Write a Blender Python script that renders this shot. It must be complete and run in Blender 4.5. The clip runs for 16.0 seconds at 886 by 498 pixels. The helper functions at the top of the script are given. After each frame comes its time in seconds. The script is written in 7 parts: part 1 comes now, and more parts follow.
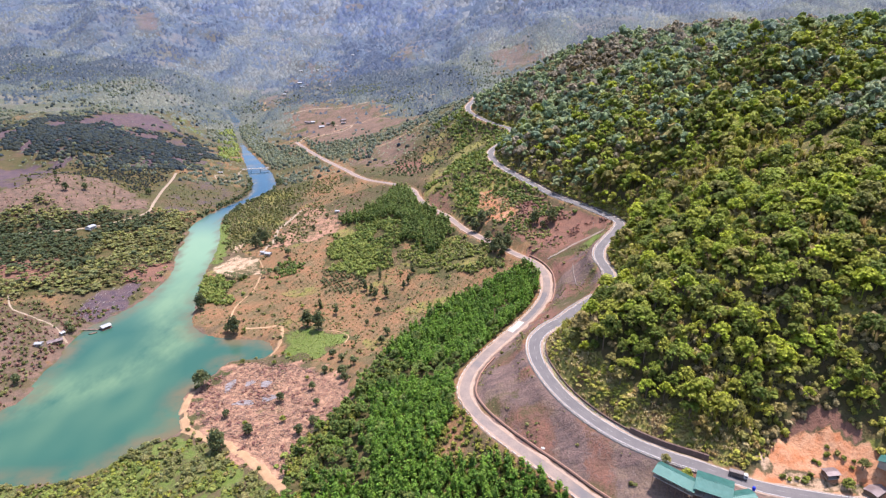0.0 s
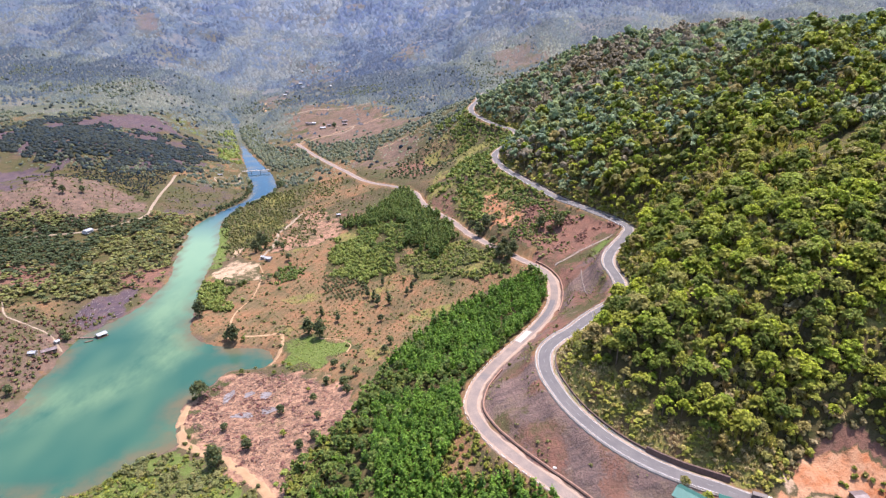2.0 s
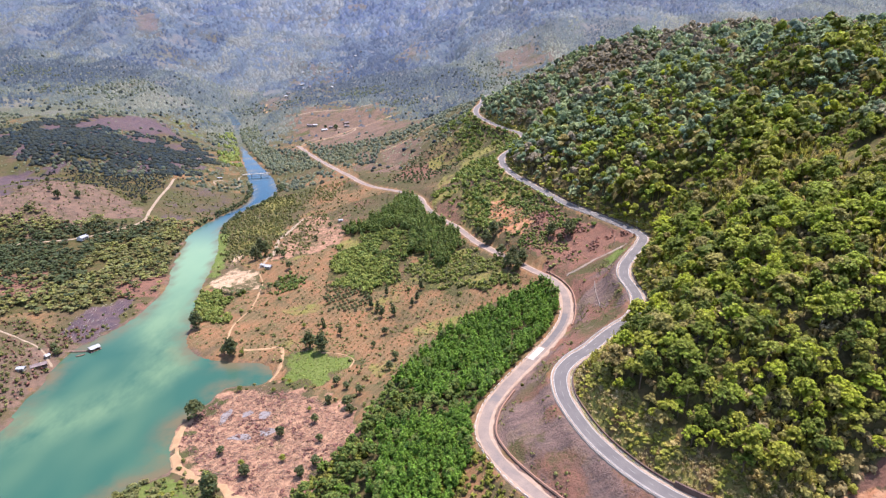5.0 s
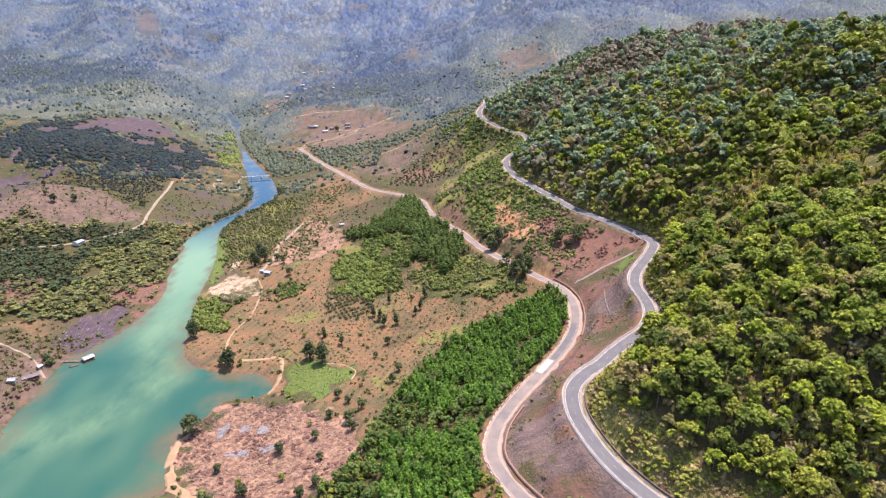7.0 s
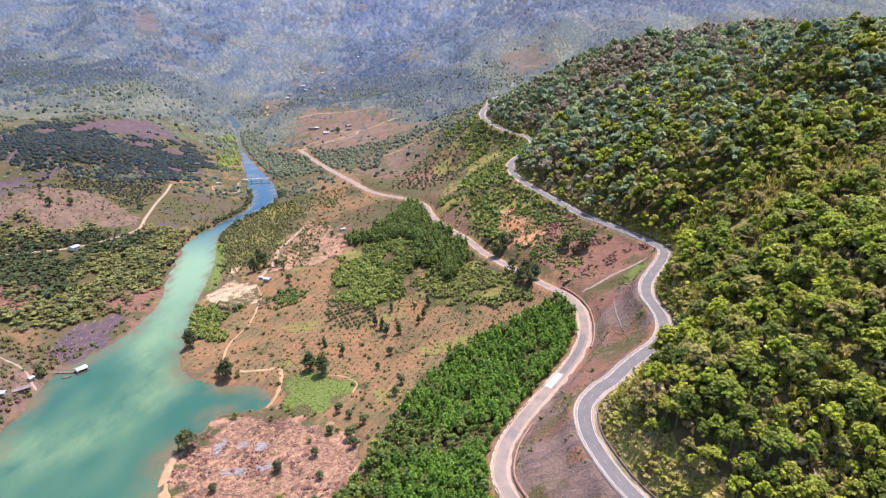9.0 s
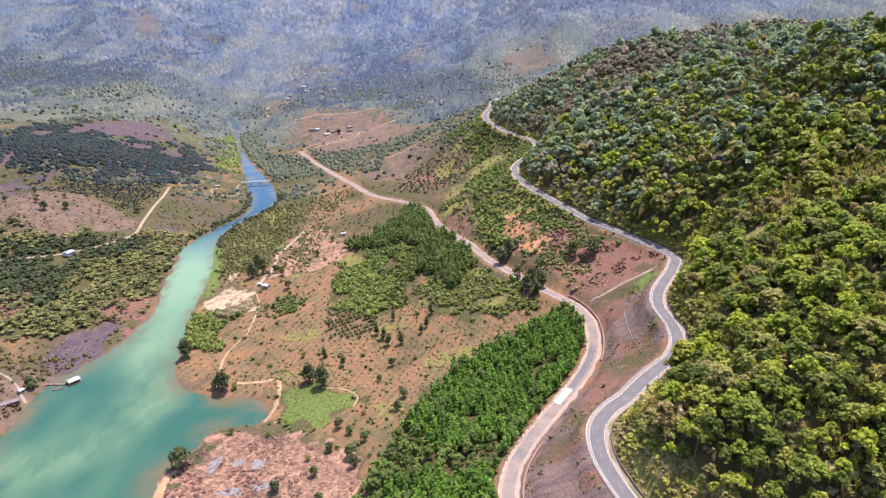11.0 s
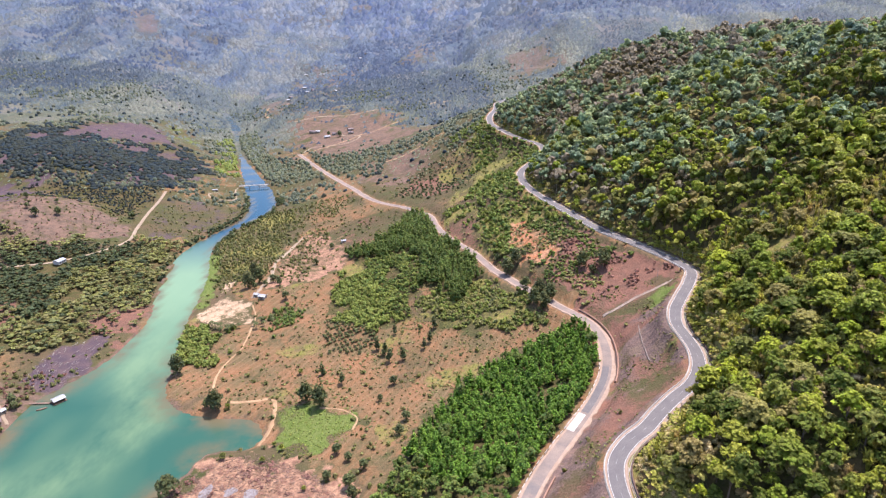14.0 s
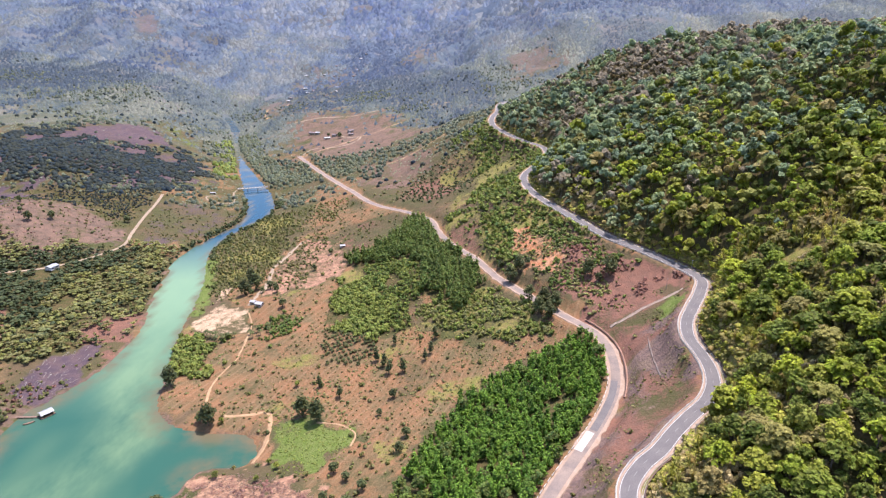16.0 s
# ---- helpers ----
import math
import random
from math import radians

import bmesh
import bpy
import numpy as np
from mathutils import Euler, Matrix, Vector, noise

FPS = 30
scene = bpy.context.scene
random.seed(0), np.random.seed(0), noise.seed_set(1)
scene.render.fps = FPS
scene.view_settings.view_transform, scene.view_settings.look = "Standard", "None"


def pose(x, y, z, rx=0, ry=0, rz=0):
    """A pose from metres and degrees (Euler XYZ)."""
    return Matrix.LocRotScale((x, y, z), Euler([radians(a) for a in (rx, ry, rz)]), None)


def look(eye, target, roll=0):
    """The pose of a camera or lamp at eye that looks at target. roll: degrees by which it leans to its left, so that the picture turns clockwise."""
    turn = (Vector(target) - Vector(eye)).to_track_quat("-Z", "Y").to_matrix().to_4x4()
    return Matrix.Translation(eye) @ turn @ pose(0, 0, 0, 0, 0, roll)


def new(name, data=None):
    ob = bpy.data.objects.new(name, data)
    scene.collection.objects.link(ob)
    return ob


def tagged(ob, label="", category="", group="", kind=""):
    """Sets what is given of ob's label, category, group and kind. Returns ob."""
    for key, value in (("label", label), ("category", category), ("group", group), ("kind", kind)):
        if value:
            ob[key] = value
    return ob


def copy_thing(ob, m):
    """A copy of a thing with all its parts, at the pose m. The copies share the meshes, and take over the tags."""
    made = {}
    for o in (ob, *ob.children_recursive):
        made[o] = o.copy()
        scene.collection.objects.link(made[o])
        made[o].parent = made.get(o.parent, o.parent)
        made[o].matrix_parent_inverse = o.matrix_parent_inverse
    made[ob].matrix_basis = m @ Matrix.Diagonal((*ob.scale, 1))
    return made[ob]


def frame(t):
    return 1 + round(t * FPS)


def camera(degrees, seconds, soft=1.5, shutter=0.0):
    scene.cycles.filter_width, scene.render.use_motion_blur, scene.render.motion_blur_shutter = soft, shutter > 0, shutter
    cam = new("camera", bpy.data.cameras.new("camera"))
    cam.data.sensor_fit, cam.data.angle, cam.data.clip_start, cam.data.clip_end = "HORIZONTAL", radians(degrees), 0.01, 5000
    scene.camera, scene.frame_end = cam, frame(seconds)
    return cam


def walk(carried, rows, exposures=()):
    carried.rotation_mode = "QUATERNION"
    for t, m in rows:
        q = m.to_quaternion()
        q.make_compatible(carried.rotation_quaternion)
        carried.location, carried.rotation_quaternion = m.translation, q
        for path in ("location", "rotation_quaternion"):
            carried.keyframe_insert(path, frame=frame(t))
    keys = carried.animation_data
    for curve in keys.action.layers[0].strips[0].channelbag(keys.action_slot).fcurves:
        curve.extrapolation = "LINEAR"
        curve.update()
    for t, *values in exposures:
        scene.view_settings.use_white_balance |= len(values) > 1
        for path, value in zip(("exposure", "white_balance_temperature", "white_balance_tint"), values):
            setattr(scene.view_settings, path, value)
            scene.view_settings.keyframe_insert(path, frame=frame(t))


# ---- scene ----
cam = camera(73.0, 16.0, soft=1.3)
PATH = (
    # seconds, x, y, z, pitch, roll, yaw
    (0, 0.00, 0.00, 238.10, 69.230, 0.724, 0.000),
    (2, -2.98, 13.37, 237.95, 69.244, 0.697, 0.083),
    (4, -5.95, 27.24, 237.93, 69.258, 0.673, 0.169),
    (6.5, -9.48, 45.15, 238.00, 69.278, 0.646, 0.283),
    (8, -11.42, 56.13, 238.07, 69.291, 0.632, 0.354),
    (9, -12.61, 63.52, 238.11, 69.301, 0.624, 0.402),
    (11.5, -15.12, 82.20, 238.21, 69.325, 0.606, 0.528),
    (13, -16.23, 93.48, 238.22, 69.340, 0.597, 0.606),
    (14.5, -17.01, 104.76, 238.18, 69.356, 0.590, 0.687),
    (16, -17.38, 116.02, 238.08, 69.373, 0.585, 0.769),
)
walk(cam, [(t, pose(x, y, z, 0, 0, yaw) @ pose(0, 0, 0, rx, 0, 0) @ pose(0, 0, 0, 0, 0, roll)) for t, x, y, z, rx, roll, yaw in PATH])

# ---- light ----
SUN_WAY = Vector((0.20, 0.23, 0.95)).normalized()
world = bpy.data.worlds.new("sky")
scene.world = world
world.use_nodes = True
sky = world.node_tree.nodes.new("ShaderNodeTexSky")
sky.sky_type, sky.sun_disc, sky.sun_elevation, sky.sun_rotation = "NISHITA", False, math.asin(SUN_WAY.z), math.atan2(SUN_WAY.x, SUN_WAY.y)
sky.altitude, sky.dust_density = 300, 2.0
world.node_tree.links.new(sky.outputs[0], world.node_tree.nodes["Background"].inputs[0])
world.node_tree.nodes["Background"].inputs[1].default_value = 0.15
sun = new("sun", bpy.data.lights.new("sun", "SUN"))
sun.data.energy, sun.data.angle, sun.data.color = 3.7, radians(0.6), (1.0, 0.935, 0.87)
sun.matrix_world = look(SUN_WAY * 900, (0, 0, 0))
scene.view_settings.exposure = 1.2
scene.view_settings.use_white_balance = True
scene.view_settings.white_balance_temperature = 6250
scene.view_settings.white_balance_tint = 20



# ---- materials ----
def material(name, rough=0.8, metal=0.0):
    """A new node material with its principled shader and a maker of further nodes."""
    m = bpy.data.materials.new(name)
    m.use_nodes = True
    tree = m.node_tree
    shader = tree.nodes["Principled BSDF"]
    shader.inputs["Roughness"].default_value, shader.inputs["Metallic"].default_value = rough, metal
    shader.inputs["Specular IOR Level"].default_value = 0.2

    def node(kind, **given):
        n = tree.nodes.new(kind)
        for key, value in given.items():
            if isinstance(value, bpy.types.NodeSocket):
                tree.links.new(value, n.inputs[key.replace("_", " ")])
            else:
                n.inputs[key.replace("_", " ")].default_value = value
        return n
    return m, tree, shader, node


def noise_of(tree, node, size, detail=5.0, at=None):
    """Noise in world metres with lumps of that size."""
    if at is None:
        at = tree.nodes.new("ShaderNodeNewGeometry").outputs["Position"]
    n = node("ShaderNodeTexNoise", Vector=at, Scale=1.0 / size, Detail=detail, Roughness=0.6)
    return n.outputs["Fac"]


def mixed(tree, fac, one, two):
    n = tree.nodes.new("ShaderNodeMix")
    n.data_type = "RGBA"
    for key, value in ((0, fac), (6, one), (7, two)):
        if isinstance(value, bpy.types.NodeSocket):
            tree.links.new(value, n.inputs[key])
        else:
            n.inputs[key].default_value = (*value, 1) if isinstance(value, tuple) else value
    return n.outputs[2]


def ranged(tree, value, a, b, low=0.0, high=1.0):
    n = tree.nodes.new("ShaderNodeMapRange")
    tree.links.new(value, n.inputs[0])
    for k, v in enumerate((a, b, low, high)):
        n.inputs[k + 1].default_value = v
    return n.outputs[0]


def sums(tree, kind, a, b):
    n = tree.nodes.new("ShaderNodeMath")
    n.operation = kind
    for k, v in enumerate((a, b)):
        if isinstance(v, bpy.types.NodeSocket):
            tree.links.new(v, n.inputs[k])
        else:
            n.inputs[k].default_value = v
    return n.outputs[0]


def bumped(tree, shader, node, height, strength, distance):
    b = node("ShaderNodeBump", Height=height, Strength=strength, Distance=distance)
    tree.links.new(b.outputs[0], shader.inputs["Normal"])


def worn(name, one, two, size=2.0, rough=0.85, metal=0.0, grain=0.2, bump=0.02, dirt=None):
    """A worn surface: two tones in patches, fine grain and, where given, a third tone in stains."""
    m, tree, shader, node = material(name, rough, metal)
    patch = ranged(tree, noise_of(tree, node, size), 0.35, 0.65)
    colour = mixed(tree, patch, one, two)
    fine = noise_of(tree, node, grain, 3)
    dark = tuple(0.72 * v for v in one)
    colour = mixed(tree, ranged(tree, fine, 0.45, 0.75), colour, dark)
    if dirt:
        colour = mixed(tree, ranged(tree, noise_of(tree, node, size * 3.1), 0.52, 0.66), colour, dirt)
    tree.links.new(colour, shader.inputs["Base Color"])
    bumped(tree, shader, node, fine, 0.5, bump)
    return m


def leaf_material(name, tones, joined, haze_sheen=0.0, warm=0.34, spread_of=(0.58, 1.55)):
    """Leaves: a tone for each tree, a little lighter or darker leaf by leaf, light shining through."""
    m, tree, shader, node = material(name, 0.55)
    if joined:
        attribute = tree.nodes.new("ShaderNodeAttribute")
        attribute.attribute_name = "tint"
        which = attribute.outputs["Fac"]
    else:
        which = tree.nodes.new("ShaderNodeObjectInfo").outputs["Random"]
    ramp = tree.nodes.new("ShaderNodeValToRGB")
    tree.links.new(which, ramp.inputs[0])
    for k, tone in enumerate(tones):
        place = (k + 0.5) / len(tones)
        stop = ramp.color_ramp.elements[k] if k < 2 else ramp.color_ramp.elements.new(place)
        stop.position, stop.color = place, (*tone, 1)
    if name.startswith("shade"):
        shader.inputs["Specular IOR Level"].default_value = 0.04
    # Sheen on the far kinds of leaves stands in for haze.
    shader.inputs["Sheen Weight"].default_value, shader.inputs["Sheen Roughness"].default_value = haze_sheen, 0.45
    leaf = tree.nodes.new("ShaderNodeNewGeometry").outputs["Random Per Island"]
    colour = mixed(tree, ranged(tree, leaf, 0, 1, 0, warm), ramp.outputs[0], (0.30, 0.25, 0.045))
    shade = node("ShaderNodeHueSaturation", Hue=0.5, Saturation=1.0, Value=ranged(tree, leaf, 0, 1, 1.2, 0.78), Fac=1.0, Color=colour)
    sprays = noise_of(tree, node, 1.1, 4)
    clumps = ranged(tree, sprays, 0.36, 0.60, 0.0, 1.0)
    shade = node("ShaderNodeHueSaturation", Hue=0.5, Saturation=1.0, Value=ranged(tree, clumps, 0, 1, *spread_of), Fac=1.0, Color=shade.outputs[0])
    bumped(tree, shader, node, sprays, 1.0, 0.9)
    tree.links.new(shade.outputs[0], shader.inputs["Base Color"])
    through_leaf = node("ShaderNodeBsdfTranslucent", Color=shade.outputs[0])
    mix = node("ShaderNodeMixShader", Fac=0.36)
    tree.links.new(shader.outputs[0], mix.inputs[1])
    tree.links.new(through_leaf.outputs[0], mix.inputs[2])
    tree.links.new(mix.outputs[0], tree.nodes["Material Output"].inputs[0])
    return m


def ground_material():
    m, tree, shader, node = material("ground", 0.95)
    shader.inputs["Specular IOR Level"].default_value = 0.1
    big, middle, small = (noise_of(tree, node, s, 6) for s in (34, 6.5, 1.3))
    colour = mixed(tree, ranged(tree, big, 0.35, 0.65), (0.062, 0.064, 0.024), (0.098, 0.068, 0.040))
    colour = mixed(tree, ranged(tree, middle, 0.5, 0.68), colour, (0.040, 0.048, 0.018))
    covers = {}
    for name in ("cover_a", "cover_b", "cover_c"):
        a = tree.nodes.new("ShaderNodeAttribute")
        a.attribute_name = name
        s = node("ShaderNodeSeparateColor", Color=a.outputs["Color"])
        covers[name] = [*s.outputs, a.outputs["Alpha"]]
    ragged = sums(tree, "SUBTRACT", sums(tree, "ADD", sums(tree, "MULTIPLY", middle, 0.9), sums(tree, "MULTIPLY", small, 0.7)), 0.80)

    def lay(colour, mask, one, two, size):
        fac = ranged(tree, sums(tree, "ADD", mask, ragged), 0.38, 0.58)
        return mixed(tree, fac, colour, mixed(tree, ranged(tree, noise_of(tree, node, size, 6), 0.38, 0.62), one, two))
    soil, sand, grass, rock = covers["cover_a"]
    burnt, wood, slash, orange = covers["cover_b"]
    red, bright, grey, brown = covers["cover_c"]
    colour = lay(colour, wood, (0.050, 0.052, 0.018), (0.095, 0.070, 0.032), 6)
    colour = lay(colour, brown, (0.165, 0.104, 0.076), (0.098, 0.070, 0.052), 8)
    # Haze put into the ground colour: greyish at first, bluer up the valley.
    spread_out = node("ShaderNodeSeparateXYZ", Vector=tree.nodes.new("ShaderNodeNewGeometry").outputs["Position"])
    near_haze = mixed(tree, ranged(tree, noise_of(tree, node, 14, 8), 0.40, 0.62), (0.068, 0.082, 0.060), (0.108, 0.112, 0.080))
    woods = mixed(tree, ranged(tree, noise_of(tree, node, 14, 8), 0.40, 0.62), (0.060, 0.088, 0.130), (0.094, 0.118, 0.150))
    woods = mixed(tree, ranged(tree, spread_out.outputs[1], 1300, 2300), near_haze, woods)
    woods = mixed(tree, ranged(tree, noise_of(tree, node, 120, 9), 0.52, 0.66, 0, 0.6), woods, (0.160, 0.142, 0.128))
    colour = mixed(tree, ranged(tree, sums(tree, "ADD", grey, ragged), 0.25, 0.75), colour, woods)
    colour = lay(colour, soil, (0.200, 0.104, 0.052), (0.118, 0.088, 0.044), 15)
    rows_here = node("ShaderNodeTexWave", Vector=node("ShaderNodeMapping", Vector=tree.nodes.new("ShaderNodeNewGeometry").outputs["Position"], Rotation=(0, 0, 0.5)).outputs[0], Scale=0.055, Distortion=9.0, Detail=4.0, Detail_Scale=0.35)
    terrace = sums(tree, "MULTIPLY", ranged(tree, rows_here.outputs["Fac"], 0.80, 0.97, 0, 0.34), ranged(tree, soil, 0.3, 0.7))
    colour = mixed(tree, terrace, colour, (0.250, 0.160, 0.095))
    colour = lay(colour, red, (0.186, 0.092, 0.064), (0.130, 0.072, 0.052), 7)
    colour = lay(colour, grass, (0.135, 0.140, 0.033), (0.195, 0.155, 0.056), 4)
    colour = lay(colour, bright, (0.084, 0.118, 0.024), (0.115, 0.140, 0.040), 4)
    turned = node("ShaderNodeMapping", Vector=tree.nodes.new("ShaderNodeNewGeometry").outputs["Position"], Rotation=(0, 0, 0.5), Scale=(0.35, 1.0, 0.35))
    stain = ranged(tree, noise_of(tree, node, 4.5, 7, turned.outputs[0]), 0.40, 0.62)
    stone = mixed(tree, stain, (0.104, 0.066, 0.059), (0.220, 0.136, 0.108))
    streak = node("ShaderNodeMapping", Vector=tree.nodes.new("ShaderNodeNewGeometry").outputs["Position"], Rotation=(0, 0, 0.5), Scale=(0.14, 1.0, 0.14))
    stone = mixed(tree, ranged(tree, noise_of(tree, node, 2.4, 5, streak.outputs[0]), 0.52, 0.64, 0, 0.6), stone, (0.052, 0.040, 0.044))
    stone = mixed(tree, ranged(tree, noise_of(tree, node, 15, 6), 0.53, 0.62, 0, 0.7), stone, (0.205, 0.140, 0.088))
    stone = mixed(tree, ranged(tree, noise_of(tree, node, 0.9, 4), 0.46, 0.64, 0, 0.55), stone, (0.050, 0.038, 0.037))
    stone = mixed(tree, ranged(tree, noise_of(tree, node, 2.1, 5), 0.58, 0.70, 0, 0.6), stone, (0.260, 0.195, 0.150))
    cells = node("ShaderNodeTexVoronoi", Scale=0.9)
    stone = mixed(tree, ranged(tree, cells.outputs["Distance"], 0.1, 0.5, 0.0, 0.35), stone, (0.115, 0.088, 0.076))
    fac = ranged(tree, sums(tree, "ADD", rock, ragged), 0.38, 0.58)
    colour = mixed(tree, fac, colour, stone)
    colour = lay(colour, burnt, (0.066, 0.048, 0.058), (0.100, 0.068, 0.068), 8)
    colour = lay(colour, slash, (0.345, 0.205, 0.128), (0.185, 0.096, 0.066), 3.6)
    colour = lay(colour, orange, (0.340, 0.130, 0.058), (0.400, 0.225, 0.130), 7)
    colour = lay(colour, sand, (0.430, 0.310, 0.205), (0.350, 0.235, 0.150), 5)
    colour = mixed(tree, ranged(tree, small, 0.56, 0.72, 0, 0.5), colour, (0.060, 0.048, 0.022))
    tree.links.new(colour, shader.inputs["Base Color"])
    bumped(tree, shader, node, sums(tree, "ADD", middle, small), 0.9, 0.8)
    return m


def water_material():
    m, tree, shader, node = material("water", 0.12)
    shader.inputs["Specular IOR Level"].default_value = 0.09
    place = tree.nodes.new("ShaderNodeNewGeometry").outputs["Position"]
    xyz = node("ShaderNodeSeparateXYZ", Vector=place)
    turned = node("ShaderNodeMapping", Vector=place, Rotation=(0, 0, 0.5), Scale=(1.0, 0.5, 1.0))
    murk = noise_of(tree, node, 62, 2, turned.outputs[0])
    colour = mixed(tree, ranged(tree, murk, 0.45, 0.75, 0.0, 0.45), (0.024, 0.080, 0.058), (0.102, 0.165, 0.088))
    plume = tree.nodes.new("ShaderNodeAttribute")
    plume.attribute_name = "plume"
    wisps = ranged(tree, noise_of(tree, node, 26, 4, turned.outputs[0]), 0.3, 0.62)
    colour = mixed(tree, sums(tree, "MULTIPLY", sums(tree, "MULTIPLY", plume.outputs["Fac"], wisps), 0.75), colour, (0.120, 0.185, 0.100))
    colour = mixed(tree, ranged(tree, xyz.outputs[1], 430, 600, 0.0, 0.85), colour, (0.150, 0.240, 0.140))
    # The far reach's blue, as of reflected sky, is put into the colour.
    colour = mixed(tree, ranged(tree, xyz.outputs[1], 650, 780), colour, (0.008, 0.046, 0.082))
    shallow = tree.nodes.new("ShaderNodeAttribute")
    shallow.attribute_name = "shallow"
    colour = mixed(tree, sums(tree, "MULTIPLY", shallow.outputs["Fac"], ranged(tree, noise_of(tree, node, 24), 0.35, 0.6)), colour, (0.105, 0.088, 0.050))
    tree.links.new(colour, shader.inputs["Base Color"])
    ripple = noise_of(tree, node, 1.6, 3)
    bumped(tree, shader, node, ripple, 0.25, 0.12)
    return m


def roof_material(name, one, two, pitch=0.9):
    """Painted corrugated sheet, faded and a little rusty."""
    m, tree, shader, node = material(name, 0.45, 0.1)
    colour = mixed(tree, ranged(tree, noise_of(tree, node, 3), 0.35, 0.65), one, two)
    colour = mixed(tree, ranged(tree, noise_of(tree, node, 0.5), 0.62, 0.75, 0, 0.5), colour, (0.20, 0.13, 0.09))
    tree.links.new(colour, shader.inputs["Base Color"])
    return m


MAT = {
    "ground": ground_material(),
    "water": water_material(),
    "asphalt": worn("asphalt", (0.112, 0.104, 0.103), (0.144, 0.132, 0.127), 7, 0.9, grain=0.3),
    "dusty_asphalt": worn("dusty_asphalt", (0.165, 0.136, 0.122), (0.245, 0.190, 0.155), 8, 0.9, grain=0.3, dirt=(0.116, 0.109, 0.109)),
    "dust": worn("dust", (0.330, 0.245, 0.185), (0.262, 0.184, 0.132), 3, 0.95, grain=0.4),
    "track": worn("track", (0.350, 0.235, 0.130), (0.270, 0.165, 0.090), 5, 0.95, grain=0.5),
    "pale_track": worn("pale_track", (0.300, 0.235, 0.165), (0.230, 0.170, 0.115), 5, 0.95, grain=0.5),
    "line": worn("line_paint", (0.490, 0.483, 0.462), (0.374, 0.360, 0.340), 2, 0.7, grain=0.15),
    "faded_line": worn("faded_line_paint", (0.27, 0.262, 0.255), (0.20, 0.195, 0.19), 1.5, 0.8, grain=0.15),
    "concrete": worn("concrete", (0.374, 0.340, 0.299), (0.272, 0.238, 0.204), 2.5, 0.9, grain=0.25),
    "new_concrete": worn("new_concrete", (0.450, 0.420, 0.380), (0.360, 0.330, 0.295), 1.5, 0.85, grain=0.3),
    "dark_stone": worn("dark_stone", (0.088, 0.061, 0.051), (0.150, 0.095, 0.075), 1.6, 0.95, grain=0.3, bump=0.08),
    "white_paint": worn("white_paint", (0.503, 0.490, 0.462), (0.408, 0.388, 0.354), 1.2, 0.6, grain=0.2),
    "steel": worn("galvanised_steel", (0.354, 0.354, 0.347), (0.286, 0.279, 0.272), 1.0, 0.45, 0.6, 0.2),
    "bark": worn("bark", (0.109, 0.075, 0.051), (0.163, 0.129, 0.095), 0.6, 0.95, grain=0.1, bump=0.04),
    "dead_wood": worn("dead_wood", (0.231, 0.163, 0.122), (0.163, 0.095, 0.075), 1.0, 0.95, grain=0.15),
    "teal_roof": roof_material("teal_roof", (0.026, 0.092, 0.078), (0.040, 0.120, 0.102)),
    "pale_roof": roof_material("pale_roof", (0.350, 0.360, 0.370), (0.270, 0.275, 0.280)),
    "rusty_roof": roof_material("rusty_roof", (0.130, 0.096, 0.092), (0.190, 0.150, 0.145)),
    "timber": worn("timber", (0.116, 0.075, 0.048), (0.170, 0.116, 0.075), 0.8, 0.85, grain=0.1),
    "wall_paint": worn("wall_paint", (0.340, 0.299, 0.245), (0.272, 0.231, 0.190), 1.5, 0.9, grain=0.2),
    "dark_gap": worn("dark_gap", (0.020, 0.019, 0.018), (0.034, 0.031, 0.027), 0.8, 0.9),
    "blue_plastic": worn("blue_plastic", (0.014, 0.034, 0.374), (0.020, 0.048, 0.408), 0.8, 0.4),
    "truck_grey": worn("truck_grey", (0.136, 0.116, 0.109), (0.184, 0.156, 0.143), 0.7, 0.6, 0.2),
    "ash": worn("ash", (0.25, 0.23, 0.225), (0.14, 0.11, 0.105), 1.4, 0.95, grain=0.4),
    "terracotta": worn("red_coping", (0.30, 0.18, 0.13), (0.24, 0.13, 0.09), 1.5, 0.9, grain=0.2),
    "rubber": worn("rubber", (0.020, 0.020, 0.020), (0.031, 0.029, 0.027), 0.3, 0.9),
}
FOREST_TONES = ((0.077, 0.115, 0.015), (0.162, 0.214, 0.022), (0.243, 0.312, 0.024), (0.192, 0.206, 0.031), (0.313, 0.365, 0.024), (0.060, 0.095, 0.015), (0.097, 0.141, 0.020), (0.249, 0.197, 0.072), (0.174, 0.243, 0.022), (0.238, 0.254, 0.031))
GROVE_TONES = ((0.072, 0.164, 0.020), (0.104, 0.212, 0.024), (0.138, 0.254, 0.030), (0.054, 0.126, 0.020), (0.116, 0.230, 0.026))
DARK_TONES = ((0.038, 0.058, 0.028), (0.055, 0.080, 0.036), (0.074, 0.100, 0.042))
SCRUB_TONES = ((0.115, 0.142, 0.026), (0.180, 0.198, 0.034), (0.195, 0.150, 0.062), (0.088, 0.114, 0.026), (0.235, 0.258, 0.032), (0.150, 0.172, 0.030))
# Haze put into the leaf colours: bluer and paler the farther the woods.
FOOTHILL_HAZE_TONES = ((0.032, 0.054, 0.080), (0.054, 0.082, 0.096), (0.082, 0.110, 0.106), (0.116, 0.138, 0.114), (0.162, 0.174, 0.134))
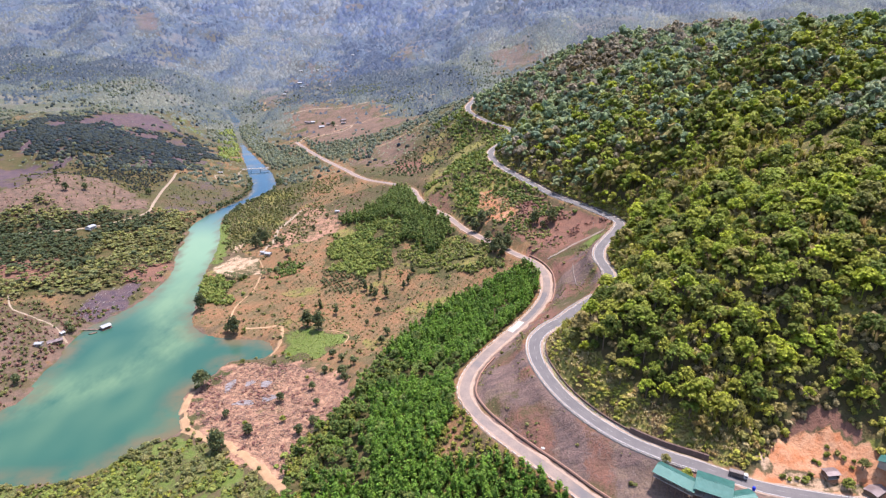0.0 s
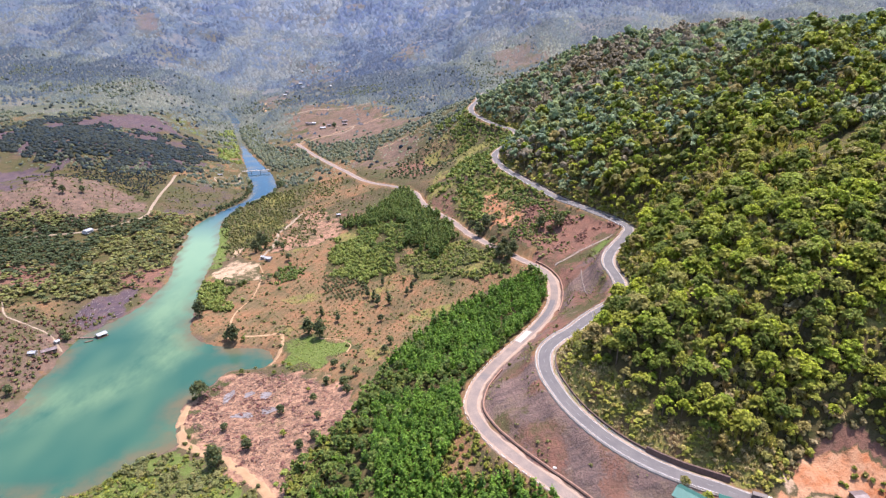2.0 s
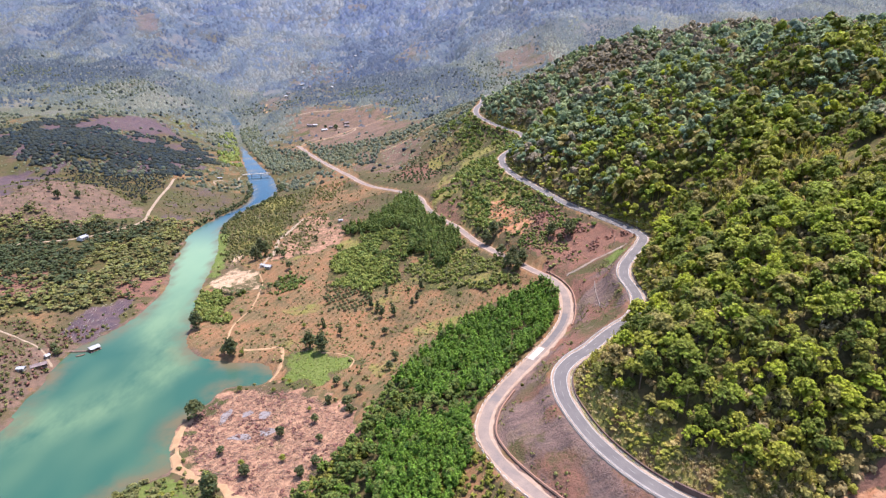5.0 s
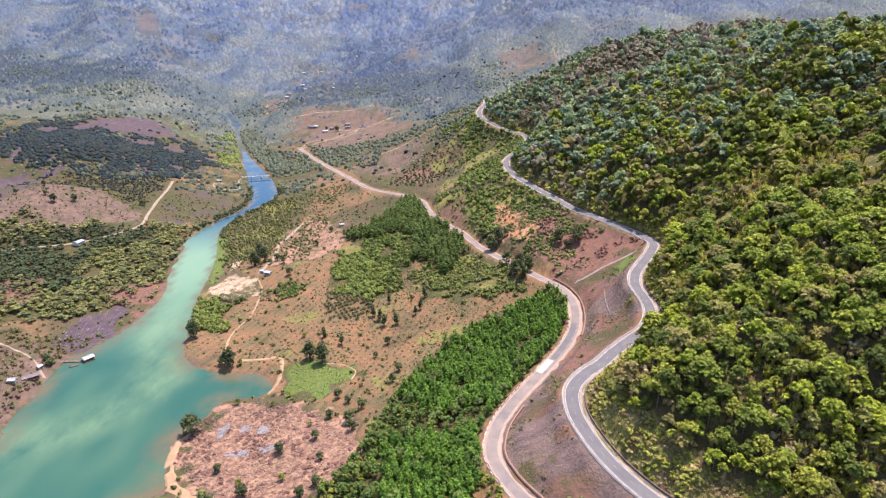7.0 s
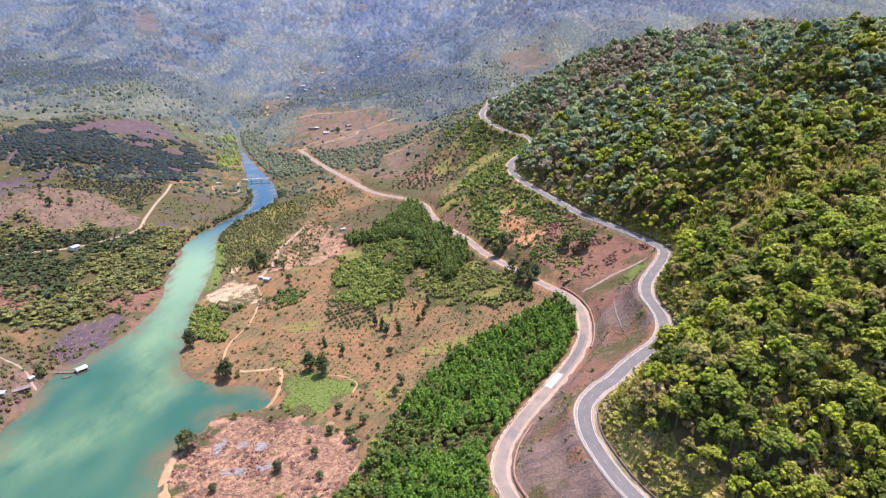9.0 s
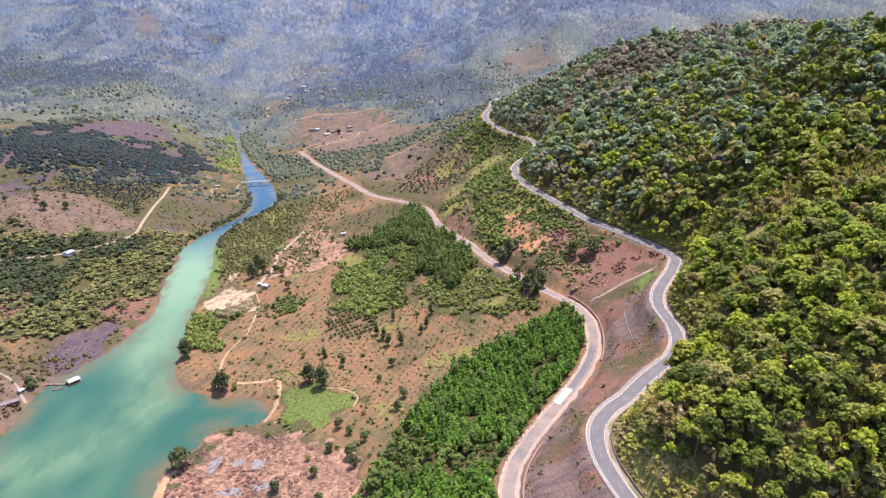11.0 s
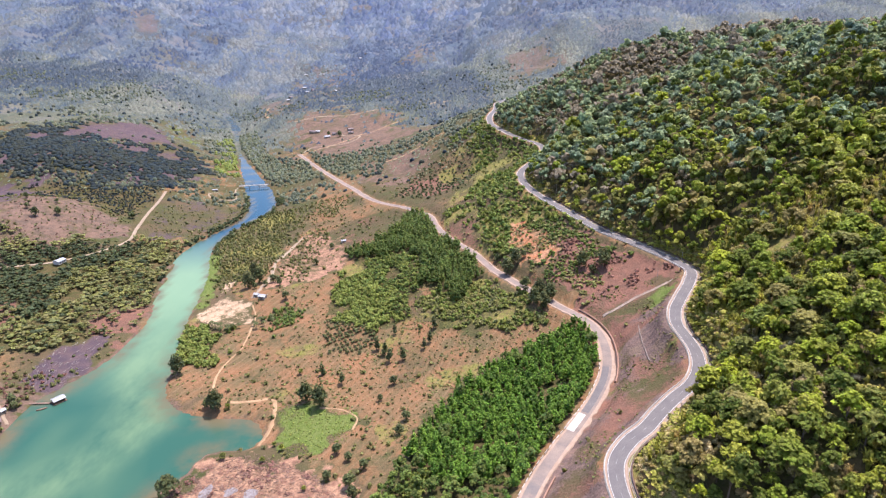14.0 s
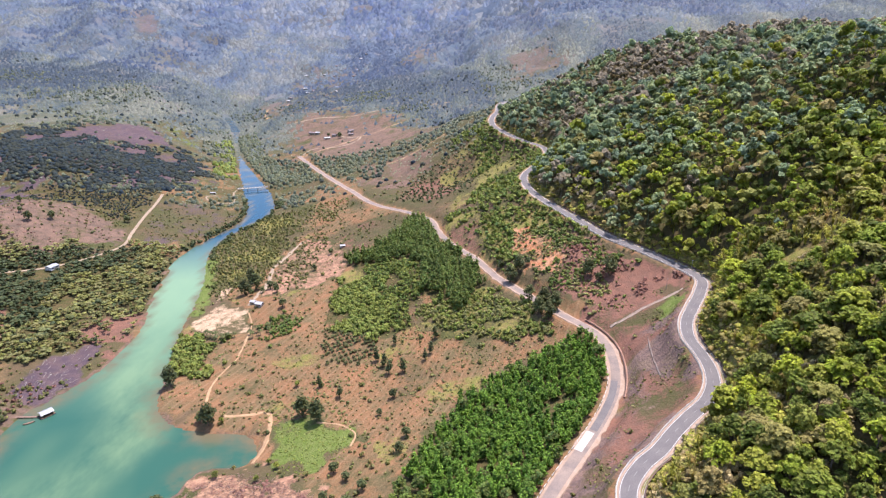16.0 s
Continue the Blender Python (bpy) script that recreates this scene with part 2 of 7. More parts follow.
RANGE_HAZE_TONES = ((0.032, 0.058, 0.112), (0.052, 0.084, 0.140), (0.078, 0.112, 0.152), (0.108, 0.140, 0.156), (0.148, 0.168, 0.168))
FAR_HAZE_TONES = ((0.056, 0.090, 0.172), (0.074, 0.112, 0.196), (0.096, 0.136, 0.206), (0.122, 0.158, 0.208), (0.158, 0.182, 0.204))
# Valley leaves greyed a little, with thin haze put into the colour.
VALLEY_HAZE_TONES = ((0.092, 0.122, 0.072), (0.124, 0.148, 0.080), (0.160, 0.170, 0.088), (0.076, 0.104, 0.072), (0.138, 0.152, 0.082))
# Dark blue tones: cloud shade and haze put into the leaf colour.
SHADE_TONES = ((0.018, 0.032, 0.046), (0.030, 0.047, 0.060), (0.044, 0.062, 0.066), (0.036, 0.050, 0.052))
# Upper forest paled towards blue: haze put into the leaf colour.
UPLAND_HAZE_TONES = ((0.142, 0.208, 0.128), (0.214, 0.278, 0.134), (0.264, 0.314, 0.134), (0.182, 0.252, 0.132), (0.114, 0.168, 0.122), (0.234, 0.296, 0.134), (0.245, 0.206, 0.148), (0.164, 0.232, 0.130))
LIME_TONES = ((0.270, 0.330, 0.020), (0.240, 0.310, 0.022))
MEADOW_TONES = ((0.186, 0.204, 0.062), (0.226, 0.230, 0.072), (0.150, 0.174, 0.060), (0.196, 0.182, 0.080), (0.126, 0.152, 0.060))
YOUNG_TONES = ((0.119, 0.175, 0.035), (0.162, 0.216, 0.043), (0.194, 0.232, 0.054), (0.092, 0.143, 0.032))
WOODLAND_TONES = ((0.054, 0.108, 0.026), (0.084, 0.148, 0.034), (0.116, 0.184, 0.038), (0.070, 0.126, 0.034))
BRUSH_TONES = ((0.262, 0.270, 0.040), (0.366, 0.330, 0.061), (0.195, 0.210, 0.033), (0.380, 0.300, 0.121), (0.152, 0.174, 0.031), (0.380, 0.384, 0.066), (0.293, 0.198, 0.077))
OLIVE_TONES = ((0.096, 0.116, 0.040), (0.140, 0.156, 0.052), (0.175, 0.165, 0.070), (0.078, 0.100, 0.040))
DEAD_TONES = ((0.190, 0.086, 0.066), (0.260, 0.148, 0.108), (0.120, 0.056, 0.046), (0.220, 0.116, 0.086))
DRY_TONES = ((0.333, 0.265, 0.121), (0.425, 0.345, 0.187), (0.253, 0.218, 0.077), (0.299, 0.224, 0.105), (0.218, 0.207, 0.055))
for kind, tones in (("forest", FOREST_TONES), ("grove", GROVE_TONES), ("dark", DARK_TONES), ("scrub", SCRUB_TONES), ("far", FAR_HAZE_TONES), ("range", RANGE_HAZE_TONES), ("foothill", FOOTHILL_HAZE_TONES), ("dead", DEAD_TONES), ("shade", SHADE_TONES), ("valley", VALLEY_HAZE_TONES), ("upland", UPLAND_HAZE_TONES), ("lime", LIME_TONES), ("woodland", WOODLAND_TONES), ("olive", OLIVE_TONES), ("brush", BRUSH_TONES), ("young", YOUNG_TONES), ("meadow", MEADOW_TONES), ("dry", DRY_TONES)):
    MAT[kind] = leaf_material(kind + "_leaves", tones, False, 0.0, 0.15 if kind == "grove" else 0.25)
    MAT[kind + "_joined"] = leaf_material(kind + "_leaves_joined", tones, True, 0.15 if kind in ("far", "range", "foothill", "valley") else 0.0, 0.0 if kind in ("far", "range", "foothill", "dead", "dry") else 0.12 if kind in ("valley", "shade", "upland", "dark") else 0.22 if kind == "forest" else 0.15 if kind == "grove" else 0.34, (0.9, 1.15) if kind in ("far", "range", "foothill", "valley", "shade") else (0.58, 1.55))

# ---- the lie of the land ----
# Road centre lines: x, y, z.
UPPER_ROAD = (
    (250, 190, 54), (200, 190, 55), (155, 196, 56), (136, 200, 57), (113, 210, 59), (96, 218, 60), (85, 225, 61), (76, 234, 61.5),
    (68, 244, 62.5), (61, 256, 63.5), (55, 272, 65), (52, 288, 66), (54, 304, 67.5), (63, 317, 68.5), (73, 326, 69),
    (82, 336, 70), (95, 349, 71), (105, 358, 72), (113, 371, 73.5), (116, 384, 75), (116, 396, 76), (115, 409, 77),
    (120, 428, 78), (129, 444, 79), (143, 468, 79.5), (150, 485, 80))
UPPER_ROAD_FAR = (
    (150, 485, 80), (146, 502, 80), (137, 518, 80.5), (123, 541, 81), (107, 563, 82), (92, 594, 84), (74, 629, 87), (61, 660, 89.5),
    (55, 690, 92), (57, 717, 93.5), (67, 738, 96), (82, 762, 100), (90, 790, 104), (85, 812, 106), (69, 830, 108), (51, 862, 111),
    (36, 912, 114), (36, 945, 116), (49, 1010, 119), (57, 1068, 122), (100, 1130, 126))
LOWER_ROAD = (
    (105, 170, 47), (84, 183, 47.5), (63, 203, 48), (52, 217, 48), (40, 231, 48), (28, 246, 48), (18, 262, 48), (13, 280, 47), (16, 298, 47),
    (25, 318, 46.5), (37, 338, 46), (51, 359, 46), (65, 382, 46), (75, 402, 47), (81, 426, 49), (81, 452, 50),
    (75, 470, 50), (64, 485, 50), (40, 526, 48), (20, 561, 47))
LOWER_ROAD_FAR = (
    (20, 561, 47), (3, 606, 46), (-16, 638, 46), (-30, 675, 46), (-40, 716, 45), (-62, 748, 42), (-105, 800, 35),
    (-151, 892, 27), (-200, 990, 20), (-245, 1082, 15), (-285, 1150, 18))
WEST_ROAD = (
    (-560, 585, 20), (-479, 608, 16), (-452, 623, 15), (-403, 646, 14), (-386, 663, 14), (-369, 714, 12), (-379, 751, 12), (-395, 818, 13),
    (-403, 862, 14), (-414, 906, 15))
# The two banks of the river, upstream, x and y.
WEST_BANK = (
    (-420, 290), (-330, 300), (-283, 321), (-278, 342), (-287, 365), (-286, 382), (-291, 408), (-292, 430), (-281, 455), (-271, 483), (-270, 539), (-290, 616),
    (-308, 725), (-294, 783), (-283, 832), (-291, 886), (-329, 983), (-416, 1210), (-529, 1505), (-640, 1750))
EAST_BANK = (
    (-420, 225), (-320, 240), (-238, 256), (-199, 264), (-187, 276), (-180, 289), (-161, 304), (-169, 323), (-172, 349), (-163, 368),
    (-158, 385), (-132, 392), (-130, 406), (-139, 417), (-170, 420), (-190, 426), (-206, 441), (-218, 476), (-230, 517),
    (-238, 554), (-254, 635), (-282, 733), (-274, 804), (-259, 845), (-257, 887), (-272, 936), (-336, 1071), (-388, 1172),
    (-478, 1391), (-510, 1500), (-630, 1750))
# Heights of the landforms: x, y, z.
EAST_HILL = (
    (92, 282, 93), (126, 268, 100), (152, 340, 120), (165, 292, 122), (181, 399, 130), (195, 480, 124), (208, 536, 138),
    (258, 476, 156), (282, 565, 174), (247, 676, 188), (324, 642, 219), (256, 841, 190), (133, 795, 140), (183, 805, 162),
    (162, 950, 185), (192, 955, 206), (233, 955, 210), (310, 955, 219), (388, 950, 228), (250, 1060, 172), (200, 230, 92), (240, 300, 142), (400, 400, 212), (520, 600, 246), (366, 900, 226), (480, 750, 228), (520, 920, 234),
    (640, 1000, 238), (140, 1080, 135), (300, 180, 80), (560, 300, 230), (52, 590, 71), (75, 548, 72), (161, 222, 63))
VALLEY = (
    (-97, 423, 9), (-61, 428, 8), (-54, 480, 16), (3, 484, 29), (-38, 341, 28), (-110, 325, 10), (-25, 247, 33),
    (-53, 248, 19), (-90, 255, 11), (-48, 586, 38), (3, 558, 42), (-104, 677, 26), (-188, 577, 8), (-163, 717, 9),
    (-14, 844, 50), (-78, 927, 44), (-137, 1189, 42), (-81, 1298, 52), (-218, 1291, 32), (-401, 1482, 40), (-451, 2083, 50),
    (-107, 2041, 130), (22, 2000, 104), (60, 1400, 80), (-160, 215, 8), (-60, 100, 16), (150, 120, 44), (-700, 1850, 52))
WEST_SIDE = (
    (-502, 705, 41), (-482, 688, 35), (-409, 600, 12), (-300, 397, 10), (-500, 768, 47), (-450, 745, 33), (-555, 770, 42), (-530, 855, 23), (-450, 850, 17),
    (-620, 860, 22), (-568, 936, 60), (-640, 960, 58), (-560, 1054, 57), (-520, 1098, 55), (-459, 1118, 14), (-657, 1184, 76), (-855, 1255, 73), (-620, 1330, 50),
    (-486, 560, 22), (-768, 1587, 86), (-596, 1569, 17), (-494, 1659, 24), (-1116, 2319, 222), (-1073, 2627, 205), (-430, 1050, 20), (-640, 400, 40),
    (-450, 450, 18), (-1000, 800, 60), (-1087, 1500, 84), (-1500, 2000, 150))
FAR_RANGE = (
    (-920, 4000, 335), (-1400, 3300, 360), (-1850, 3000, 350), (-2100, 2600, 330), (-183, 2350, 124), (180, 1800, 160), (-236, 3000, 262), (139, 2600, 270),
    (98, 2008, 192), (-184, 1437, 62), (-500, 3600, 420), (-1700, 4300, 620), (-3000, 3500, 700), (-3000, 1000, 300), (0, -800, 40), (-1500, -800, 90),
    (-400, 4700, 560), (-920, 4750, 330))
EAST_RANGE = (
    (319, 1923, 246), (375, 2050, 268), (640, 2200, 292), (850, 1800, 250), (980, 1500, 215), (350, 1180, 140), (500, 1230, 160), (720, 1260, 175),
    (950, 1250, 195), (600, 1500, 175), (420, 1450, 150), (250, 1300, 118), (300, 3600, 560), (1300, 3000, 620), (2500, 3500, 800), (2000, 1000, 300),
    (1000, 900, 262), (1500, -800, 220))


def fine_line(points, step=3.0):
    """The points of a soft curve through the given ones, evenly spaced."""
    p = np.array(points, float)
    t = np.r_[0, np.cumsum(np.linalg.norm(np.diff(p[:, :2], axis=0), axis=1))]
    slope = np.gradient(p, t, axis=0)
    s = np.linspace(0, t[-1], max(2, int(t[-1] / step) + 1))
    k = np.clip(np.searchsorted(t, s, "right") - 1, 0, len(t) - 2)
    h = (t[k + 1] - t[k])[:, None]
    u = ((s - t[k]) / h[:, 0])[:, None]
    return ((2 * u**3 - 3 * u**2 + 1) * p[k] + (u**3 - 2 * u**2 + u) * h * slope[k]
            + (3 * u**2 - 2 * u**3) * p[k + 1] + (u**3 - u**2) * h * slope[k + 1])


def near_line(x, y, line):
    """Distance to a line, the height of its nearest place and the side (positive to the right of its way)."""
    best, high, side = np.full(x.shape, 1e9), np.zeros(x.shape), np.zeros(x.shape)
    near = (x > line[:, 0].min() - 120) & (x < line[:, 0].max() + 120) & (y > line[:, 1].min() - 120) & (y < line[:, 1].max() + 120)
    q, r = x[near], y[near]
    b, hh, sd = best[near], high[near], side[near]
    for one, two in zip(line[:-1], line[1:]):
        dx, dy = two[0] - one[0], two[1] - one[1]
        u = np.clip(((q - one[0]) * dx + (r - one[1]) * dy) / (dx * dx + dy * dy), 0, 1)
        ox, oy = q - one[0] - u * dx, r - one[1] - u * dy
        d = np.hypot(ox, oy)
        m = d < b
        b[m], hh[m] = d[m], one[2] + u[m] * (two[2] - one[2]) if len(one) > 2 else 0
        sd[m] = np.sign(ox * dy - oy * dx)[m]
    best[near], high[near], side[near] = b, hh, sd
    return best, high, side


def inside(x, y, corners):
    """Which places lie within a many-cornered field."""
    odd = np.zeros(np.shape(x), bool)
    for (ax, ay), (bx, by) in zip(corners, corners[1:] + corners[:1]):
        crosses = (ay > y) != (by > y)
        odd ^= crosses & (x < (bx - ax) * (y - ay) / ((by - ay) or 1e-9) + ax)
    return odd


def value_noise(x, y, size, seed=0):
    """Smooth noise from -1 to 1 with lumps of that size."""
    x, y = np.asarray(x) / size, np.asarray(y) / size
    i, j = np.floor(x).astype(np.int64), np.floor(y).astype(np.int64)
    u, v = x - i, y - j
    u, v = u * u * (3 - 2 * u), v * v * (3 - 2 * v)

    def corner(a, b):
        n = (a * 374761393 + b * 668265263 + seed * 974711) & 0x7FFFFFFF
        n = ((n ^ (n >> 13)) * 1274126177) & 0x7FFFFFFF
        return ((n ^ (n >> 16)) & 0xFFFF) / 32767.5 - 1
    return (corner(i, j) * (1 - u) + corner(i + 1, j) * u) * (1 - v) + (corner(i, j + 1) * (1 - u) + corner(i + 1, j + 1) * u) * v


ROAD_LINES = {"upper": fine_line(UPPER_ROAD + UPPER_ROAD_FAR[1:]), "lower": fine_line(LOWER_ROAD + LOWER_ROAD_FAR[1:]), "west": fine_line(WEST_ROAD)}
LAKE = [tuple(p[:2]) for p in fine_line(WEST_BANK, 12)] + [tuple(p[:2]) for p in fine_line(EAST_BANK, 8)][::-1]
SHORE = np.array(LAKE + LAKE[:1])
HALF = {"upper": 5.6, "lower": 5.4, "west": 3.5}

anchors = [np.array(EAST_HILL + VALLEY + WEST_SIDE + FAR_RANGE + EAST_RANGE, float)]
for line in ROAD_LINES.values():
    anchors.append(line[::6])
anchors.append(np.c_[SHORE[::4], np.full(len(SHORE[::4]), 0.6)])
anchors = np.concatenate(anchors)
gap = np.linalg.norm(anchors[:, None, :2] - anchors[None, :, :2], axis=2)
LIFT = np.linalg.solve(np.block([[gap - 3.0 * np.eye(len(gap)), np.ones((len(gap), 1))], [np.ones((1, len(gap))), np.zeros((1, 1))]]),
                       np.r_[anchors[:, 2], 0])


def smooth_step(a, b, v):
    u = np.clip((v - a) / (b - a), 0, 1)
    return u * u * (3 - 2 * u)


def ground_z(x, y):
    """The height of the ground."""
    x, y = np.asarray(x, float).ravel(), np.asarray(y, float).ravel()
    z = np.full(x.shape, LIFT[-1])
    for (ax, ay, _), w in zip(anchors, LIFT):
        z += w * np.hypot(x - ax, y - ay)
    far = smooth_step(900, 2600, y)
    z += (value_noise(x, y, 46, 1) * 2.0 + value_noise(x, y, 17, 2) * 0.7) * (1 + 3 * far)
    z += far * (value_noise(x, y, 330, 3) * 26 + value_noise(x, y, 140, 4) * 12)
    high = smooth_step(1650, 2300, y) * smooth_step(120, 520, abs(x + 430 - 0.1 * (y - 2000)))
    z += high * ((0.45 - abs(value_noise(x + 0.5 * y, y * 0.45, 240, 9))) * 50 + (0.45 - abs(value_noise(x, y, 105, 10))) * 34)
    z += smooth_step(200, 320, x) * value_noise(x, y, 120, 5) * 6
    scar = smooth_step(212, 217, y) * (1 - smooth_step(226, 234, y)) * smooth_step(136, 144, x) * (1 - smooth_step(180, 190, x))
    z += scar * (3.8 * abs(value_noise(x + 0.4 * y, y * 0.25, 4.5, 7)) - 1.8 + 0.9 * value_noise(x, y, 3.2, 8))
    d, _, _ = near_line(x, y, SHORE)
    wet = inside(x, y, LAKE)
    z = np.where(wet, np.minimum(-0.4 - 0.25 * d, -0.4), np.maximum(np.minimum(z, 0.5 + 0.5 * d), 0.35 + np.minimum(d, 8) * 0.12))
    for name, line in ROAD_LINES.items():
        d, h, _ = near_line(x, y, line)
        w = 1 - smooth_step(HALF[name], HALF[name] + 7, d)
        z = np.where(d < 60, z * (1 - w) + (h - 0.3) * w, z)
    return z


# ---- makers ----
def mesh_of(name, verts, faces, mat, smooth=False):
    m = bpy.data.meshes.new(name)
    m.from_pydata([tuple(v) for v in verts], [], [tuple(f) for f in faces])
    m.materials.append(MAT[mat])
    if smooth:
        m.shade_smooth()
    return m


def big_mesh(name, verts, quads, mat, tint=None):
    """A large mesh of four-cornered faces, from arrays."""
    m = bpy.data.meshes.new(name)
    m.vertices.add(len(verts))
    m.vertices.foreach_set("co", np.ascontiguousarray(verts, np.float32).ravel())
    m.loops.add(quads.size)
    m.loops.foreach_set("vertex_index", np.ascontiguousarray(quads, np.int32).ravel())
    m.polygons.add(len(quads))
    m.polygons.foreach_set("loop_start", np.arange(0, quads.size, 4, dtype=np.int32))
    m.update(calc_edges=True)
    if tint is not None:
        m.attributes.new("tint", "FLOAT", "POINT").data.foreach_set("value", np.ascontiguousarray(tint, np.float32))
    m.materials.append(MAT[mat])
    return m


def part(name, bm, mat, parent=None, label=""):
    """Links a bmesh as one mesh object under a thing or part."""
    m = bpy.data.meshes.new(name)
    bm.to_mesh(m)
    bm.free()
    m.materials.append(MAT[mat])
    ob = new(name, m)
    ob.parent = parent
    return tagged(ob, label)


def piece(name, verts, faces, mat, parent=None, label="", smooth=False):
    ob = new(name, mesh_of(name, verts, faces, mat, smooth))
    ob.parent = parent
    return tagged(ob, label)


def box(bm, x0, y0, z0, x1, y1, z1, bevel=0.0):
    made = bmesh.ops.create_cube(bm, size=1.0, matrix=Matrix.Translation(((x0 + x1) / 2, (y0 + y1) / 2, (z0 + z1) / 2))
                                 @ Matrix.Diagonal((x1 - x0, y1 - y0, z1 - z0, 1)))
    if bevel:
        edges = list({e for v in made["verts"] for e in v.link_edges})
        bmesh.ops.bevel(bm, geom=edges, offset=bevel, segments=1, affect="EDGES")
    return bm


def boxes(*rows, bevel=0.0):
    bm = bmesh.new()
    for row in rows:
        box(bm, *row, bevel=bevel)
    return bm


def rod(bm, a, b, r0, r1, sides=6):
    """A tapered rod from a to b."""
    a, b = Vector(a), Vector(b)
    turn = (b - a).to_track_quat("Z", "Y").to_matrix().to_4x4()
    bmesh.ops.create_cone(bm, cap_ends=True, segments=sides, radius1=r0, radius2=r1, depth=(b - a).length,
                          matrix=Matrix.Translation((a + b) / 2) @ turn)
    return bm


def sideways(line):
    """The level way to the right of a line, at each of its points."""
    d = np.gradient(line[:, :2], axis=0)
    d /= np.linalg.norm(d, axis=1)[:, None]
    return np.c_[d[:, 1], -d[:, 0]]


def sweep(line, profile, closed=True):
    """A profile of (right, up) corners carried along a line."""
    right, n, k = sideways(line), len(line), len(profile)
    verts = [(*(line[i, :2] + right[i] * s), line[i, 2] + u) for i in range(n) for s, u in profile]
    faces = [(i * k + j, i * k + (j + 1) % k, (i + 1) * k + (j + 1) % k, (i + 1) * k + j) for i in range(n - 1) for j in range(k if closed else k - 1)]
    if closed:
        faces += [tuple(range(k))[::-1], tuple((n - 1) * k + j for j in range(k))]
    return verts, faces


def ribbon(line, left, right, lift, thick=0.25):
    return sweep(line, [(left, lift), (left, lift - thick), (right, lift - thick), (right, lift)][::-1])


def stretch(line, y0, y1, first=0, last=None):
    """The points of a line between two values of y."""
    some = line[first:last]
    return some[(some[:, 1] >= y0) & (some[:, 1] <= y1)]


def draped(points, step=3.0, lift=0.0):
    """A soft line over the ground."""
    line = fine_line([(x, y, 0) for x, y in points], step)
    line[:, 2] = ground_z(line[:, 0], line[:, 1]) + lift
    return line


# ---- ground and water ----
def steps(*spans):
    return np.unique(np.concatenate([np.arange(a, b + 0.01, s) for a, b, s in spans]))


GX = steps((-280, 200, 3), (-720, -280, 8), (200, 500, 8), (-1400, -720, 20), (500, 1200, 25), (-2600, -1400, 60), (1200, 2400, 60), (-4850, -2600, 150), (2400, 4800, 150))
GY = steps((150, 560, 3), (560, 1000, 6), (1000, 1700, 12), (1700, 3200, 25), (3200, 4900, 85), (-3000, 150, 150))
gx, gy = (g.ravel() for g in np.meshgrid(GX, GY))
gz = ground_z(gx, gy)
nx, ny = len(GX), len(GY)
corner = (np.arange(ny - 1)[:, None] * nx + np.arange(nx - 1)[None, :]).ravel()
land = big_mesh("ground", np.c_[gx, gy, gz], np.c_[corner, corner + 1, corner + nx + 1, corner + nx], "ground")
land.shade_smooth()


def on_land(x, y):
    """The height of the ground's own mesh."""
    i, j = np.clip(np.searchsorted(GX, x) - 1, 0, nx - 2), np.clip(np.searchsorted(GY, y) - 1, 0, ny - 2)
    u, v, k = (x - GX[i]) / (GX[i + 1] - GX[i]), (y - GY[j]) / (GY[j + 1] - GY[j]), j * nx + i
    return (gz[k] * (1 - u) + gz[k + 1] * u) * (1 - v) + (gz[k + nx] * (1 - u) + gz[k + nx + 1] * u) * v


CLEARED = [(-167, 347), (-155, 372), (-129, 382), (-86, 357), (-57, 322), (-61, 299), (-75, 270), (-85, 250), (-114, 272), (-141, 302), (-164, 323)]
MEADOW = [(-128, 427), (-110, 428), (-74, 415), (-76, 389), (-90, 373), (-112, 381)]
GROVE = [(80, 467), (75, 408), (40, 349), (12, 302), (8, 265), (-3, 247), (-4, 205), (-80, 205), (-85, 268), (-60, 303), (-42, 350), (-10, 428), (38, 455)]
DARK_WOOD = [(-113, 660), (-94, 669), (-70, 703), (-65, 733), (-46, 727), (-32, 679), (-28, 641), (-15, 626), (4, 568), (6, 547), (-8, 530), (-28, 541), (-40, 563), (-42, 600), (-55, 627), (-82, 637), (-106, 632)]
GREEN_WOOD = [(-112, 540), (-114, 595), (-104, 628), (-82, 634), (-55, 624), (-44, 600), (-42, 560), (-50, 520), (-75, 507)]
ROAD_SCRUB = [(9, 549), (40, 512), (52, 473), (8, 479), (-33, 507), (-40, 535)]
ORCHARD = [(-118, 529), (-90, 540), (-68, 498), (-81, 480), (-107, 484)]
PENINSULA = [(-206, 441), (-130, 425), (-72, 415), (-50, 370), (-5, 430), (60, 475), (30, 520), (0, 560), (-100, 640), (-180, 760), (-250, 600), (-225, 500)]
YARD = [(-234, 560), (-227, 582), (-217, 594), (-203, 584), (-184, 566), (-178, 537), (-205, 533), (-228, 545)]
BROWN_HILL = [(-600, 640), (-532, 724), (-526, 775), (-536, 845), (-460, 794), (-424, 776), (-377, 728), (-386, 689), (-425, 670), (-457, 643), (-498, 618)]
BARE_CREST = [(-540, 690), (-510, 780), (-440, 770), (-390, 728), (-400, 700), (-480, 680)]
GREEN_SLOPE = [(-560, 862), (-523, 900), (-428, 915), (-405, 824), (-391, 765), (-445, 804)]
YELLOW_SLOPE = [(-660, 1372), (-622, 1469), (-496, 1273), (-473, 1154), (-535, 1210), (-600, 1290)]
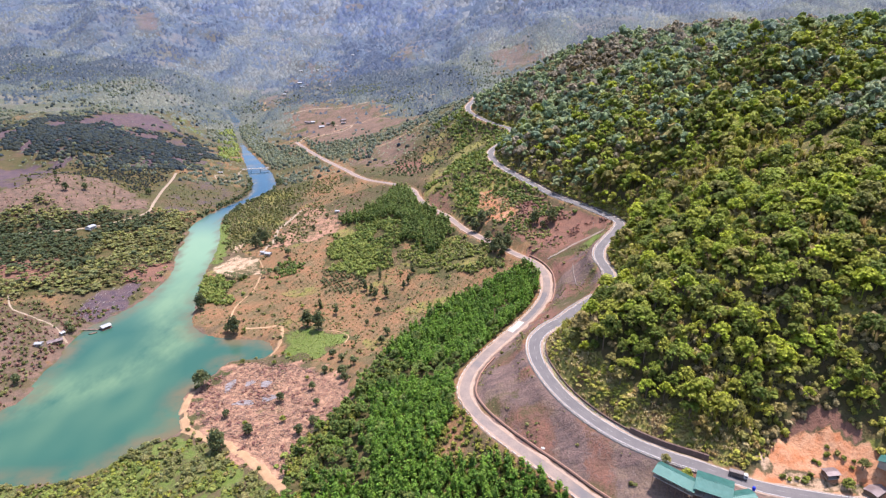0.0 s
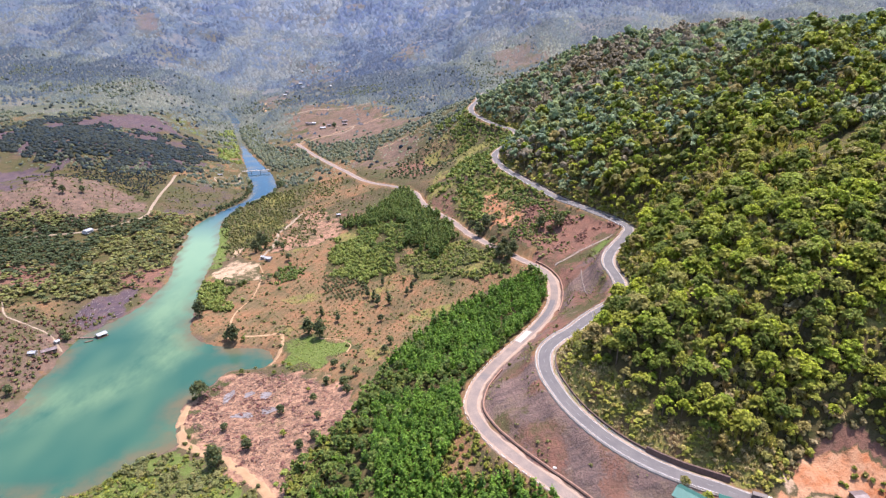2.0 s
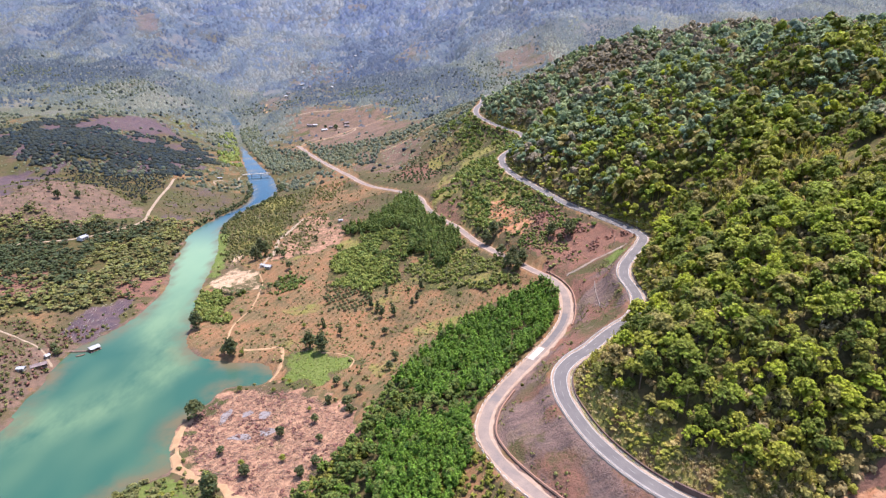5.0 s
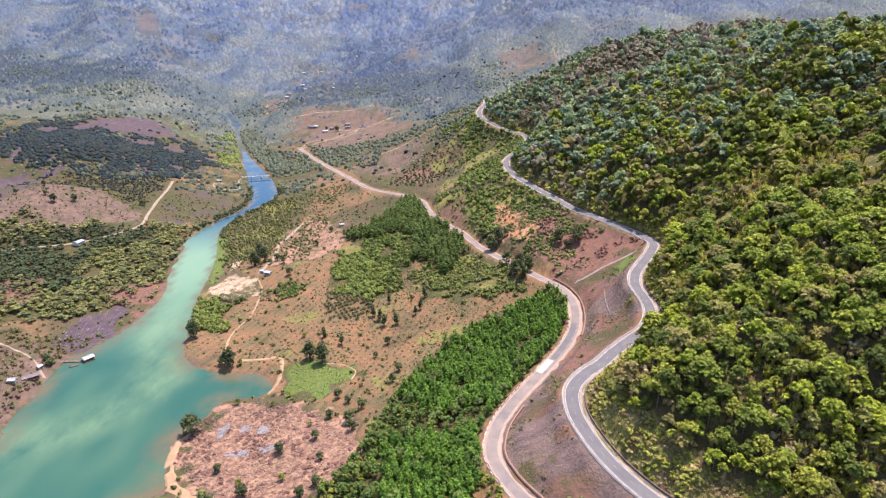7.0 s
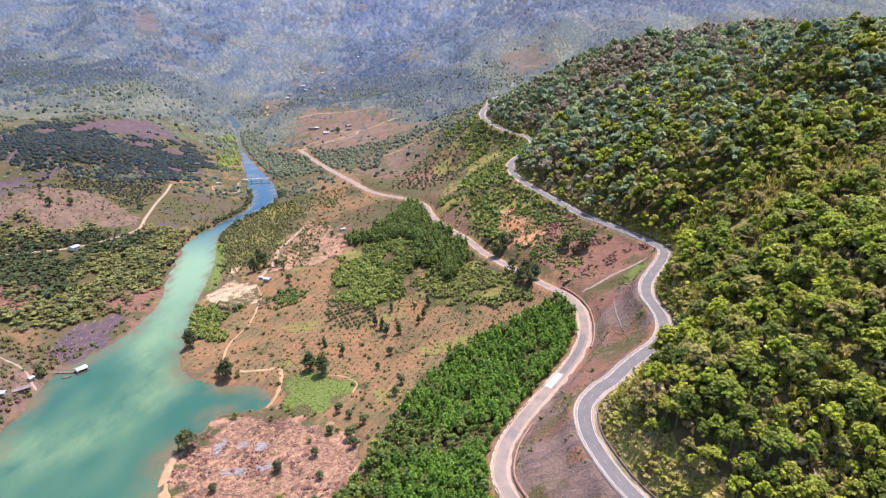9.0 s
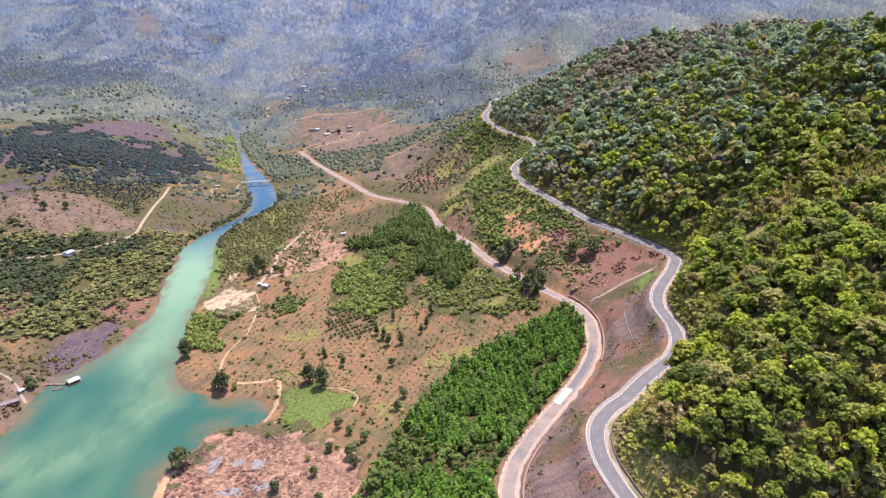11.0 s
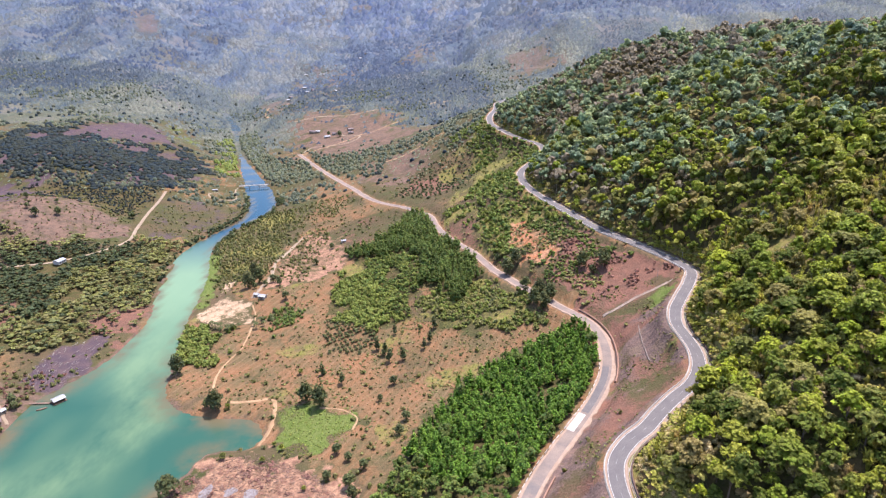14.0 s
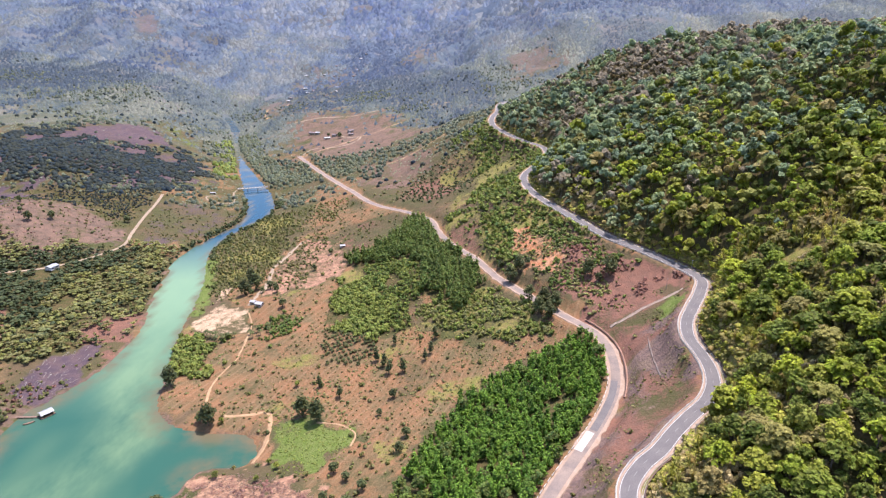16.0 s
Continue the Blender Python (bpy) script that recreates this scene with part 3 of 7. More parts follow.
WEST_WOOD = [(-560, 600), (-494, 660), (-455, 672), (-420, 690), (-385, 700), (-330, 715), (-300, 690), (-280, 552), (-305, 500), (-400, 470)]
SHADY_WOOD = [(-900, 1020), (-733, 1017), (-710, 1069), (-650, 1097), (-601, 1095), (-567, 1046), (-516, 1060), (-500, 1128), (-438, 1092), (-405, 998), (-430, 930), (-559, 902), (-640, 912), (-800, 930)]
BURNT = [(-650, 1060), (-632, 1154), (-613, 1264), (-547, 1209), (-500, 1128), (-518, 1064), (-570, 1052)]
BURNT_BANK = [(-318, 500), (-290, 520), (-276, 480), (-283, 445), (-315, 450)]
RED_FIELD = [(-370, 1390), (-374, 1567), (-112, 1383), (-60, 1150), (-130, 1080), (-230, 1090), (-297, 1177)]
TERRACES = [(-182, 1025), (-60, 1010), (-23, 902), (-69, 835), (-127, 910)]
RED_SLOPE = [(108, 540), (142, 500), (140, 480), (92, 478), (82, 490), (60, 520), (45, 575), (50, 615), (80, 590)]
SCAR = [(131, 208), (145, 215), (152, 222), (160, 227), (170, 229), (178, 226), (184, 218), (187, 210), (200, 203), (200, 184), (131, 188)]
SAND_ARM = [(-222, 556), (-229, 590), (-233, 622), (-226, 624), (-219, 592), (-208, 566)]
SCAR_RIM = [(150, 222), (160, 228), (170, 230), (179, 227), (186, 217), (183, 214), (175, 221), (165, 224), (154, 219)]
SCAR_FOOT = [(134, 207), (137, 216), (143, 219), (147, 210), (160, 207), (172, 203), (182, 198), (160, 198)]
NEAR_GROVE = [(-14, 224), (-2, 228), (14, 228), (27, 229), (38, 224), (50, 210), (56, 196), (50, 170), (-20, 170)]
WEST_SHORE = [(-440, 300), (-287, 326), (-279, 345), (-284, 387), (-284, 425), (-300, 452), (-350, 462), (-440, 440)]
RED_WEST = [(-480, 540), (-442, 543), (-397, 559), (-371, 538), (-362, 505), (-408, 498), (-480, 490)]
BROWN_PLOT = [(-186, 600), (-190, 690), (-176, 745), (-135, 720), (-118, 660), (-128, 600)]
RIVER_ORCHARD = [(-262, 660), (-286, 735), (-276, 804), (-258, 850), (-205, 840), (-196, 700), (-200, 640), (-232, 610)]
NEAR_SHORE = [(-245, 200), (-238, 258), (-187, 278), (-163, 302), (-148, 292), (-124, 278), (-105, 260), (-84, 240), (-80, 200)]
WEST_FLAT = [(-410, 870), (-363, 901), (-300, 850), (-315, 740), (-361, 730), (-392, 810)]
DARK_ORCHARD = [(-85, 800), (-60, 900), (-10, 930), (30, 860), (0, 770), (-40, 765)]
VILLAGE_FIELD = [(-503, 2015), (-497, 2205), (-373, 2222), (-275, 1935), (-318, 1777), (-405, 1808)]
FAR_SCARS = [[(-1302, 2574), (-1235, 2645), (-1030, 2296), (-1016, 2215), (-1092, 2244)], [(-597, 2867), (-548, 3180), (-511, 3088), (-546, 2861)],
             [(-198, 2366), (-127, 2418), (-75, 2100), (-107, 1996), (-162, 2035)], [(-517, 3251), (-415, 3220), (-387, 3099), (-497, 3115)],
             [(-555, 1789), (-478, 1838), (-422, 1645), (-445, 1540), (-507, 1628)], [(123, 1814), (208, 1811), (282, 1651), (223, 1626), (135, 1583)]]
FAR_WOOD = [(-1400, 1900), (-1242, 1762), (-1122, 1816), (-1030, 1917), (-951, 1960), (-857, 1898), (-783, 1876), (-756, 1804), (-819, 1562), (-898, 1484), (-966, 1466), (-1085, 1523), (-1300, 1560)]
PALE_RISE = [(-1100, 1390), (-997, 1398), (-846, 1460), (-744, 1459), (-644, 1351), (-642, 1173), (-700, 1114), (-783, 1091), (-1000, 1120)]
ROAD_SCAR = [(36, 626), (62, 595), (75, 555), (61, 535), (46, 551), (36, 589)]
GROVE_EDGE = [(-92, 225), (-85, 268), (-60, 303), (-38, 345), (-26, 340), (-44, 300), (-62, 265), (-66, 225)]
GROVE_DARK = [(-72, 280), (-50, 318), (-32, 295), (-36, 262), (-34, 228), (-66, 228)]
GROVE_GAP = [(-59, 370), (-40, 353), (-19, 329), (12, 330), (12, 302), (-18, 309), (-48, 311)]
WEST_DARK = [(-600, 590), (-510, 607), (-420, 673), (-345, 716), (-323, 674), (-380, 633), (-366, 596), (-360, 568), (-380, 526), (-438, 514), (-600, 500)]
RED_BANK = [(-328, 565), (-288, 581), (-273, 559), (-277, 505), (-314, 521)]
YELLOW_BANK = [(-364, 724), (-317, 734), (-308, 683), (-296, 637), (-324, 666)]
DUSKY_SLOPE = [(-700, 837), (-620, 879), (-568, 888), (-544, 858), (-518, 743), (-543, 684), (-640, 700)]
SOIL_STRIP = [(-76, 418), (-50, 372), (-40, 350), (-58, 303), (-62, 330), (-86, 360), (-92, 373), (-78, 389)]
SLOPE_GRASS = [(114, 467), (131, 478), (129, 459), (112, 444)]
SLOPE_DARK = [(93, 426), (121, 440), (116, 407), (106, 398), (95, 390)]
LOW_BARE = [(-988, 2380), (-901, 2326), (-800, 2296), (-907, 2290), (-963, 2320)]
REED_BANK = [(-278, 700), (-262, 700), (-232, 600), (-228, 570), (-243, 570), (-262, 640)]


def field(x, y, corners, soft=7.0, seed=60):
    """How far places lie within a field with uneven, soft edges, from 0 to 1."""
    d, _, _ = near_line(x, y, np.array([(*c, 0) for c in corners + corners[:1]], float))
    d = np.where(inside(x, y, corners), d, -d) + soft * (0.8 * value_noise(x, y, 13, seed) + 0.5 * value_noise(x, y, 5, seed + 1))
    return smooth_step(-0.5 * soft, 0.5 * soft, np.clip(d, -1e3, 1e3))


COVER_NAMES = (("cover_a", ("soil", "sand", "grass", "rock")), ("cover_b", ("burnt", "wood", "slash", "orange")), ("cover_c", ("red", "bright", "grey", "brown")))


def covers(x, y):
    """How far each kind of ground cover, and grey for haze, holds at places, from 0 to 1."""
    c = {k: np.zeros(x.shape) for _, names in COVER_NAMES for k in names}
    du, _, su = near_line(x, y, ROAD_LINES["upper"])
    dl, _, sl = near_line(x, y, ROAD_LINES["lower"])
    hill = ((su > 0) & (du < 1e8) | ((du > 1e8) & (x > 150))) & (y > 120) & (y < 1150 + 100 * value_noise(x, y, 90, 16))
    n1, n2, n3 = value_noise(x, y, 60, 11), value_noise(x, y, 22, 12), value_noise(x, y, 130, 13)
    c["wood"][hill] = 0.75 + 0.25 * n2[hill]
    c["grass"][hill] = ((0.20 + 0.5 * n2) * (1 - smooth_step(430, 520, y)))[hill]
    far = (y > 880) & ~hill
    c["wood"][far] = np.clip(0.45 + 0.8 * n1 + 0.5 * n2, 0, 1)[far]
    c["soil"][far] = np.clip(0.22 - 0.9 * n3 + 0.5 * n2, 0, 0.8)[far] * (1 - smooth_step(1250, 2000, y[far]) * 0.85)
    # Grey stands for haze and thickens with distance.
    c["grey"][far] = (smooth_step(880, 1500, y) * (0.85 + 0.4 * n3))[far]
    rough = ~far & ~hill
    c["soil"][rough] = (0.30 + 0.45 * n1 + 0.3 * n2)[rough]
    c["red"][rough] = (0.02 + 0.4 * n3 - 0.3 * n2)[rough]

    def cover(zone, kind, value, soft=7.0, seed=60):
        f = field(x, y, zone, soft, seed)
        for other in c:
            c[other] *= 1 - f
        c[kind] += f * (value + 0.22 * n2)
    for k, (zone, kind, value, soft) in enumerate((
            (PENINSULA, "soil", 0.66, 10), (SOIL_STRIP, "soil", 0.62, 8), (NEAR_SHORE, "bright", 0.55, 6), (WEST_SHORE, "brown", 0.50, 12), (WEST_WOOD, "wood", 0.75, 12), (RED_WEST, "red", 0.8, 12), (RED_BANK, "red", 0.66, 16), (LOW_BARE, "brown", 0.5, 50), (BROWN_HILL, "brown", 0.60, 25), (DUSKY_SLOPE, "burnt", 0.74, 25), (BARE_CREST, "brown", 0.66, 40),
            # Burnt under SHADY_WOOD also stands for the cloud shade over it.
            (GREEN_SLOPE, "wood", 1.0, 25), (SHADY_WOOD, "burnt", 0.62, 60), (YELLOW_SLOPE, "bright", 0.42, 40), (PALE_RISE, "grey", 0.72, 60), (FAR_WOOD, "grey", 0.8, 60), (VILLAGE_FIELD, "brown", 0.5, 80), *((s, "brown", 0.62, 45) for s in FAR_SCARS), (RED_FIELD, "brown", 0.66, 70), (TERRACES, "brown", 0.58, 25), (RED_SLOPE, "red", 0.80, 8), (BROWN_PLOT, "slash", 0.60, 9),
            (RIVER_ORCHARD, "grass", 0.45, 12), (WEST_FLAT, "burnt", 0.40, 20), (DARK_ORCHARD, "red", 0.5, 20), (GREEN_WOOD, "wood", 0.7, 8),
            (DARK_WOOD, "wood", 0.8, 6), (GROVE, "wood", 0.8, 5), (NEAR_GROVE, "wood", 0.8, 5), (ROAD_SCRUB, "grass", 0.55, 8), (BURNT, "burnt", 0.75, 25),
            (BURNT_BANK, "burnt", 0.85, 7), (REED_BANK, "bright", 0.75, 5), (MEADOW, "bright", 0.72, 11), (CLEARED, "slash", 0.78, 13), (SAND_ARM, "sand", 0.6, 6), (YARD, "sand", 0.52, 6),
            (SCAR, "orange", 0.9, 4), (SCAR_RIM, "red", 0.7, 3), (ROAD_SCAR, "orange", 0.55, 9), (SCAR_FOOT, "sand", 0.62, 4))):
        cover(zone, kind, value, soft, 60 + 3 * k)
    m = inside(x, y, PENINSULA)
    c["grass"][m] = np.maximum(c["grass"], smooth_step(0.1, 0.9, value_noise(x, y, 26, 17) + 0.4 * n2) * 0.52)[m]
    under = (su < 0) & (sl > 0) & (du < 80) & (y > 570) & (y < 960)
    c["grass"][under] = np.maximum(c["grass"], 0.42 + 0.35 * n2)[under]
    slope = (su < 0) & (sl > 0) & (du < 70) & (dl < 60) & (y < 492)
    for k in c:
        c[k][slope] = 0
    c["red"][slope] = (0.55 + 0.3 * n2)[slope]
    c["rock"][slope] = (0.66 + 0.50 * value_noise(x, y, 12, 14) - 0.34 * smooth_step(265, 345, y))[slope] * (1 - smooth_step(440, 485, y[slope]))
    c["bright"][slope] = (smooth_step(0.55, 0.9, value_noise(x, y, 9, 15)) * 0.7 * smooth_step(330, 420, y) + 0.7 * field(x, y, SLOPE_GRASS, 6, 104))[slope]
    c["rock"][slope] = np.maximum(c["rock"], 0.85 * field(x, y, SLOPE_DARK, 5, 105))[slope]
    cut = (su > 0) & (du < 22 - 11 * smooth_step(420, 520, y)) & (y > 212) & (y < 900)
    c["soil"][cut] = 0.7
    c["grass"][cut] = (0.66 + 0.4 * value_noise(x, y, 9, 18))[cut]
    # A floor of haze grey blends the far patches together.
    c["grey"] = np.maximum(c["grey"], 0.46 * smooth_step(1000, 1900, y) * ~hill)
    ds, _, _ = near_line(x, y, SHORE)
    bank = (ds < 4) & (y < 700)
    c["brown"][bank] = np.maximum(c["brown"], 0.58)[bank]
    verge = (du < 8) | (dl < 8)
    c["soil"][verge] = np.maximum(c["soil"], 0.62)[verge]
    return c


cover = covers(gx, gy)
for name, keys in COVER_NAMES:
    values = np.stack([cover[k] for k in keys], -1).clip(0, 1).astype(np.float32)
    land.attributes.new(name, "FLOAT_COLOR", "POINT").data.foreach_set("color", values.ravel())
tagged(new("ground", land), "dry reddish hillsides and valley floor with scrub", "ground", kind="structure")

WX, WY = steps((-300, -120, 6), (-760, -300, 20), (-120, -60, 20)), steps((160, 700, 6), (700, 1800, 20))
wx, wy = (g.ravel() for g in np.meshgrid(WX, WY))
corner = (np.arange(len(WY) - 1)[:, None] * len(WX) + np.arange(len(WX) - 1)[None, :]).ravel()
river = big_mesh("water", np.c_[wx, wy, 0 * wx], np.c_[corner, corner + 1, corner + len(WX) + 1, corner + len(WX)], "water")
shore_gap, _, _ = near_line(wx, wy, SHORE)
river.attributes.new("shallow", "FLOAT", "POINT").data.foreach_set("value", (1 - smooth_step(2, 19 - 13 * smooth_step(440, 560, wy), shore_gap)).astype(np.float32))
PLUME = np.array([(-276, 720, 0), (-281, 651, 0), (-262, 559, 0), (-246, 484, 0), (-224, 436, 0), (-214, 405, 0), (-224, 382, 0), (-240, 356, 0), (-262, 338, 0), (-300, 318, 0)], float)
silt, _, _ = near_line(wx, wy, PLUME)
river.attributes.new("plume", "FLOAT", "POINT").data.foreach_set("value", (1 - smooth_step(4, 34 - 12 * smooth_step(420, 520, wy), silt + 8 * value_noise(wx, wy, 30, 114))).astype(np.float32))
tagged(new("water", river), "calm milky turquoise reservoir winding up the valley", "water", kind="structure")

# ---- roads ----
def road(name, line, half, mat, label):
    ob = piece(name, *ribbon(line, -half, half, 0.12, 0.5), mat)
    return tagged(ob, label, "road", kind="structure")


def ragged_strip(line, near, far, lift, seed):
    """A strip beside a road whose outer edge wanders."""
    right, reach = sideways(line), far - near
    wide = near + reach * (1 + 0.55 * value_noise(line[:, 0], line[:, 1], 9, seed) + 0.3 * value_noise(line[:, 0], line[:, 1], 3.5, seed + 1))
    verts, faces = [], []
    for k in range(len(line)):
        for s, u in ((near, lift), (wide[k], lift - 0.05), (wide[k] + 0.3 * np.sign(reach), lift - 0.5)):
            verts.append((*(line[k, :2] + right[k] * s), line[k, 2] + u))
        if k:
            q = 3 * k
            faces += [(q - 3 + j, q - 2 + j, q + 1 + j, q + j)[::1 if reach < 0 else -1] for j in (0, 1)]
    return verts, faces


upper, lower, west = ROAD_LINES["upper"], ROAD_LINES["lower"], ROAD_LINES["west"]
main_road = road("road", upper, 3.6, "asphalt", "winding grey asphalt road with white lines round the hill")
for side in (-1, 1):
    piece("shoulder", *ragged_strip(fine_line(UPPER_ROAD + UPPER_ROAD_FAR[1:], 2.0), side * 3.5, side * 4.45, 0.10, 90 + side), "dust", main_road, "dusty pale verge")
    piece("edge_line", *ribbon(upper, side * 3.25 - 0.11, side * 3.25 + 0.11, 0.135, 0.02), "line", main_road, "white painted edge line")
near_upper = fine_line(UPPER_ROAD + UPPER_ROAD_FAR[1:10], 1.0)
for k in range(8, len(near_upper) - 6, 9):
    piece("lane_dash", *ribbon(near_upper[k:k + 4], -0.07, 0.07, 0.135, 0.02), "faded_line", main_road)

old_road = road("road", lower, 2.9, "dusty_asphalt", "older dusty lower road below the stone slope")
for k, (a, b) in enumerate(((-2.7, -4.3), (2.7, 4.4))):
    piece("shoulder", *ragged_strip(fine_line(LOWER_ROAD, 1.5), a, b, 0.15, 80 + 2 * k), "dust", old_road, "pale dirt verge")
    piece("shoulder", *ragged_strip(fine_line(LOWER_ROAD_FAR, 2.5), a, 0.9 * b, 0.15, 85 + 2 * k), "dust", old_road, "pale dirt verge")
slab = fine_line(LOWER_ROAD, 1.0)
slab = slab[(slab[:, 1] > 352) & (slab[:, 1] < 367) & (slab[:, 0] > 0)]
piece("slab", *ribbon(slab, -3.4, 0.6, 0.16, 0.3), "new_concrete", old_road, "fresh pale concrete slab")
asphalt = stretch(fine_line(LOWER_ROAD, 2.0), 367, 412)
piece("patch", *ribbon(asphalt, -2.8, 1.2, 0.135, 0.1), "asphalt", old_road, "dark asphalt patch")
road("road", west, 1.9, "pale_track", "pale narrow road on the west bank")

TRACKS = {
    "cove": ([(-163, 434), (-145, 436), (-134, 437), (-128, 424), (-126, 409), (-129, 390)], 1.9, "track"),
    "beach": ([(-169, 345), (-167, 329), (-160, 312), (-148, 298), (-125, 284), (-105, 266), (-89, 253), (-77, 240)], 4.2, "track"),
    "cape": ([(-171, 428), (-177, 446), (-180, 474), (-174, 496), (-176, 526), (-180, 552), (-188, 569)], 1.2, "track"),
    "inland": ([(-189, 580), (-189, 628), (-195, 667), (-191, 701), (-181, 740)], 3.0, "pale_track"),
    "meadow": ([(-98, 421), (-82, 418), (-72, 408), (-73, 395)], 0.9, "track"),
    "hut": ([(-383, 479), (-363, 453), (-338, 442), (-313, 428), (-292, 408)], 1.2, "pale_track"),
    "bridge": ([(-340, 981), (-336, 960), (-326, 935), (-322, 915), (-336, 906), (-352, 914), (-364, 936), (-352, 942)], 2.0, "pale_track"),
    "terrace": ([(-363, 1429), (-280, 1448), (-201, 1421), (-117, 1446), (-19, 1468)], 2.4, "pale_track"),
    "farm": ([(-285, 1150), (-268, 1205), (-225, 1190), (-190, 1228), (-236, 1296)], 2.4, "pale_track"),
    "ledge": ([(-142, 983), (-100, 988), (-63, 999), (-26, 1022)], 1.8, "track"),
    "scar": ([(-457, 1560), (-481, 1615), (-471, 1738), (-457, 1790)], 3.0, "track"),
    "field": ([(-285, 1150), (-240, 1190), (-180, 1260), (-120, 1330)], 2.5, "track"),
}
def worn_track(points, half):
    """An uneven bare strip over the ground."""
    line = draped(points, 2.0)
    right = sideways(line)
    wide = half * (1 + 0.35 * value_noise(line[:, 0], line[:, 1], 5, 71) + 0.2 * value_noise(line[:, 0], line[:, 1], 2.2, 72))
    line[:, :2] += right * (0.5 * half * value_noise(line[:, 0], line[:, 1], 11, 73))[:, None]
    across = np.array((-1, -0.4, 0.4, 1.0))
    flat = (line[:, None, :2] + right[:, None] * (across[None, :] * wide[:, None])[:, :, None]).reshape(-1, 2)
    z = ground_z(flat[:, 0], flat[:, 1]) + np.tile(np.where(abs(across) < 1, 0.18, -0.25), len(line))
    verts, faces = np.c_[flat, z], []
    for k in range(1, len(line)):
        i = 4 * k
        faces += [(i - 4 + j, i - 3 + j, i + 1 + j, i + j) for j in range(3)]
    return verts, faces


for points, half, mat in TRACKS.values():
    tagged(piece("track", *worn_track(points, half), mat), "bare pale earth track worn into the slope", "track", kind="structure")


# ---- plants ----
rng = np.random.default_rng(7)


def leaf_cards(n, size, lobes, seed, flat=1.0, bend=0.25):
    """n small leaf sprays, each a bent four-cornered card, over the outer skin of round lobes (x, y, z, radius)."""
    r = np.random.default_rng(seed)
    lobes = np.array(lobes, float)
    w = lobes[:, 3] ** 2
    pick = r.choice(len(lobes), n, p=w / w.sum())
    out = r.normal(size=(n, 3))
    out /= np.linalg.norm(out, axis=1)[:, None]
    out[:, 2] = np.where(out[:, 2] < -0.25, -out[:, 2], out[:, 2])
    centre = lobes[pick, :3] + out * (lobes[pick, 3] * r.uniform(0.78, 1.08, n))[:, None] * (1, 1, flat)
    normal = out + r.normal(scale=0.4, size=(n, 3)) + (0, 0, 0.6)
    normal /= np.linalg.norm(normal, axis=1)[:, None]
    u = np.cross(normal, r.normal(size=(n, 3)))
    u /= np.linalg.norm(u, axis=1)[:, None]
    v = np.cross(normal, u)
    s = (size * r.uniform(0.5, 1.5, n))[:, None]
    c = [centre + s * (a * u + b * v) + bend * s * d * normal for a, b, d in ((-0.6, -0.35, -0.5), (0.35, -0.6, 0.4), (0.6, 0.4, -0.5), (-0.4, 0.6, 0.4))]
    verts = np.stack(c, 1).reshape(-1, 3)
    return verts, np.arange(4 * n).reshape(-1, 4)


def core(lobes, shrink=0.82):
    """Rough dark insides for the lobes: low four-sided lumps."""
    verts, quads = [], []
    for x, y, z, r in lobes:
        k = len(verts)
        for h, q in ((-0.6, 0.5), (0.1, 1.0), (0.8, 0.45)):
            for a in range(4):
                turn = a * 1.571 + h + 2.4 * k
                verts.append((x + r * shrink * q * math.cos(turn), y + r * shrink * q * math.sin(turn), z + r * shrink * h))
        for ring in (0, 4):
            quads += [(k + ring + a, k + ring + (a + 1) % 4, k + ring + 4 + (a + 1) % 4, k + ring + 4 + a) for a in range(4)]
        quads.append((k + 8, k + 9, k + 10, k + 11))
    return np.array(verts), np.array(quads)


def joined(*some):
    verts, quads, n = [], [], 0
    for v, q in some:
        verts.append(v)
        quads.append(q + n)
        n += len(v)
    return np.concatenate(verts), np.concatenate(quads)


def broad_lobes(seed, r=3.6, h=6.2, n=7):
    g = np.random.default_rng(seed)
    lobes = [(0, 0, h, r * 0.62)]
    for k in range(n):
        a, d = 2 * math.pi * (k + g.uniform(-0.3, 0.3)) / n, r * g.uniform(0.42, 0.68)
        lobes.append((d * math.cos(a), d * math.sin(a), h - r * g.uniform(0.05, 0.55), r * g.uniform(0.30, 0.48)))
    return lobes


def rough_lobes(seed, r=3.6, h=5.6, n=9):
    """An uneven crown: clumps of many sizes over a leaning, broken dome."""
    g = np.random.default_rng(seed)
    lean, lobes = g.normal(size=2) * 0.14 * r, []
    for k in range(n):
        a, u = 2.4 * k + g.uniform(-0.6, 0.6), math.sqrt((k + 0.2) / n) * g.uniform(0.6, 1.0)
        z = h + r * (0.75 * (1 - u * u) - g.uniform(0.0, 0.5) - 0.35 * u)
        lobes.append((lean[0] + r * u * math.cos(a), lean[1] + r * u * math.sin(a), z, r * g.uniform(0.24, 0.46) * (1.1 - 0.3 * u)))
    return lobes


def column_lobes(seed, r=1.75, h=8.4):
    g = np.random.default_rng(seed)
    lobes = []
    for k in range(6):
        u = k / 5
        a, d = 2.4 * k + g.uniform(-0.5, 0.5), r * g.uniform(0.15, 0.5) * (1 - 0.6 * u)
        lobes.append((d * math.cos(a), d * math.sin(a), h * (0.34 + 0.60 * u), r * (0.86 - 0.42 * u) * g.uniform(0.8, 1.15)))
    return lobes


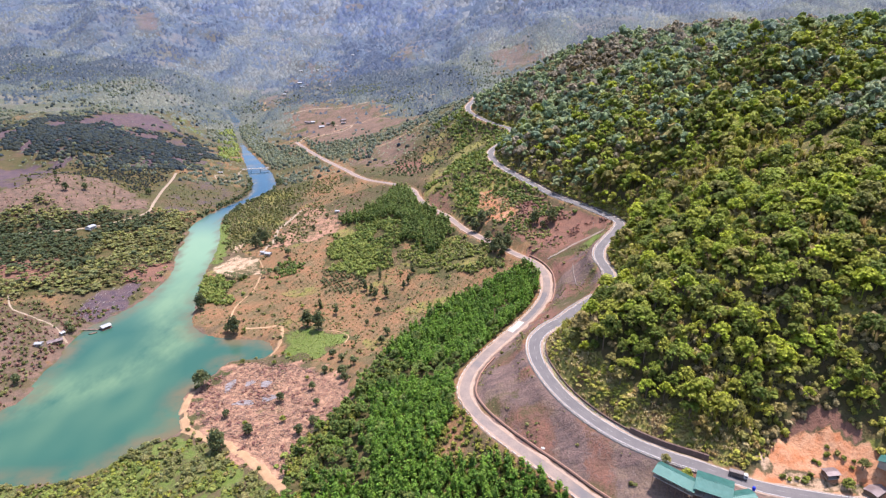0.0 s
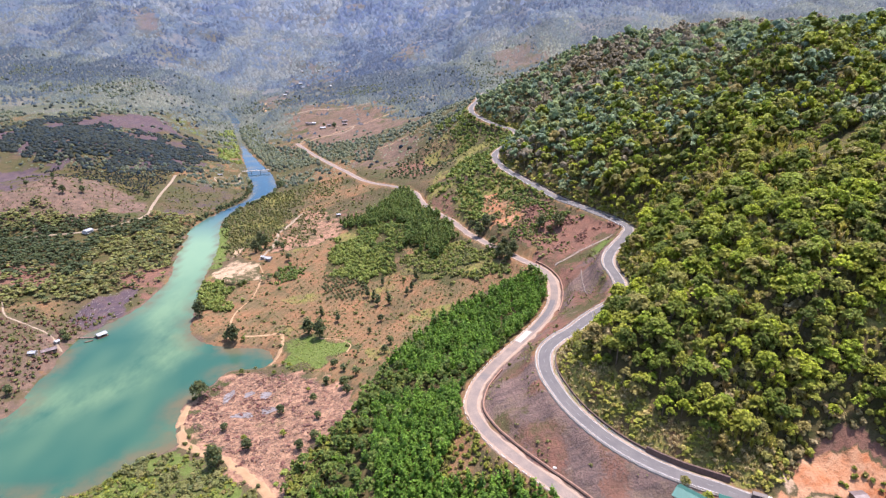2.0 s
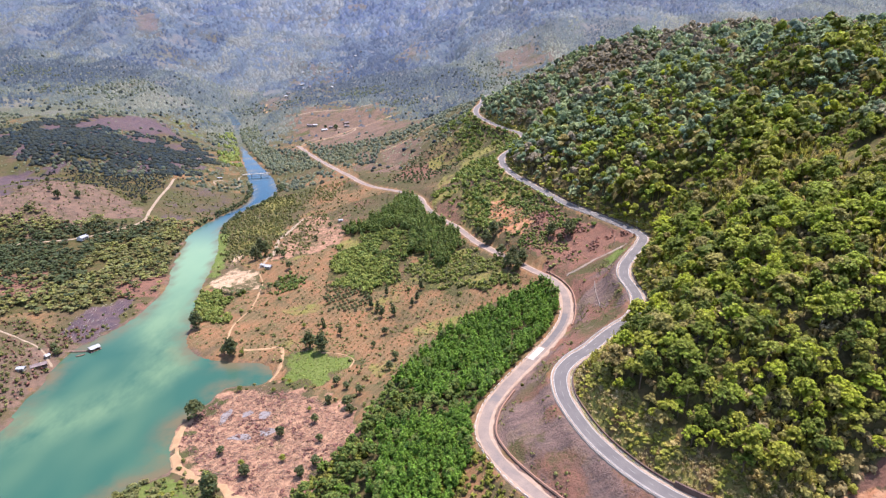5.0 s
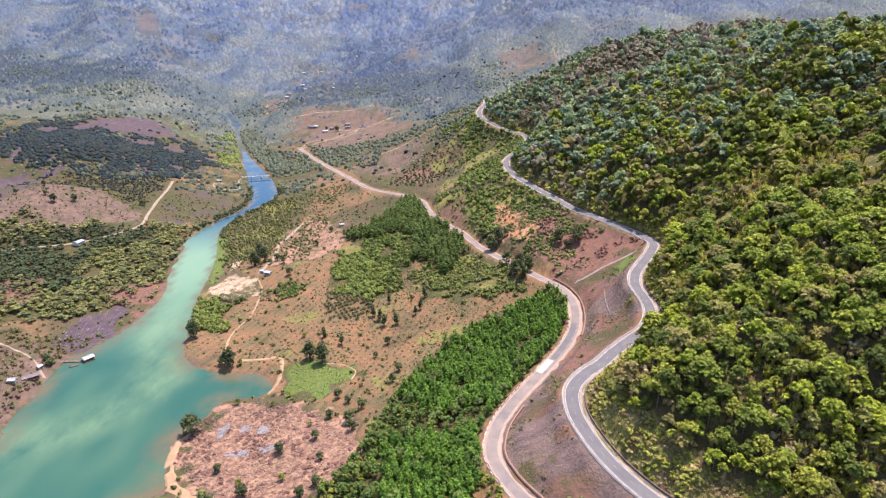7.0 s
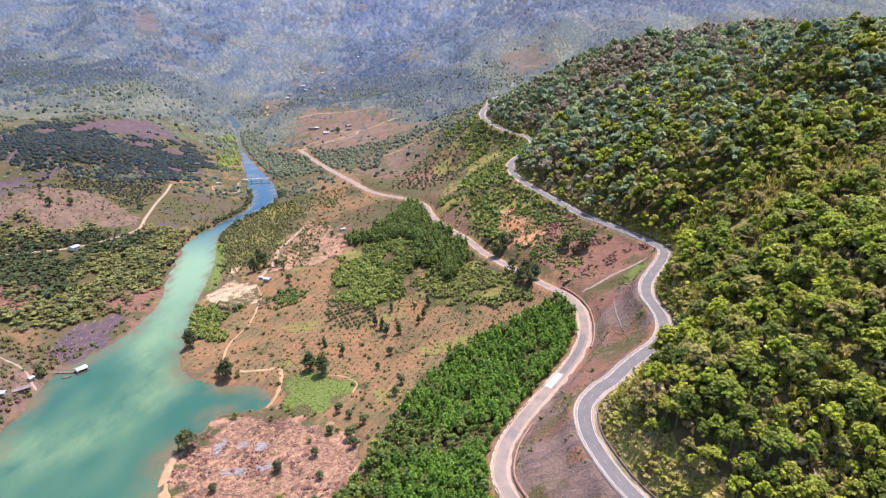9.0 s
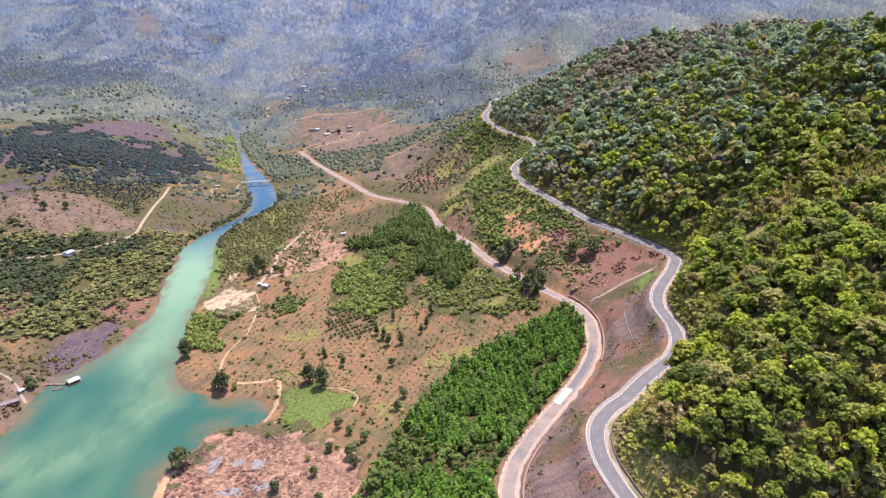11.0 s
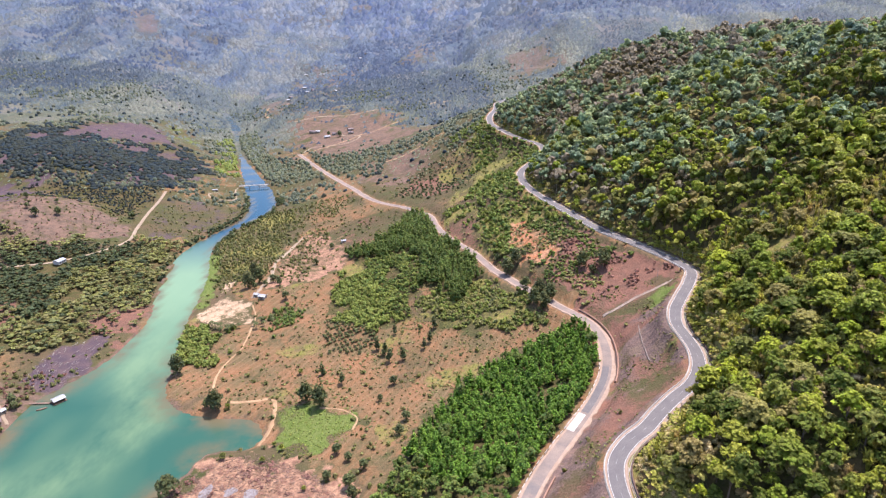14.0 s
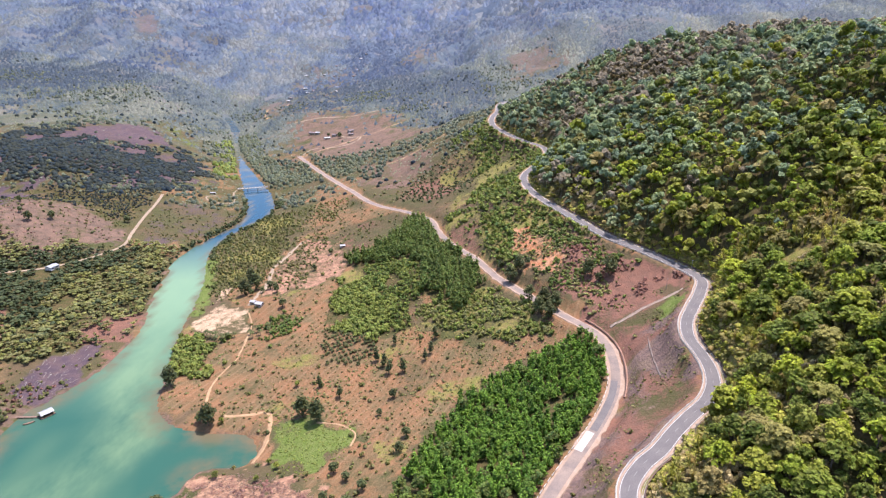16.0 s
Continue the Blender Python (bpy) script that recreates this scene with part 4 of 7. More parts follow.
def blades(n, reach, tall, wide, seed):
    """A clump of arching stems with narrow leaves, each a bent strip."""
    g = np.random.default_rng(seed)
    verts, quads = [], []
    for k in range(n):
        a, out, up, w = g.uniform(0, 6.283), reach * g.uniform(0.25, 1.0), tall * g.uniform(0.6, 1.1), wide * g.uniform(0.6, 1.3)
        c, s, i = math.cos(a), math.sin(a), len(verts)
        for d, z, q in ((0.18, 0.0, 0.5), (0.45, 0.72, 1.0), (1.0, 0.85 + g.uniform(-0.2, 0.15), 0.35)):
            verts += [(out * d * c - e * w * q * s, out * d * s + e * w * q * c, up * z) for e in (-0.5, 0.5)]
        quads += [(i, i + 1, i + 3, i + 2), (i + 2, i + 3, i + 5, i + 4)]
    return np.array(verts), np.array(quads)


def bush_lobes(seed, r=1.5):
    g = np.random.default_rng(seed)
    return [(g.uniform(-0.5, 0.5) * r, g.uniform(-0.5, 0.5) * r, r * g.uniform(0.35, 0.7), r * g.uniform(0.45, 0.75)) for _ in range(4)]


def stems(lobes, seed, r=0.22):
    """A tapered trunk with limbs that reach into the lobes."""
    bm = bmesh.new()
    top = max(l[2] for l in lobes) * 0.62
    rod(bm, (0, 0, -0.8), (0.1, 0.05, top), r, r * 0.55, 7)
    for x, y, z, _ in lobes[1:6]:
        rod(bm, (0.06, 0.03, top * 0.72), (x * 0.85, y * 0.85, z), r * 0.42, r * 0.12, 5)
    return bm


def thin_trunk(h, r=0.16):
    v = [(r * q * math.cos(a), r * q * math.sin(a), z) for z, q in ((-0.8, 1), (h, 0.5)) for a in (0, 1.571, 3.142, 4.712)]
    return np.array(v), np.array([(a, (a + 1) % 4, 4 + (a + 1) % 4, 4 + a) for a in range(4)])


def spread(verts, quads, places, sizes, turns, heights=None):
    """The template set down at many places, as one pair of arrays."""
    n = len(places)
    c, s = np.cos(turns), np.sin(turns)
    tall = sizes if heights is None else heights
    x = (verts[None, :, 0] * c[:, None] - verts[None, :, 1] * s[:, None]) * sizes[:, None] + places[:, None, 0]
    y = (verts[None, :, 0] * s[:, None] + verts[None, :, 1] * c[:, None]) * sizes[:, None] + places[:, None, 1]
    z = verts[None, :, 2] * tall[:, None] + places[:, None, 2]
    return np.stack([x, y, z], -1).reshape(-1, 3), (quads[None] + (np.arange(n) * len(verts))[:, None, None]).reshape(-1, 4)


def stand(name, templates, x, y, mat, label, category, sizes, tint=None, lift=0.0, tall=None):
    """One joined stand of plants at many places."""
    z = ground_z(x, y) + lift
    which = rng.integers(0, len(templates), len(x))
    turns = rng.uniform(0, 6.283, len(x))
    tint = rng.uniform(0, 1, len(x)) if tint is None else tint
    heights = sizes * rng.uniform(0.85, 1.2, len(x)) if tall is None else tall
    some, tints = [], []
    for k, (v, q) in enumerate(templates):
        m = which == k
        if m.any():
            some.append(spread(v, q, np.c_[x, y, z][m], sizes[m], turns[m], heights[m]))
            tints.append(np.repeat(tint[m], len(v)))
    v, q = joined(*some)
    ob = new(name, big_mesh(name, v, q, mat, np.concatenate(tints)))
    return tagged(ob, label, category, kind="stuff")


def scatter(x0, x1, y0, y1, gap):
    """Uneven places, about one in each square of that gap."""
    a, b = np.meshgrid(np.arange(x0, x1, gap), np.arange(y0, y1, gap))
    a, b = a.ravel() + rng.uniform(-0.48, 0.48, a.size) * gap, b.ravel() + rng.uniform(-0.48, 0.48, b.size) * gap
    return a, b


def tree(name, kind, lobes, cards, size, seed, label, category="tree", trunk=0.22):
    """A single tree: trunk with limbs, and a crown."""
    base = new(name)
    part("trunk", stems(lobes, seed, trunk), "bark", base, "grey-brown bark")
    v, q = joined(leaf_cards(cards, size, lobes, seed), core(lobes[:1] + lobes[2:3], 1.0))
    crown = new("crown", big_mesh("crown", v, q, kind))
    crown.parent = base
    return tagged(base, label, category)


def plant_out(models, x, y, sizes, group):
    """Copies of the models at those places; the models themselves take the first ones."""
    z = ground_z(x, y)
    used = set()
    for k in range(len(x)):
        ob = models[k % len(models)]
        m = pose(x[k], y[k], z[k], 0, 0, float(rng.uniform(0, 360))) @ Matrix.Diagonal((sizes[k],) * 3).to_4x4()
        if k < len(models):
            ob.matrix_basis = m
            used.add(ob)
        else:
            ob = copy_thing(ob, pose(0, 0, 0))
            ob.matrix_basis = m
        tagged(ob, group=group)


def clear_of_roads(x, y, room):
    ok = np.ones(x.shape, bool)
    for line in ROAD_LINES.values():
        d, _, _ = near_line(x, y, line)
        ok &= d > room
    return ok


def dry_land(x, y, room=2.0):
    d, _, _ = near_line(x, y, SHORE)
    return ~inside(x, y, LAKE) & (d > room)


def on_hill(x, y):
    d, _, s = near_line(x, y, upper)
    return ((s > 0) & (d < 1e8)) | ((d > 1e8) & (x > 150))


# The forest on the east hill, with spots of dry, leafless trees.
DRY_SPOTS = ((185, 885, 24), (218, 862, 26), (290, 702, 26), (160, 852, 14), (316, 830, 20), (205, 770, 12))
BROAD_NEAR = [joined(leaf_cards(132, 0.77, L, k), core(L, 0.86), thin_trunk(5.0)) for k, L in ((k, rough_lobes(k, n=8 + k % 4)) for k in range(9))]
BROAD_BIG = [joined(leaf_cards(330, 0.56, L, k), core(L, 0.86), thin_trunk(5.0)) for k, L in ((k, rough_lobes(k, n=14)) for k in range(10, 15))]
BROAD_MID = [joined(leaf_cards(22, 1.2, L, k), core(L, 1.05), thin_trunk(3.6)) for k, L in ((k, rough_lobes(k, n=4)) for k in range(20, 28))]
BROAD_LOW = [joined(leaf_cards(11, 1.6, L, k), core(L, 1.1)) for k, L in ((k, rough_lobes(k, h=3.8, n=3)) for k in range(130, 137))]
BROAD_FAR = [joined(leaf_cards(10, 1.8, L, k), core(L, 1.3)) for k, L in ((k, rough_lobes(k, h=4.0, n=2)) for k in range(30, 36))]
BROAD_SMALL = [joined(leaf_cards(5, 1.9, L, k), core(L, 1.2)) for k, L in ((k, rough_lobes(k, h=3.0, n=2)) for k in range(36, 42))]
BUSH = [joined(leaf_cards(16, 0.62, L, k), core(L[:3], 0.9)) for k, L in ((k, bush_lobes(k)) for k in range(40, 45))]
BUSH_FAR = [joined(leaf_cards(7, 0.9, L, k), core(L[:1], 1.2)) for k, L in ((k, bush_lobes(k)) for k in range(50, 54))]
COLUMN = [joined(leaf_cards(50, 0.66, L, k), core(L[:4], 0.88), thin_trunk(3.0, 0.1)) for k, L in ((k, column_lobes(k, 2.25, 8.8)) for k in range(60, 66))]
BAMBOO = [blades(26, 2.6, 5.4, 0.6, k) for k in range(66, 70)]


def lump(seed, sides=8):
    """A far tree's round head: a low uneven dome of two rings."""
    g = np.random.default_rng(seed)
    turn = np.arange(sides) * 6.2832 / sides
    rim = [(math.cos(a) * g.uniform(0.7, 1.25), math.sin(a) * g.uniform(0.7, 1.25), -0.25) for a in turn]
    top = (g.uniform(-0.25, 0.25), g.uniform(-0.25, 0.25), g.uniform(0.75, 1.05))
    return np.array(rim + [top]), np.array([(k, k + 1, (k + 2) % sides, sides) for k in range(0, sides, 2)])


def head(seed):
    """A tree's head in the middle distance: rim, shoulder and top."""
    g = np.random.default_rng(seed)
    verts = [(q * math.cos(a) * g.uniform(0.75, 1.25), q * math.sin(a) * g.uniform(0.75, 1.25), z + g.uniform(-0.12, 0.12))
             for q, z in ((0.9, -0.3), (0.85, 0.45), (0.35, 0.95)) for a in np.arange(6) * 1.0472]
    return np.array(verts), np.array([(k + a, k + (a + 1) % 6, k + 6 + (a + 1) % 6, k + 6 + a) for k in (0, 6) for a in range(6)] + [(12, 13, 14, 15), (15, 16, 17, 12)])


HEAD = [head(k) for k in range(100, 106)]
LUMP = [lump(k, 6) for k in range(90, 98)]


def tree_sizes(n, low=0.55, high=1.5):
    return low + (high - low) * rng.beta(1.6, 2.6, n)


x, y = scatter(48, 300, 150, 470, 5.3)
m = on_hill(x, y) & clear_of_roads(x, y, 9.5) & (clear_of_roads(x, y, 17) | (y > 322)) & ~inside(x, y, SCAR) & ~inside(x, y - 5, SCAR) & ~inside(x - 3, y - 3, SCAR) & ((y > 222) | (x > 205))
x, y = x[m], y[m]
single = (x > 60) & (x < 190) & (y > 228) & (y < 330)
order = np.flatnonzero(single)
order = order[np.argsort(rng.uniform(size=len(order)))][:200]
keep = np.ones(len(x), bool)
keep[order] = False
models = []
for k in range(6):
    L = rough_lobes(100 + k, n=10)
    models.append(tree("broadleaf_tree", "forest", L, 210, 0.70, 100 + k, "leafy broadleaf forest tree on the steep hillside"))
plant_out(models, x[order], y[order], tree_sizes(len(order), 0.7, 2.0), "hillside forest trees")
glades = value_noise(x, y, 34, 28) + 0.5 * value_noise(x, y, 12, 29)
gaps = (value_noise(x, y, 16, 21) > -0.24) & ((glades < 0.32) | (rng.uniform(size=len(x)) < 0.35))
n = np.flatnonzero(keep & gaps)
tone = np.mod(rng.uniform(0, 1, len(x)) * 0.55 + 0.9 * (value_noise(x, y, 24, 22) * 0.5 + 0.5), 1.0)
large = (rng.uniform(size=len(n)) < 0.30) & clear_of_roads(x[n], y[n], 15)
stand("forest", BROAD_NEAR, x[n[~large]], y[n[~large]], "forest_joined", "dense mixed green forest covering the near hillside", "forest", tree_sizes((~large).sum(), 0.6, 1.55), tone[n[~large]], tall=tree_sizes((~large).sum(), 0.6, 1.7))
stand("forest", BROAD_BIG, x[n[large]], y[n[large]], "forest_joined", "wide-crowned trees standing out of the near forest", "forest", tree_sizes(large.sum(), 1.2, 2.6), tone[n[large]], tall=tree_sizes(large.sum(), 1.1, 2.1))
x, y = scatter(60, 260, 205, 520, 4.2)
m = on_hill(x, y) & clear_of_roads(x, y, 12) & ~inside(x, y, SCAR) & ~inside(x, y - 9, SCAR) & (value_noise(x, y, 34, 28) + 0.5 * value_noise(x, y, 12, 29) > 0.24)
stand("bamboo", BAMBOO, x[m], y[m], "brush_joined", "clumps of dry yellowish bamboo among the forest trees", "bamboo", tree_sizes(m.sum(), 0.7, 1.4), tall=tree_sizes(m.sum(), 0.8, 2.0))
x, y = scatter(20, 470, 470, 950, 6.7)
m = on_hill(x, y) & clear_of_roads(x, y, 6.5)
x, y = x[m], y[m]
dry = (value_noise(x, y, 55, 23) + 0.5 * value_noise(x, y, 18, 24) + 0.35 * smooth_step(760, 900, y) > 0.5) & (rng.uniform(size=len(x)) < 0.75)
lush = value_noise(x, y, 26, 25)
kept = rng.uniform(size=len(x)) < 0.97 + 0.2 * lush
x, y, dry, lush = x[kept], y[kept], dry[kept], lush[kept]
# The share of haze-toned trees grows with distance up the hill.
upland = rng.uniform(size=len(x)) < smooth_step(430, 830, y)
sizes, tone = tree_sizes(len(x), 0.6, 2.5) * (1.1 + 0.3 * lush), np.mod(rng.uniform(0, 1, len(x)) * 0.7 + 0.6 * (0.5 + 0.5 * value_noise(x, y, 33, 30)), 1.0)
for dx, dy, room in DRY_SPOTS:
    dry |= (np.hypot(x - dx, y - dy) < room * (1 + 0.4 * value_noise(x, y, 15, 64))) & (rng.uniform(size=len(x)) < 0.85)
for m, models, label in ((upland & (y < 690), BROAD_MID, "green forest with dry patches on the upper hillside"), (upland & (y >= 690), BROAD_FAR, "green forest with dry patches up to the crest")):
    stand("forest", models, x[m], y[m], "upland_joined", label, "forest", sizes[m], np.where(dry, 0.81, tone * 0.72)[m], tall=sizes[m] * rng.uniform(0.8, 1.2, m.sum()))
m = ~upland
stand("forest", BROAD_MID, x[m], y[m], "forest_joined", "mixed green forest on the middle hillside", "forest", sizes[m], tone[m], tall=sizes[m] * rng.uniform(0.8, 1.2, m.sum()))
x, y = scatter(290, 440, 300, 475, 8.0)
stand("forest", BROAD_MID, x, y, "upland_joined", "green forest on the high shoulder", "forest", tree_sizes(len(x), 1.0, 2.5))
x, y = scatter(40, 1000, 945, 1130, 10.5)
m = (on_hill(x, y) | (y > 1000)) & clear_of_roads(x, y, 9) & (x > 60 + (y - 900) * 0.25) & (x < y * 0.82)
dry = value_noise(x, y, 80, 26) + 0.5 * value_noise(x, y, 30, 27) > 0.45
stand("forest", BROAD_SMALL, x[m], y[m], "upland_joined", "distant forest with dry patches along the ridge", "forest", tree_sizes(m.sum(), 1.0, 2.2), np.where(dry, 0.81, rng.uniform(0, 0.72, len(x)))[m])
x, y = scatter(470, 800, 560, 950, 9.5)
x, y = x[x < y * 0.85], y[x < y * 0.85]
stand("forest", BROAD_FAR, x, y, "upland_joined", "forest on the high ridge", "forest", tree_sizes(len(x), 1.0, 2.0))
x, y = scatter(50, 130, 712, 800, 4.6)
d, _, s = near_line(x, y, upper)
m = (s > 0) & (d > 6.2) & (d < 19)
stand("trees", BROAD_MID, x[m], y[m], "upland_joined", "tall trees on the spur that hides the road's far bend", "tree", tree_sizes(m.sum(), 0.9, 1.5), rng.uniform(0, 0.72, m.sum()), tall=tree_sizes(m.sum(), 1.2, 1.9))
x, y = scatter(40, 260, 190, 900, 1.65)
d, _, s = near_line(x, y, upper)
m = (s > 0) & (d > 7.2) & (d < 21 - 10 * smooth_step(420, 520, y)) & ~inside(x, y, SCAR) & (rng.uniform(size=x.size) < 0.98 - 0.55 * smooth_step(500, 600, y))
straw = (y < 320) & (value_noise(x, y, 13, 120) + 0.6 * value_noise(x, y, 5, 121) > 0.05)
stand("dry_grass", BAMBOO, x[m & straw], y[m & straw], "dry_joined", "tufts of tall straw-coloured grass on the cut bank", "grass", tree_sizes((m & straw).sum(), 0.3, 0.75), tall=tree_sizes((m & straw).sum(), 0.2, 0.5))
m &= ~straw
for m, models, label, low, high in ((m & (y < 320), BUSH, "yellow-green shrubs and grass tufts on the cut bank", 0.4, 1.7), (m & (y >= 320), BUSH_FAR, "yellow-green shrubs along the upper road's cut bank", 0.8, 2.4)):
    stand("shrubs", models, x[m], y[m], "brush_joined", label, "shrub", tree_sizes(m.sum(), low, high), tall=tree_sizes(m.sum(), 0.7 * low, 0.8 * high))

x, y = scatter(60, 235, 205, 430, 3.3)
m = on_hill(x, y) & clear_of_roads(x, y, 14) & ~inside(x, y, SCAR) & (rng.uniform(size=x.size) < np.where((value_noise(x, y, 16, 21) > -0.2) & ~inside(x, y - 11, SCAR), 0.22, 0.95))
withered = value_noise(x, y, 21, 127) + 0.4 * value_noise(x, y, 7, 128) > 0.1
for some, mat, label in ((m & ~withered, "brush_joined", "yellowish undergrowth between the forest trees"), (m & withered, "dry_joined", "dry brown undergrowth between the forest trees")):
    stand("undergrowth", BUSH, x[some], y[some], mat, label, "undergrowth", tree_sizes(some.sum(), 0.8, 2.3), tall=tree_sizes(some.sum(), 1.0, 3.2))

# The planted grove below the lower road.
x, y = scatter(-95, 90, 172, 475, 3.45)
m = (inside(x, y, GROVE) | inside(x, y, NEAR_GROVE)) & (np.maximum(field(x, y, GROVE_GAP, 5, 103), field(x, y, GROVE_EDGE, 5, 122)) < 0.5) & ((field(x, y, GROVE_DARK, 7, 124) < 0.5) | (rng.uniform(size=x.size) < 0.3)) & clear_of_roads(x, y, 6.5) & dry_land(x, y, 6)
x, y = x[m], y[m]
order = np.flatnonzero((y > 240) & (y < 345) & (x > -45))
order = order[np.argsort(rng.uniform(size=len(order)))][:260]
keep = np.ones(len(x), bool)
keep[order] = False
models = [tree("plantation_tree", "grove", column_lobes(200 + k, 2.25, 8.8), 110, 0.58, 200 + k, "slender bright green plantation tree in a dense grove", trunk=0.12) for k in range(5)]
plant_out(models, x[order], y[order], tree_sizes(len(order), 0.8, 1.3), "plantation trees")
keep &= value_noise(x, y, 13, 45) > -0.8
x, y = x[keep], y[keep]
vigour = value_noise(x, y, 22, 46)
stand("plantation", COLUMN, x, y, "grove_joined", "dense grove of slender bright green planted trees", "plantation", tree_sizes(len(x), 0.75, 1.35) * (1 + 0.12 * vigour), np.clip(rng.uniform(0, 1, len(x)) * 0.75 + 0.2 * vigour + 0.1, 0, 1), tall=tree_sizes(len(x), 0.7, 1.6) * (1 + 0.25 * vigour))

x, y = scatter(-30, 75, 185, 268, 2.5)
d, _, s = near_line(x, y, lower)
m = (s < 0) & (d > 6) & (d < 42) & (rng.uniform(size=x.size) < 0.8)
stand("shrubs", BUSH, x[m], y[m], "scrub_joined", "brown and green bushes on the bank below the lower road", "shrub", tree_sizes(m.sum(), 0.5, 1.7))

x, y = scatter(-98, -20, 222, 350, 2.5)
m = (field(x, y, GROVE_EDGE, 6, 122) > 0.5) & dry_land(x, y, 4) & (near_line(x, y, np.array([(*p, 0) for p in TRACKS["beach"][0]], float))[0] > 6)
light = value_noise(x, y, 10, 123) > -0.1
for some, mat, label in ((m & light, "young_joined", "light green bushes along the edge of the grove"), (m & ~light, "scrub_joined", "olive bushes along the edge of the grove")):
    stand("shrubs", BUSH, x[some], y[some], mat, label, "shrub", tree_sizes(some.sum(), 0.7, 2.0), tall=tree_sizes(some.sum(), 0.6, 2.0))
x, y = scatter(-95, 90, 172, 475, 6.5)
edge, _, _ = near_line(x, y, np.array([(*c, 0) for c in GROVE + GROVE[:1]], float))
m = inside(x, y, GROVE) & clear_of_roads(x, y, 7) & dry_land(x, y, 6) & (rng.uniform(size=x.size) < np.where(inside(x, y, GROVE_GAP) | inside(x, y, GROVE_DARK), 0.95, np.where(edge < 9, 0.45, 0.04)))
stand("wood", BROAD_NEAR, x[m], y[m], "woodland_joined", "dark broad-crowned trees along the edges of the grove", "wood", tree_sizes(m.sum(), 0.6, 1.35))

# Woods and scrub of the valley.
for zone, mat, gap, label, low, high in (
        (DARK_WOOD, "woodland_joined", 3.7, "dark green plantation wood beside the road", 0.9, 1.45),
        (GREEN_WOOD, "young_joined", 2.7, "soft green young wood on the slope", 0.9, 2.5)):
    x, y = scatter(-130, 20, 490, 750, gap)
    m = (field(x, y, zone, 12, 99) > 0.5) & clear_of_roads(x, y, 6) & (value_noise(x, y, 17, 47) > (-0.75 if zone is DARK_WOOD else -0.4))
    if zone is DARK_WOOD:
        stand("wood", COLUMN, x[m], y[m], mat, label, "wood", tree_sizes(m.sum(), low, high))
        continue
    tall_part = (x + 0.4 * (y - 560) > -72) & (rng.uniform(size=x.size) < 0.5)
    stand("wood", BUSH, x[m & ~tall_part], y[m & ~tall_part], mat, label, "wood", tree_sizes((m & ~tall_part).sum(), low, high))
    stand("wood", BROAD_LOW, x[m & tall_part], y[m & tall_part], "woodland_joined", "darker trees among the young wood", "wood", tree_sizes((m & tall_part).sum(), 0.4, 0.95))
x, y = scatter(-60, 60, 460, 560, 2.35)
m = (field(x, y, ROAD_SCRUB, 12, 48) > 0.5) & clear_of_roads(x, y, 6) & (value_noise(x, y, 10, 49) > -0.7)
light = rng.uniform(size=x.size) < 0.5
stand("shrubs", BUSH, x[m & light], y[m & light], "young_joined", "green shrubs below the lower road", "shrub", tree_sizes((m & light).sum(), 0.6, 2.1))
stand("shrubs", BUSH, x[m & ~light], y[m & ~light], "meadow_joined", "yellow-green shrubs below the lower road", "shrub", tree_sizes((m & ~light).sum(), 0.6, 2.0))
x, y = scatter(-135, -65, 365, 435, 2.0)
m = (field(x, y, MEADOW, 11, 138) > 0.35) & (rng.uniform(size=x.size) < 0.6)
stand("meadow_grass", BUSH_FAR, x[m], y[m], "young_joined", "tufts of fresh green meadow grass", "grass", tree_sizes(m.sum(), 0.2, 0.6), tall=tree_sizes(m.sum(), 0.1, 0.4))
x, y = scatter(-215, 60, 375, 600, 3.2)
tuft = value_noise(x, y, 24, 58) + 0.6 * value_noise(x, y, 8, 59)
m = inside(x, y, PENINSULA) & dry_land(x, y, 2) & clear_of_roads(x, y, 7) & ~inside(x, y, YARD) & ~inside(x, y, GROVE) & (rng.uniform(size=x.size) < 0.22 + 0.5 * tuft)
for points, half, _ in TRACKS.values():
    d, _, _ = near_line(x, y, np.array([(*c, 0) for c in points], float))
    m &= d > half + 1.2
stand("dry_grass", BUSH_FAR, x[m], y[m], "olive_joined", "clumps of dry olive grass over bare soil", "grass", tree_sizes(m.sum(), 0.25, 1.15), tall=tree_sizes(m.sum(), 0.12, 0.6))
x, y = scatter(-182, -136, 512, 562, 3.1)
m = (field(x, y, [(-178, 520), (-150, 514), (-138, 545), (-163, 560)], 9, 65) > 0.5) & (value_noise(x, y, 8, 66) > -0.4)
stand("shrubs", BUSH, x[m], y[m], "woodland_joined", "green bushes between the palms beside the yard", "shrub", tree_sizes(m.sum(), 0.7, 2.0))
x, y = scatter(0, 150, 215, 490, 2.6)
du, _, su = near_line(x, y, upper)
dl, _, sl = near_line(x, y, lower)
m = (su < 0) & (sl > 0) & (du > 7) & (dl > 7.5) & (value_noise(x, y, 11, 50) + 0.5 * value_noise(x, y, 4, 52) + 0.3 * (du < 10) + 0.25 * smooth_step(330, 420, y) > 0.52)
stand("tufts", BUSH_FAR, x[m], y[m], "olive_joined", "dry grass tufts and weeds on the stone slope", "grass", tree_sizes(m.sum(), 0.2, 0.75), tall=tree_sizes(m.sum(), 0.15, 0.6))
x, y = scatter(-600, -270, 460, 745, 4.7)
